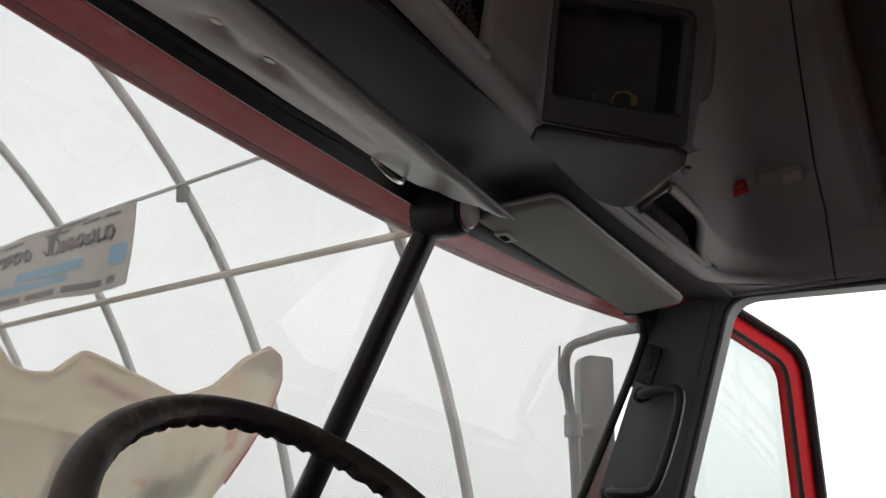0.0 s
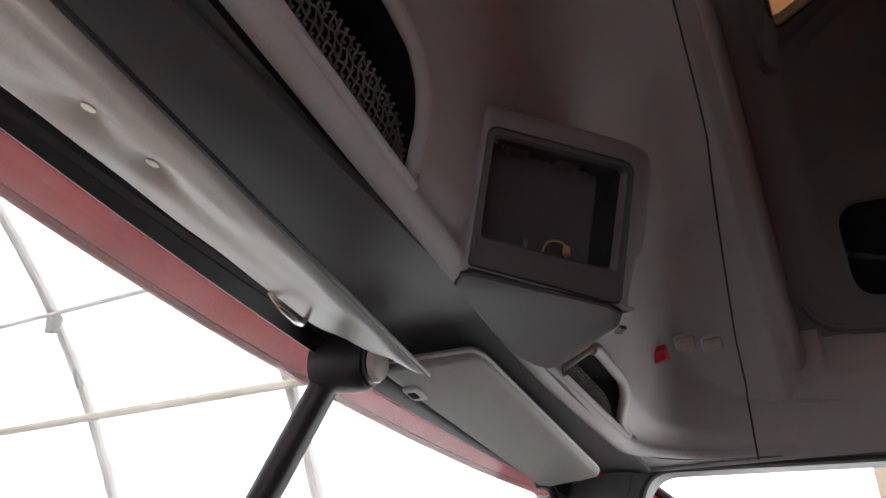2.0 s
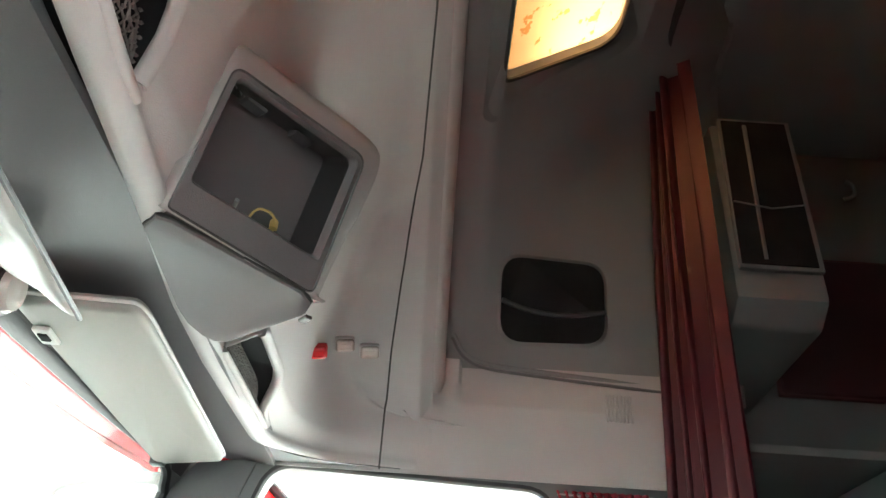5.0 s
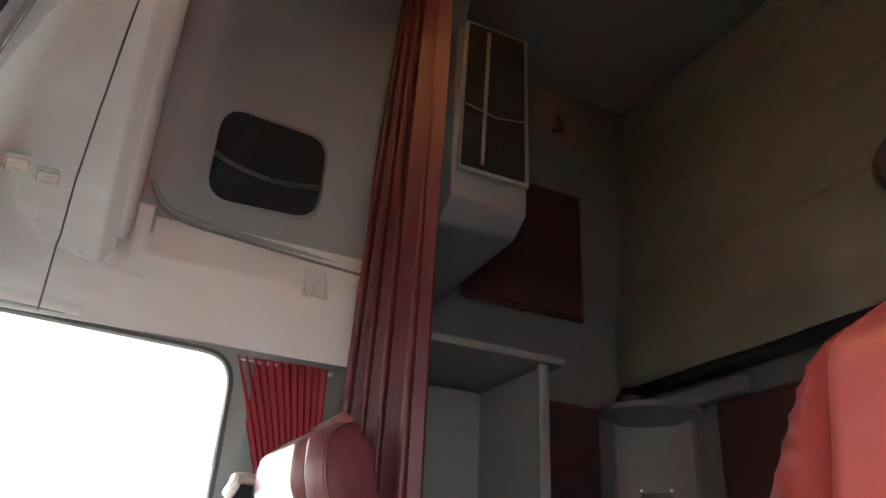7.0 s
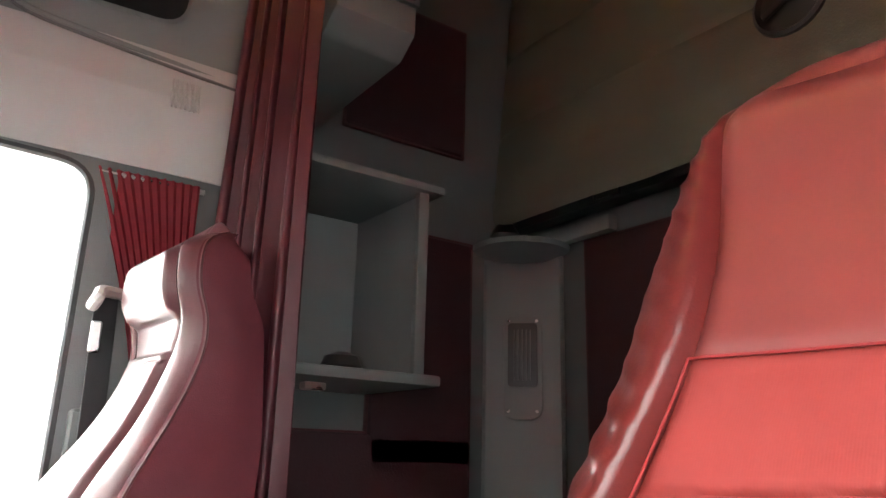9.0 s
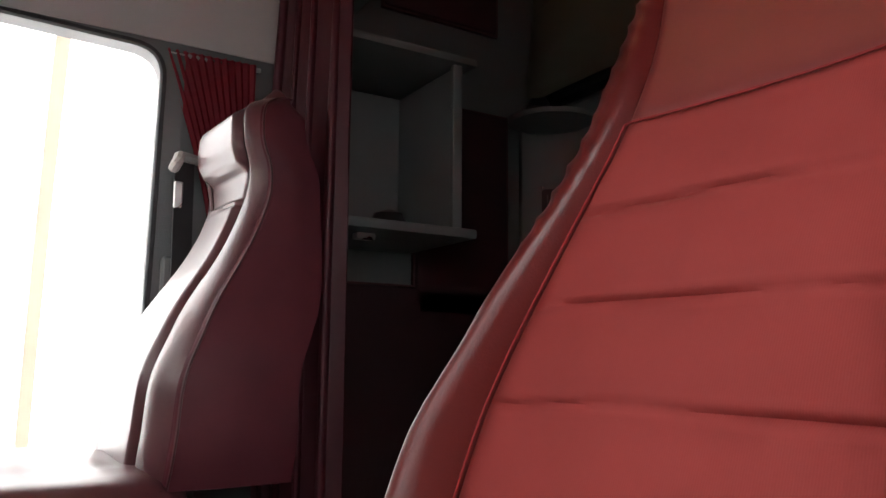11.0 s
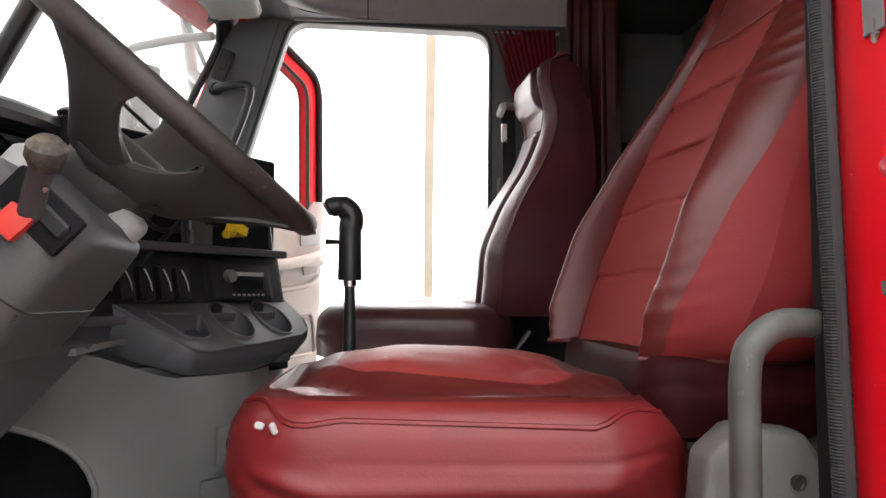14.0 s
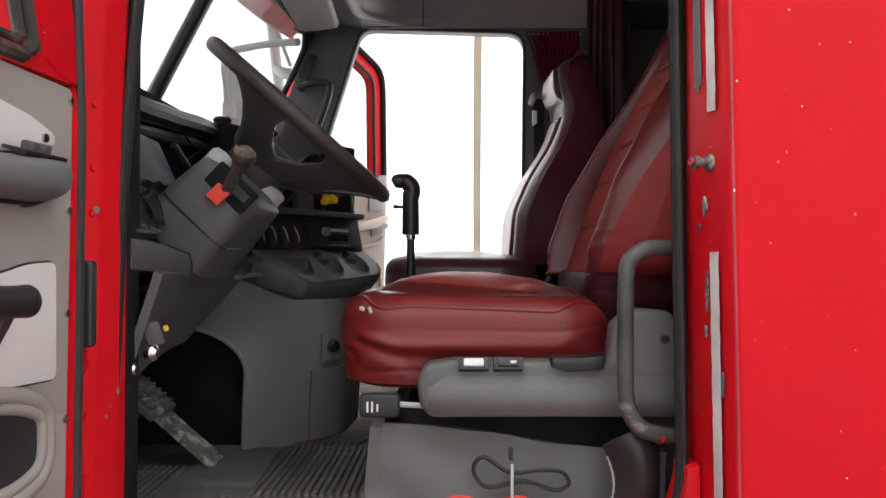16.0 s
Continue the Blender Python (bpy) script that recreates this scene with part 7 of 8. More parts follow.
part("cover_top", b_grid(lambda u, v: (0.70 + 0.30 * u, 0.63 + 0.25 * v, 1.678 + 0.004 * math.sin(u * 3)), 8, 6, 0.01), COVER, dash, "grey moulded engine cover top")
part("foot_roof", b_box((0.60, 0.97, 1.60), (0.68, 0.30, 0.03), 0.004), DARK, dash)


def knee(u, v):
    x = 0.28 + 0.47 * u - 0.10 * u * v
    z = 1.690 - (0.15 + 0.13 * (1 - u) ** 1.4) * v
    y = 0.655 + 0.09 * v + 0.03 * math.sin(u * 3.1) - 0.02 * (1 - v) * u
    return (x, y, z)


part("knee_panel", b_grid(knee, 24, 10, 0.015), COLUMN, dash, "grey knee panel")
kd = part("switch_bay", b_box((0.33, 0.674, 1.580), (0.042, 0.014, 0.042), 0.004, 2, pose(0, 0, 0, -20, 0, 0)), CONSOLE, dash)
part("sticker", b_box((0.335, 0.655, 1.59), (0.016, 0.004, 0.010), 0.001, 1, pose(0, 0, 0, -20, 0, 0)), YELLOW, kd, "small yellow and blue sticker")
part("key_barrel", b_lathe([(0.014, 0), (0.014, 0.012), (0.006, 0.02), (0.0, 0.02)], axis((0.31, 0.675, 1.55), (-0.4, -1, 0)), 14), CHROME, dash, "metal pull knob")
part("key_barrel", b_lathe([(0.012, 0), (0.012, 0.012), (0.006, 0.02), (0.0, 0.02)], axis((0.285, 0.70, 1.525), (-0.4, -1, 0)), 14), CHROME, dash, "metal pull knob")
part("key_barrel", b_lathe([(0.011, 0), (0.011, 0.012), (0.0, 0.014)], axis((0.285, 0.705, 1.495), (-0.4, -1, 0)), 14), CHROME, dash, "metal pull knob")

# pedal
ped = thing("accelerator_pedal", (0.745, 0.70, FLOOR), "dusty ribbed accelerator pedal on the floor", "pedal")
pa, pb = Vector((0.745, 0.690, FLOOR + 0.008)), Vector((0.745, 0.89, 1.42))
pd = (pb - pa).normalized()
pn = Vector((0, -pd.z, pd.y))
pm = Matrix((Vector((1, 0, 0)), pd, -pn)).transposed().to_4x4()
part("treadle", b_box(pa.lerp(pb, 0.36), (0.078, (pb - pa).length * 0.72, 0.014), 0.004, 2, pm), DUSTY, ped)
for k in range(6):
    part("groove", b_box(pa.lerp(pb, 0.36) + Vector((-0.030 + 0.012 * k, 0, 0)) + pn * 0.008, (0.004, (pb - pa).length * 0.70, 0.004), 0.001, 1, pm), DUSTY, ped)
part("pad", b_box(pa.lerp(pb, 0.84) + pn * 0.012 + Vector((-0.015, 0, 0)), (0.135, 0.115, 0.020), 0.007, 2, pm), DUSTY, ped, "worn ribbed pedal pad")
for k in range(5):
    part("pad_rib", b_box(pa.lerp(pb, 0.70 + 0.068 * k) + pn * 0.023 + Vector((-0.015, 0, 0)), (0.128, 0.009, 0.009), 0.002, 1, pm), DUSTY, ped)
part("arm", b_box(pa.lerp(pb, 0.9) - pn * 0.04, (0.03, 0.06, 0.06), 0.004, 1, pm), BLACK, ped)
mat_ = thing("rubber_mat", (0.75, 0.5, FLOOR), "dusty ribbed rubber floor mat", "floor mat")
part("heel_pad", b_box((0.735, 0.650, FLOOR + 0.005), (0.31, 0.165, 0.012), 0.004, 2, pose(0, 0, 0, 0, 0, 3)), FLOORMAT, mat_, "flat raised heel pad")
rib_me = None
for x, y, length, turn in [(0.72, 0.555 - 0.0158 * k, 0.40, 0) for k in range(15)] + [(0.60, 0.755 + 0.0158 * k, 0.26, 3) for k in range(6)] + [(1.02, 0.52 - 0.0165 * k, 0.16, -24) for k in range(10)] + [(0.465, 0.62 - 0.0158 * k, 0.11, 0) for k in range(5)]:
    if rib_me is None:
        first = part("rib", b_box((0, 0, 0), (1, 0.0085, 0.010), 0.002, 1), FLOORMAT, mat_)
        rib_me = first.data
        rib = first
    else:
        rib = new("rib", rib_me)
        rib.parent = mat_
        rib.matrix_parent_inverse = Matrix.Translation(-mat_.location)
    rib.matrix_basis = pose(x, y, FLOOR + 0.003, 0, 0, turn) @ Matrix.Diagonal((length, 1, 1, 1))

# doorway grab handle and small things by the seat
gh = thing("doorway_grab_handle", (0.22, -0.16, 1.42), "worn grey bent grab handle on the rear door post", "grab handle")
part("bar", b_tube(curve([(0.262, -0.205, 1.728), (0.245, -0.165, 1.728), (0.24, -0.140, 1.715), (0.238, -0.127, 1.69), (0.236, -0.124, 1.60), (0.234, -0.124, 1.50), (0.234, -0.130, 1.465), (0.236, -0.150, 1.438), (0.25, -0.19, 1.425), (0.262, -0.205, 1.423)], 6), 0.0135, 14), HANDLE, gh)
part("rim_end", b_lathe([(0.0142, 0), (0.0142, 0.005), (0.0, 0.005)], axis((0.2475, -0.182, 1.426), (-0.35, 0.9, 0.1)), 14), JAMB, gh, "red painted end")
loop = thing("cable_loop", (0.33, 0.06, 1.33), "black cable bundled with a pale cable tie", "cable")
part("cable", b_tube(curve([(0.322, 0.055, 1.345), (0.318, 0.10, 1.372), (0.320, 0.118, 1.350), (0.322, 0.095, 1.320), (0.322, 0.03, 1.330), (0.322, -0.02, 1.315), (0.322, -0.045, 1.325), (0.322, -0.035, 1.345), (0.320, 0.0, 1.350)], 6, True), 0.0035, 8, True), BLACK, loop)
part("tie", b_box((0.316, 0.052, 1.318), (0.003, 0.005, 0.085), 0.001), LIGHTGREY, loop, "pale cable tie")
part("plug", b_box((0.318, 0.054, 1.378), (0.008, 0.008, 0.022), 0.002), BLACK, loop)
rag = thing("red_rag", (0.30, 0.09, FLOOR + 0.02), "bright red cloth strap on the sill", "rag")
part("cloth", b_grid(lambda u, v: (0.30 + 0.03 * v, 0.165 - 0.14 * u, 1.268 + 0.03 * v + 0.006 * math.sin(u * 9)), 14, 4, 0.006), SWITCH_RED, rag)
bag = thing("plastic_scrap", (0.29, -0.13, 1.30), "torn dark plastic sheet by the seat foot", "plastic sheet")
scrap_ = lambda u, v: (0.285 - 0.030 * math.sin(v * 2.4) * math.sin(u * 3.0) + 0.008 * noise.noise((u * 2, v * 2, 0)), -0.095 - 0.095 * u - 0.02 * math.sin(v * 3.1) * (1 - u), 1.275 + 0.155 * v * (0.62 + 0.38 * math.sin(0.5 + u * 1.6)))
part("sheet", b_grid(scrap_, 24, 24, 0.002), BLACK, bag, "", 70)
part("torn_edge", b_tube([scrap_(0.0, 0.25 + 0.6 * k / 12) for k in range(13)], [0.001 + 0.0016 * abs(math.sin(k * 1.7)) for k in range(13)], 6), PALEGREY, bag, "pale torn edge")

# ---- driver's doorway details ----
st = thing("door_striker", (0.165, -0.242, 1.855), "worn steel door striker pin", "striker")
part("washer", b_lathe([(0.013, 0), (0.013, 0.003), (0.012, 0.006), (0.0, 0.008)], axis((0.158, -0.2365, 1.855), (-0.25, 1, 0)), 16), DUSTY, st)
part("pin", b_lathe([(0.009, 0), (0.006, 0.008), (0.006, 0.020), (0.010, 0.022), (0.010, 0.030), (0.0, 0.031)], axis((0.158, -0.2365, 1.855), (-0.25, 1, 0)), 14), DUSTY, st)
part("cap", b_lathe([(0.007, 0.0), (0.007, 0.004), (0.004, 0.005), (0.0, 0.003)], axis((0.1505, -0.2060, 1.855), (-0.25, 1, 0)), 14), DUSTRED, st)
for z0_, z1_ in ((1.93, 2.15), (1.52, 1.72), (1.36, 1.52)):
    tp = thing("tape_strip", (0.14, -0.236, z0_), "torn pale tape strip on the red post", "tape", "tape strips")
    part("strip", b_grid(lambda u, v: (0.150 - 0.021 * u + lean(z0_ + (z1_ - z0_) * v) + 0.001 * math.sin(v * 30), -0.2345 - 0.0042 * u + 0.004, z0_ + (z1_ - z0_) * v), 3, 20, 0.0015), TAPE, tp)
rsc = random.Random(21)
for x, z, w, h in ((0.182, 1.792, 0.010, 0.016), (0.178, 1.660, 0.006, 0.028), (0.205, 1.76, 0.004, 0.006), (0.186, 1.60, 0.005, 0.010), (0.200, 1.985, 0.006, 0.012), (0.126, 1.53, 0.004, 0.02)):
    sc = thing("paint_scuff", (x, -0.236, z), "grey scuff where the red paint is worn off", "paint scuff", "post scuffs")
    ring_ = [(x + w * (0.6 + 0.6 * rsc.random()) * math.cos(a * 0.5236) + lean(z), -0.2368 + 0.055 * (x - 0.15), z + h * (0.6 + 0.6 * rsc.random()) * math.sin(a * 0.5236)) for a in range(12)]
    part("mark", b_prism(ring_, (0, 0.0028, 0)), DUSTY, sc, "", 0)
lab = thing("label_plate", (0.20, -0.214, 2.0), "narrow dark grey label on the red post", "label")
part("plate", b_box((0.207, -0.2325, 2.06), (0.026, 0.003, 0.16), 0.001, 1, pose(0, 0, 0, 0, 2, 4)), PILLAR, lab)
for z in (1.95, 1.85, 1.78, 1.66, 1.55, 1.47, 1.38):
    rv = thing("rivet", (0.165, 0.705, z), "small red painted rivet in the post", "rivet", "post rivets")
    part("head", b_lathe([(0.006, 0), (0.005, 0.003), (0.0, 0.004)], axis((0.172 + lean(z), 0.708, z), (-0.5, -1, 0)), 8), JAMB, rv)

# driver's door, swung wide open
dd = thing("driver_door", (0.02, 0.72, 1.2), "open red truck door with taupe and pale grey inner panel", "door")
HNG = Vector((0.073, 0.688, 0))
dv = Vector((-1, 0.10, 0)).normalized()
dn = Vector((-dv.y, dv.x, 0))
if dn.y > 0:
    dn = -dn


def dpt(s, out, z):
    return HNG + dv * s + dn * out + Vector((lean(z) * 0.5, 0, z))


def dpoly(pts, out, depth, bev=0.004):
    return b_prism([dpt(s, out, z) for s, z in pts], dn * depth, bev)


part("skin", dpoly([(0, 1.15), (0.86, 1.15), (0.86, 1.98), (0.0, 1.98)], -0.06, 0.05, 0.006), RED, dd, "red outer door skin")
part("hinge_edge", dpoly([(-0.004, 1.15), (0.012, 1.15), (0.012, 2.20), (-0.004, 2.20)], -0.06, 0.07, 0.004), RED, dd)
part("edge_seal", b_tube([dpt(-0.003, 0.010, 1.16), dpt(-0.002, 0.010, 1.5), dpt(0.001, 0.010, 1.9), dpt(0.014, 0.010, 2.06), dpt(0.03, 0.010, 2.2)], 0.0075, 8), RUBBER_PLAIN, dd, "black rubber edge seal")
part("inner_panel", dpoly(rounded([(0.012, 1.15), (0.84, 1.15), (0.84, 1.975), (0.16, 1.950), (0.012, 1.946)], [0.01, 0.01, 0.01, 0.05, 0.012], 4), -0.012, 0.016, 0.004), TAUPE, dd, "taupe plastic inner panel")
part("upper_insert", dpoly(rounded([(0.056, 1.862), (0.060, 1.876), (0.110, 1.892), (0.175, 1.902), (0.6, 1.915), (0.6, 1.832), (0.157, 1.838)], 0.006, 3), 0.004, 0.005, 0.002), DOORGREY, dd, "pale grey insert")


def pod_ring(k):
    """Cross-section of the armrest pod, rounded at its front end."""
    s = 0.055 + 0.55 * k ** 1.6
    e = math.sqrt(max(0.0, 1 - (1 - min(1.0, (s - 0.054) / 0.055)) ** 2))
    zt, zb = 1.8430 - 0.012 * min(1.0, max(0.0, s - 0.09) / 0.12), 1.7810 + 0.02 * (1 - e)
    zm, hz, hy = (zt + zb) / 2, (zt - zb) / 2 * (0.35 + 0.65 * e), 0.052 * (0.2 + 0.8 * e)
    return [dpt(s, 0.003 + hy * max(0.0, math.cos(a)) ** 0.7, zm + hz * math.copysign(abs(math.sin(a)) ** 0.75, math.sin(a))) for a in [-math.pi / 2 + math.pi * q / 14 for q in range(15)]]


arm_ = part("armrest", b_loft([pod_ring(k / 30) for k in range(31)]), PILLAR, dd, "dark grey armrest with switches", 60)
plate_ = b_prism([(p[0], p[1], 0) for p in rounded([(-0.045, -0.016), (0.045, -0.016), (0.045, 0.016), (-0.045, 0.016)], 0.006, 3)], (0, 0, 0.005), 0.002)
bmesh.ops.transform(plate_, matrix=Matrix.Translation(dpt(0.128, 0.030, 1.8375)) @ pose(0, 0, 0, 14, 0, -6), verts=plate_.verts)
part("switch_plate", plate_, BLACK, arm_, "black switch plate")
for k in range(2):
    part("switch", b_box(dpt(0.112 + 0.026 * k, 0.029, 1.847), (0.013, 0.018, 0.014), 0.004, 2, pose(0, 0, 0, 14, 0, -6)), CONSOLE, arm_)
part("under_groove", b_tube(curve([dpt(0.50, 0.005, 1.765), dpt(0.155, 0.006, 1.779), dpt(0.113, 0.006, 1.777), dpt(0.075, 0.006, 1.787), dpt(0.045, 0.006, 1.800)], 5), 0.004, 6), BLACK, dd, "dark groove under the armrest")
mid_ = rounded([(0.045, 1.549), (0.050, 1.705), (0.111, 1.702), (0.152, 1.691), (0.6, 1.64), (0.6, 1.565)], [0.012, 0.014, 0.03, 0.05, 0.01, 0.01], 4)
part("middle_insert", dpoly(mid_, 0.004, 0.005, 0.003), DOORGREY, dd, "pale grey insert")
part("insert_groove", b_tube([dpt(a, 0.005, b) for a, b in mid_], 0.0028, 5, True), BLACK, dd)
pk_ = rounded([(0.070, 1.440), (0.072, 1.505), (0.105, 1.519), (0.150, 1.529), (0.6, 1.54), (0.6, 1.40), (0.115, 1.425)], [0.03, 0.03, 0.03, 0.05, 0.01, 0.01, 0.03], 5)
# Flat plate; the black stands for the shade inside the pocket.
part("pocket", dpoly(pk_, 0.003, 0.003, 0.001), BLACK, dd, "flat black oval standing in for the shaded door pocket")
part("pocket_rim", b_join(b_tube([dpt(a, 0.006, b) for a, b in pk_], 0.008, 8, True), b_tube([dpt(0.13 + (a - 0.13) * (1.25 if a < 0.13 else 1.03), 0.002, 1.475 + (b - 1.475) * 1.32) for a, b in pk_], 0.013, 8, True)), TAUPE, dd, "swollen taupe rim round the pocket", 60)
part("pull_handle", b_tube(curve([dpt(0.50, 0.005, 1.645), dpt(0.42, 0.045, 1.655), dpt(0.30, 0.058, 1.660), dpt(0.185, 0.058, 1.659)], 5), 0.019, 14), BLACK, dd, "black pull handle")
part("handle_cap", b_lathe([(0.0195, 0.0), (0.0195, 0.006), (0.016, 0.010), (0.010, 0.010), (0.009, 0.006), (0.0, 0.006)], axis(dpt(0.185, 0.058, 1.659), -dv), 20), RUBBER_PLAIN, dd)
part("pull_arm", b_tube([dpt(0.212, 0.054, 1.645), dpt(0.224, 0.040, 1.605), dpt(0.25, 0.006, 1.55)], 0.012, 8), BLACK, dd)
for z in (1.929, 1.776, 1.634, 1.490, 1.36):
    part("screw", b_lathe([(0.0062, 0), (0.0055, 0.003), (0.0, 0.0045)], axis(dpt(0.0165, 0.004, z), dn), 10), CHROME, dd)
part("screw", b_lathe([(0.007, 0), (0.006, 0.004), (0.0, 0.005)], axis(dpt(0.0795, 0.008, 1.867), dn), 10), CHROME, dd)
part("window_frame", b_join(dpoly([(0.02, 1.95), (0.86, 1.955), (0.86, 2.00), (0.10, 1.985)], -0.05, 0.06), dpoly([(-0.002, 1.952), (0.085, 1.957), (0.235, 2.60), (0.16, 2.62)], -0.05, 0.06), dpoly([(0.16, 2.58), (0.86, 2.58), (0.86, 2.64), (0.18, 2.64)], -0.05, 0.06)), RED, dd, "red window frame")
part("window_gasket", b_join(b_tube(curve([dpt(0.5, 0.010, 1.965), dpt(0.165, 0.010, 1.963), dpt(0.128, 0.010, 1.966), dpt(0.112, 0.010, 1.985), dpt(0.122, 0.010, 2.02), dpt(0.26, 0.010, 2.5)], 5), 0.010, 8), b_tube(curve([dpt(0.5, 0.006, 1.985), dpt(0.165, 0.006, 1.981), dpt(0.138, 0.006, 1.984), dpt(0.130, 0.006, 1.998), dpt(0.142, 0.006, 2.03), dpt(0.28, 0.006, 2.5)], 5), 0.008, 8)), RIM, dd, "cracked brown window gasket")
part("door_check", b_box(dpt(-0.030, 0.004, 1.645), (0.022, 0.024, 0.125), 0.008, 3), RUBBER_PLAIN, dd, "black rubber door check cover")
for z in (1.62, 1.36):
    part("hinge", b_box(dpt(-0.03, -0.02, z), (0.05, 0.03, 0.16), 0.008, 2), RED, dd)

# passenger's door, half open
pdr = thing("passenger_door", (2.35, 0.7, 1.2), "open red truck door with beige inner panel", "door")
PH = Vector((2.10, 0.93, 0))
pe = Vector((2.66, 0.505, 0))
pdv = (pe - PH).normalized()
PL = (pe - PH).length
pdn = Vector((pdv.y, -pdv.x, 0))
if pdn.x > 0:
    pdn = -pdn


def ppt(s, out, z):
    return PH + pdv * s * PL + pdn * out + Vector((0, 0, z))


def ppoly(pts, out, depth, bev=0.004):
    return b_prism([ppt(s, out, z) for s, z in pts], pdn * depth, bev)


part("panel", ppoly([(0.0, 1.42), (0.93, 1.47), (1.0, 1.52), (1.03, 2.13), (0.95, 2.125), (0.925, 2.09), (0.88, 2.07), (0.0, 2.03)], 0.0, 0.03, 0.006), BEIGE, pdr, "beige plastic inner panel")
part("skin", ppoly([(-0.02, 1.15), (1.04, 1.15), (1.04, 2.06), (-0.02, 2.0)], -0.05, 0.045, 0.006), RED, pdr)
fo = rounded([(0.0, 2.0), (1.035, 2.05), (1.02, 2.63), (0.62, 2.76), (0.40, 2.74)], [0.03, 0.03, 0.09, 0.05, 0.03], 5)
fi = rounded([(0.10, 2.03), (0.935, 2.065), (0.92, 2.585), (0.61, 2.69), (0.45, 2.675)], [0.03, 0.03, 0.06, 0.04, 0.03], 5)
bm = bmesh.new()
rr4 = [[bm.verts.new(ppt(*q[:1], o, q[1])) for q in lst] for lst, o in ((fo, -0.05), (fo, 0.0), (fi, 0.012), (fi, -0.04))]
for a, b in zip(rr4, rr4[1:] + rr4[:1]):
    for k in range(len(a)):
        bm.faces.new((a[k], a[(k + 1) % len(a)], b[(k + 1) % len(a)], b[k]))
part("window_frame", bm, RED, pdr, "red window frame")
part("edge_seal", b_tube([ppt(s, 0.004, z) for s, z in fo[6:24]], 0.016, 8), RUBBER, pdr, "black rubber edge seal")
part("window_gasket", b_tube([ppt(s, 0.008, z) for s, z in fi], 0.008, 6, True), RUBBER_PLAIN, pdr, "black glass gasket")
gl = part("pane", b_prism([ppt(s, -0.03, z) for s, z in fi], pdn * 0.004), DOORGLASS, pdr)
gl.visible_shadow = False
part("divider_bar", b_tube([ppt(0.30, 0.0, 2.62), ppt(0.36, 0.0, 2.05)], 0.010, 8), BLACK, pdr, "black quarter-light bar")
part("latch", b_tube(curve([ppt(0.36, 0.01, 2.14), ppt(0.38, 0.03, 2.18), ppt(0.42, 0.035, 2.14), ppt(0.38, 0.03, 2.10), ppt(0.30, 0.02, 2.10)], 4), 0.006, 6), BLACK, pdr)
part("kick_panel", ppoly([(0.0, 1.2), (0.97, 1.2), (0.98, 1.47), (0.0, 1.42)], -0.004, 0.02, 0.004), BLACK, pdr, "dark lower door panel")


def arm_ring(k):
    s, z, o = lerp3([(0.30, 1.905, 0.035), (0.36, 1.870, 0.075), (0.48, 1.858, 0.095), (0.62, 1.865, 0.100), (0.78, 1.885, 0.090), (0.92, 1.905, 0.062), (1.01, 1.918, 0.030)], k)
    return [ppt(s, o + 0.028 * math.cos(a) * (1.25 if math.cos(a) < 0 else 0.8), z + 0.021 * math.sin(a)) for a in [2 * math.pi * q / 12 for q in range(12)]]


def lerp3(rows, k):
    x = k * (len(rows) - 1)
    i = min(len(rows) - 2, int(x))
    f = x - i
    f = f * f * (3 - 2 * f) * 0.5 + f * 0.5
    return [p + (q - p) * f for p, q in zip(rows[i], rows[i + 1])]


part("armrest", b_loft([arm_ring(k / 30) for k in range(31)]), BEIGE, pdr, "curved beige pull armrest")
part("arm_shelf", ppoly(rounded([(0.36, 1.868), (0.96, 1.895), (0.95, 1.870), (0.38, 1.845)], 0.008, 3), 0.03, 0.055, 0.004), BEIGE, pdr)
# Hollows are flat darker plates: their shade is in the colour, not the shape.
part("hollow", ppoly(rounded([(0.56, 1.852), (0.72, 1.86), (0.69, 1.800), (0.60, 1.775)], 0.012, 3), 0.03, 0.005, 0.001), TAUPE, pdr, "flat taupe plate painted as the shade behind the armrest")
part("hollow", ppoly(rounded([(0.86, 1.88), (0.99, 1.89), (0.97, 1.845), (0.87, 1.83)], 0.010, 3), 0.03, 0.005, 0.001), TAUPE, pdr, "flat taupe plate painted as the shade behind the armrest")
part("pocket_lip", b_tube(curve([ppt(0.58, 0.035, 1.772), ppt(0.68, 0.05, 1.772), ppt(0.80, 0.052, 1.785), ppt(0.92, 0.045, 1.80), ppt(0.985, 0.033, 1.83)], 5), 0.009, 8), BEIGE, pdr)
part("pull_plate", ppoly(rounded([(0.84, 2.035), (0.99, 2.045), (0.99, 1.955), (0.84, 1.945)], 0.015, 4), 0.03, 0.008, 0.003), PALEGREY, pdr, "grey inner handle plate")
part("inner_handle", ppoly(rounded([(0.52, 1.925), (0.66, 1.945), (0.66, 1.905), (0.52, 1.885)], 0.012, 4), 0.03, 0.014, 0.004), PALEGREY, pdr, "grey inner door handle")
lo_ = rounded([(0.30, 1.66), (0.94, 1.685), (0.97, 1.53), (0.30, 1.50)], 0.03, 4)
# Pocket depth is suggested by a darker flat plate.
part("map_pocket", ppoly([(0.30 + (q[0] - 0.30) * 0.97, 1.59 + (q[1] - 1.59) * 0.88) for q in lo_], 0.03, 0.004, 0.001), TAUPE, pdr, "flat taupe plate painted as the shaded map pocket")
part("pocket_rim", b_tube([ppt(q[0], 0.034, q[1]) for q in lo_], 0.007, 6, True), BEIGE, pdr)

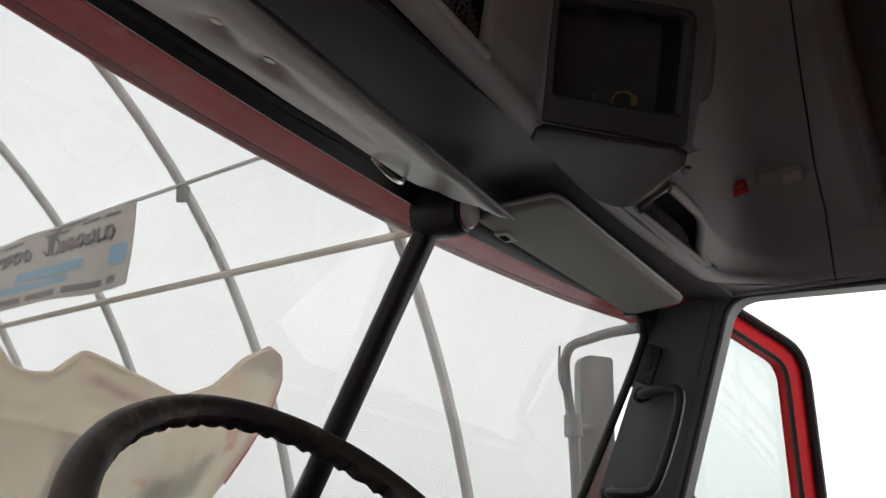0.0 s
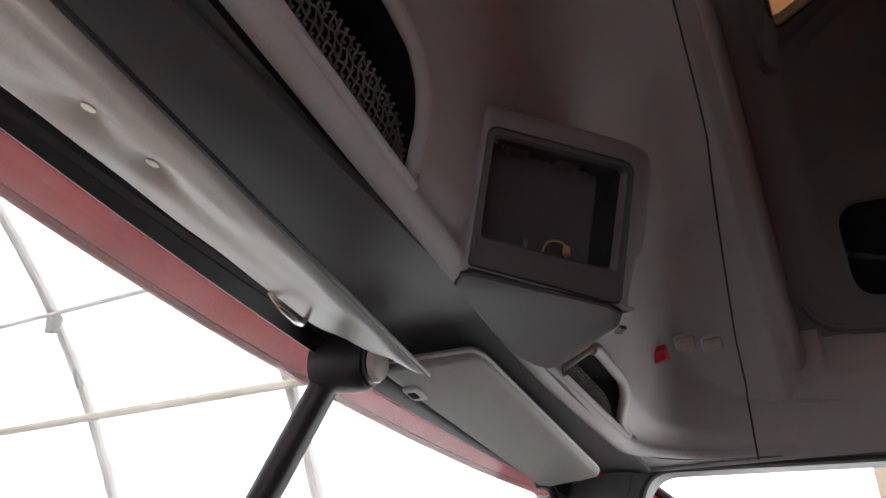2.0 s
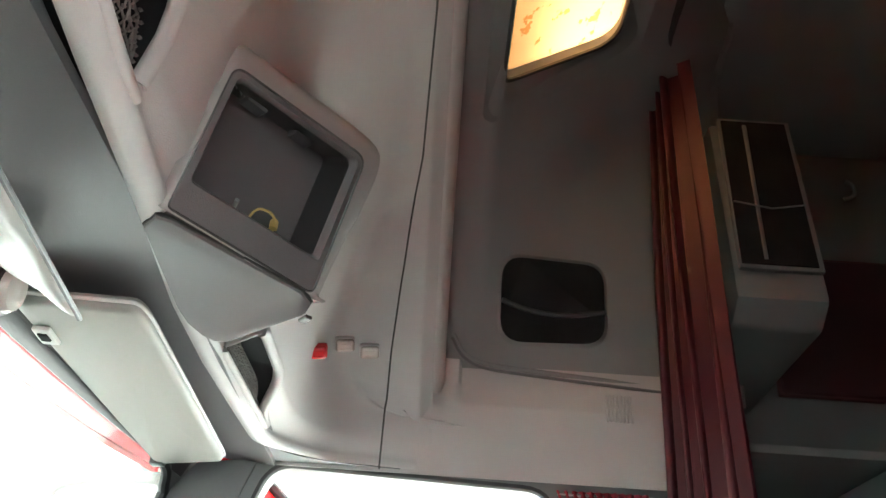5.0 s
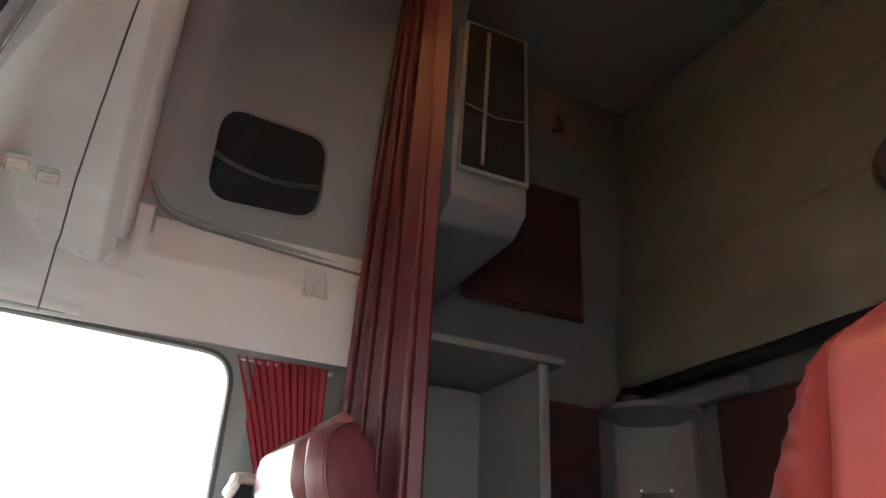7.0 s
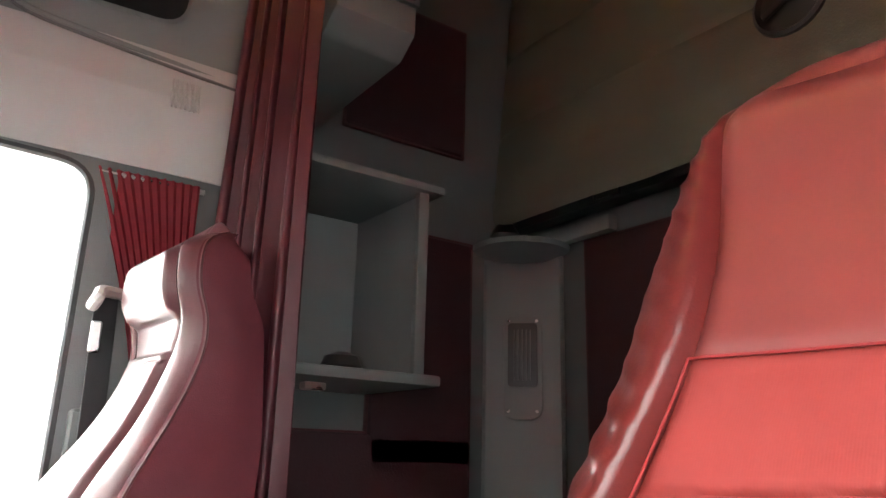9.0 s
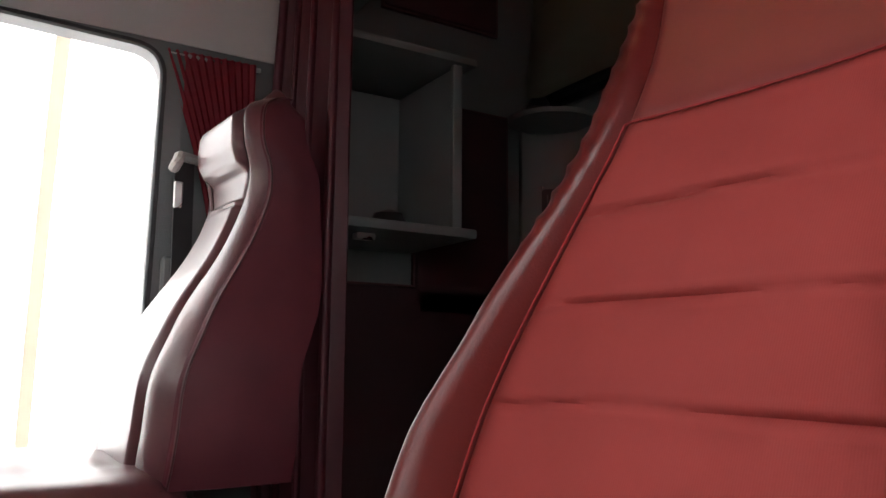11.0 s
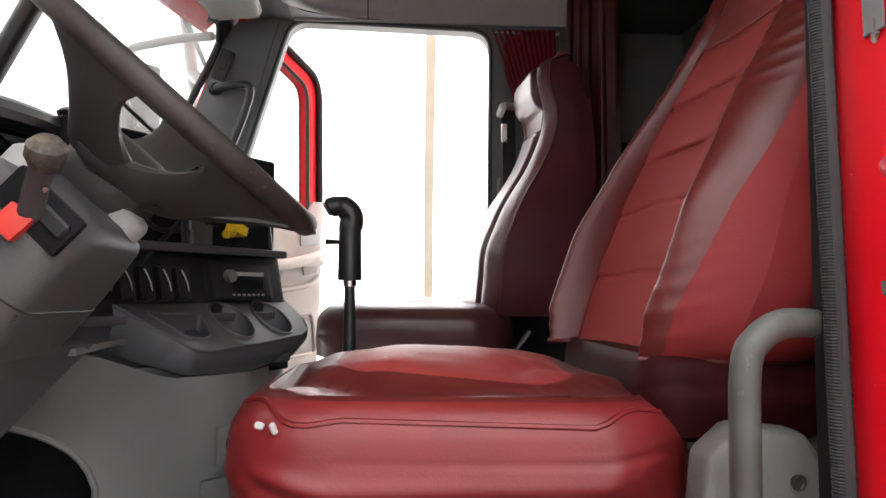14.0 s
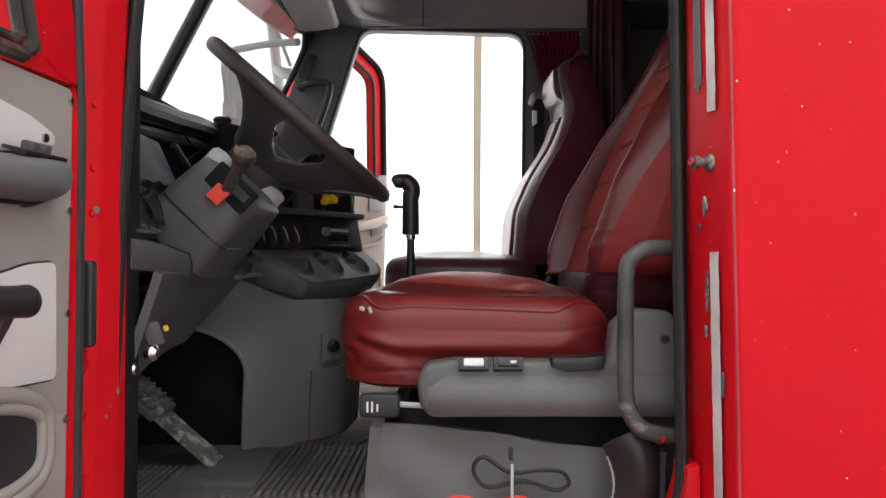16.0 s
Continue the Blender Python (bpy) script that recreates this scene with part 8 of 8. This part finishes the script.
# side mirror outside the passenger's door
mir = thing("side_mirror", (2.5, 1.15, 1.8), "tall grey truck side mirror on a bent tube bracket", "mirror")
part("bracket", b_tube(curve([(2.11, 0.790, 2.615), (2.22, 0.93, 2.640), (2.32, 1.06, 2.652), (2.355, 1.135, 2.645), (2.376, 1.168, 2.605), (2.386, 1.17, 2.53), (2.421, 1.17, 2.394), (2.448, 1.17, 2.16), (2.46, 1.17, 1.80), (2.42, 1.10, 1.72), (2.14, 0.86, 1.70)], 6), 0.0155, 10), GREY, mir)
mo = rounded([(-0.064, -0.245), (0.064, -0.245), (0.064, 0.245), (-0.064, 0.245)], [0.045, 0.02, 0.02, 0.05], 6)
# Glass is painted the housing's grey in place of a reflection.
for nm, dy, th, k, m_ in (("housing", 0.0, 0.05, 1.0, MIRRORGREY), ("mirror_glass", -0.006, 0.004, 0.93, MIRRORGREY)):
    mh = b_prism([(x * k, dy, z * (k + 0.03 if k < 1 else 1)) for x, z in mo], (0, th, 0), 0.006 if k == 1 else 0.001)
    bmesh.ops.transform(mh, matrix=pose(2.574, 1.15, 2.414, 0, 0, -38), verts=mh.verts)
    part(nm, mh, m_, mir)
part("clamp", b_tube([(2.424, 1.165, 2.36), (2.418, 1.165, 2.43)], 0.030, 10), GREY, mir)
part("mirror_arm", b_tube([(2.424, 1.17, 2.395), (2.56, 1.17, 2.41)], 0.012, 8), GREY, mir)
part("aerial", b_tube([(2.345, 1.17, 2.53), (2.338, 1.17, 2.58), (2.338, 1.17, 2.645)], [0.008, 0.007, 0.004], 6), GREY, mir)
part("aerial_lead", b_tube(curve([(2.342, 1.17, 2.56), (2.35, 1.17, 2.52), (2.385, 1.165, 2.48)], 5), 0.004, 6), BLACK, mir)
cm_ = thing("spot_mirror", (2.72, 0.95, 2.55), "pale round convex mirror outside the door", "mirror")
part("bowl", b_lathe([(0.0, 0.05), (0.06, 0.04), (0.10, 0.01), (0.105, 0.0), (0.0, 0.0)], axis((2.75, 0.95, 2.66), (0.1, 0.2, -1)), 24), PALE, cm_)
part("arm", b_tube([(2.2, 0.9, 2.70), (2.75, 0.96, 2.69)], 0.01, 8), GREY, cm_)

# tilted hood in front of the truck
hood = thing("tilted_hood", (CX, 2.4, 1.2), "open cream fibreglass truck hood seen from inside with red outer edge", "hood")
EDGE = [(0.0, 2.41), (0.06, 2.42), (0.14, 2.50), (0.20, 2.49), (0.34, 2.455), (0.49, 2.415), (0.60, 2.47), (0.72, 2.59), (0.83, 2.655), (0.90, 2.63), (0.905, 2.55), (0.86, 2.40), (0.80, 2.24), (0.72, 2.12)]


def hood_at(u, v, lift=0.0):
    """Inside of the raised hood: u across, v from its rear edge downwards; a flange, a step and a moulded arch."""
    s = (2 * u - 1) * 0.905
    d = abs(s)
    top = lerp_table(EDGE[:11], d)
    foot = 1.70 + 0.10 * d
    z = top + (foot - top) * v
    drop = top - z
    step = step_in(drop, 0.070 + 0.03 * math.sin(d * 9), 0.115 + 0.03 * math.sin(d * 9)) * (1 - step_in(d, 0.52, 0.62))
    lid = step_in(2.285 - 0.35 * d * d - z, 0.0, 0.045) * (1 - step_in(d, 0.20 + 0.25 * (2.30 - z), 0.27 + 0.25 * (2.30 - z)))
    wing = step_in(d, 0.50, 0.62)
    y = 2.20 + 0.05 * step - 0.055 * lid - 0.06 * wing * (1 - d) + 0.35 * v ** 2 + 0.012 * noise.noise((s * 4, z * 4, 2)) - lift
    return (CX + s * (1 - 0.30 * v ** 1.1 * step_in(d, 0.3, 0.9)), y, z)


part("shell", b_grid(hood_at, 120, 70, 0.012), FIBRE, hood, "", 60)
part("moulded_edge", b_tube([Vector(hood_at(k / 120, 0)) for k in range(121)], 0.012, 6), FIBRE, hood)
for sg in (-1, 1):
    part("fender_edge", b_tube([Vector(hood_at(0.5 + sg * a, b)) for a, b in ((0.455, 0.0), (0.48, 0.0), (0.5, 0.0), (0.5, 0.1), (0.5, 0.2), (0.5, 0.35), (0.5, 0.5))], 0.011, 6), RED, hood, "red painted edge")
    part("patch", b_grid(lambda u, v: hood_at(0.5 + sg * (0.40 + 0.095 * u), 0.01 + (0.06 + 0.05 * u) * v, 0.004), 8, 6), FIBRE_GREY, hood, "grey repair patch")
    part("dark_pad", b_grid(lambda u, v: hood_at(0.5 + sg * (0.075 + (0.03 + 0.10 * v) * u), 0.30 + 0.30 * v, 0.006), 8, 8), FIBRE_GREY, hood, "grey insulation patch")
    part("dark_pad", b_grid(lambda u, v: hood_at(0.5 + sg * (0.27 + 0.16 * u), 0.40 + 0.25 * v, 0.006), 8, 8), FIBRE_GREY, hood, "grey insulation patch")
    part("red_stain", b_tube([Vector(hood_at(0.5 + sg * (0.09 + 0.16 * k / 10), 0.085 + 0.01 * math.sin(k * 2), 0.0)) for k in range(11)], [0.006 + 0.007 * math.sin(k * 1.1) ** 2 for k in range(11)], 5), FIBRE_STAIN, hood, "smeared red paint along the step")
    part("red_stain", b_grid(lambda u, v: hood_at(0.5 + sg * (0.36 + 0.03 * u + 0.02 * v), 0.06 + 0.07 * v, 0.004), 4, 4), FIBRE_STAIN, hood, "smeared red paint")
out_ = thing("orange_rail", (2.9, 0.3, 1.2), "orange painted rail outside the passenger door", "rail")
part("bar", b_box((2.95, 0.30, 1.20), (0.10, 1.5, 0.22), 0.02), ORANGE, out_)
for yy in (-0.3, 0.9):
    part("post", b_box((2.95, yy, 0.55), (0.08, 0.08, 1.10), 0.01), ORANGE, out_)
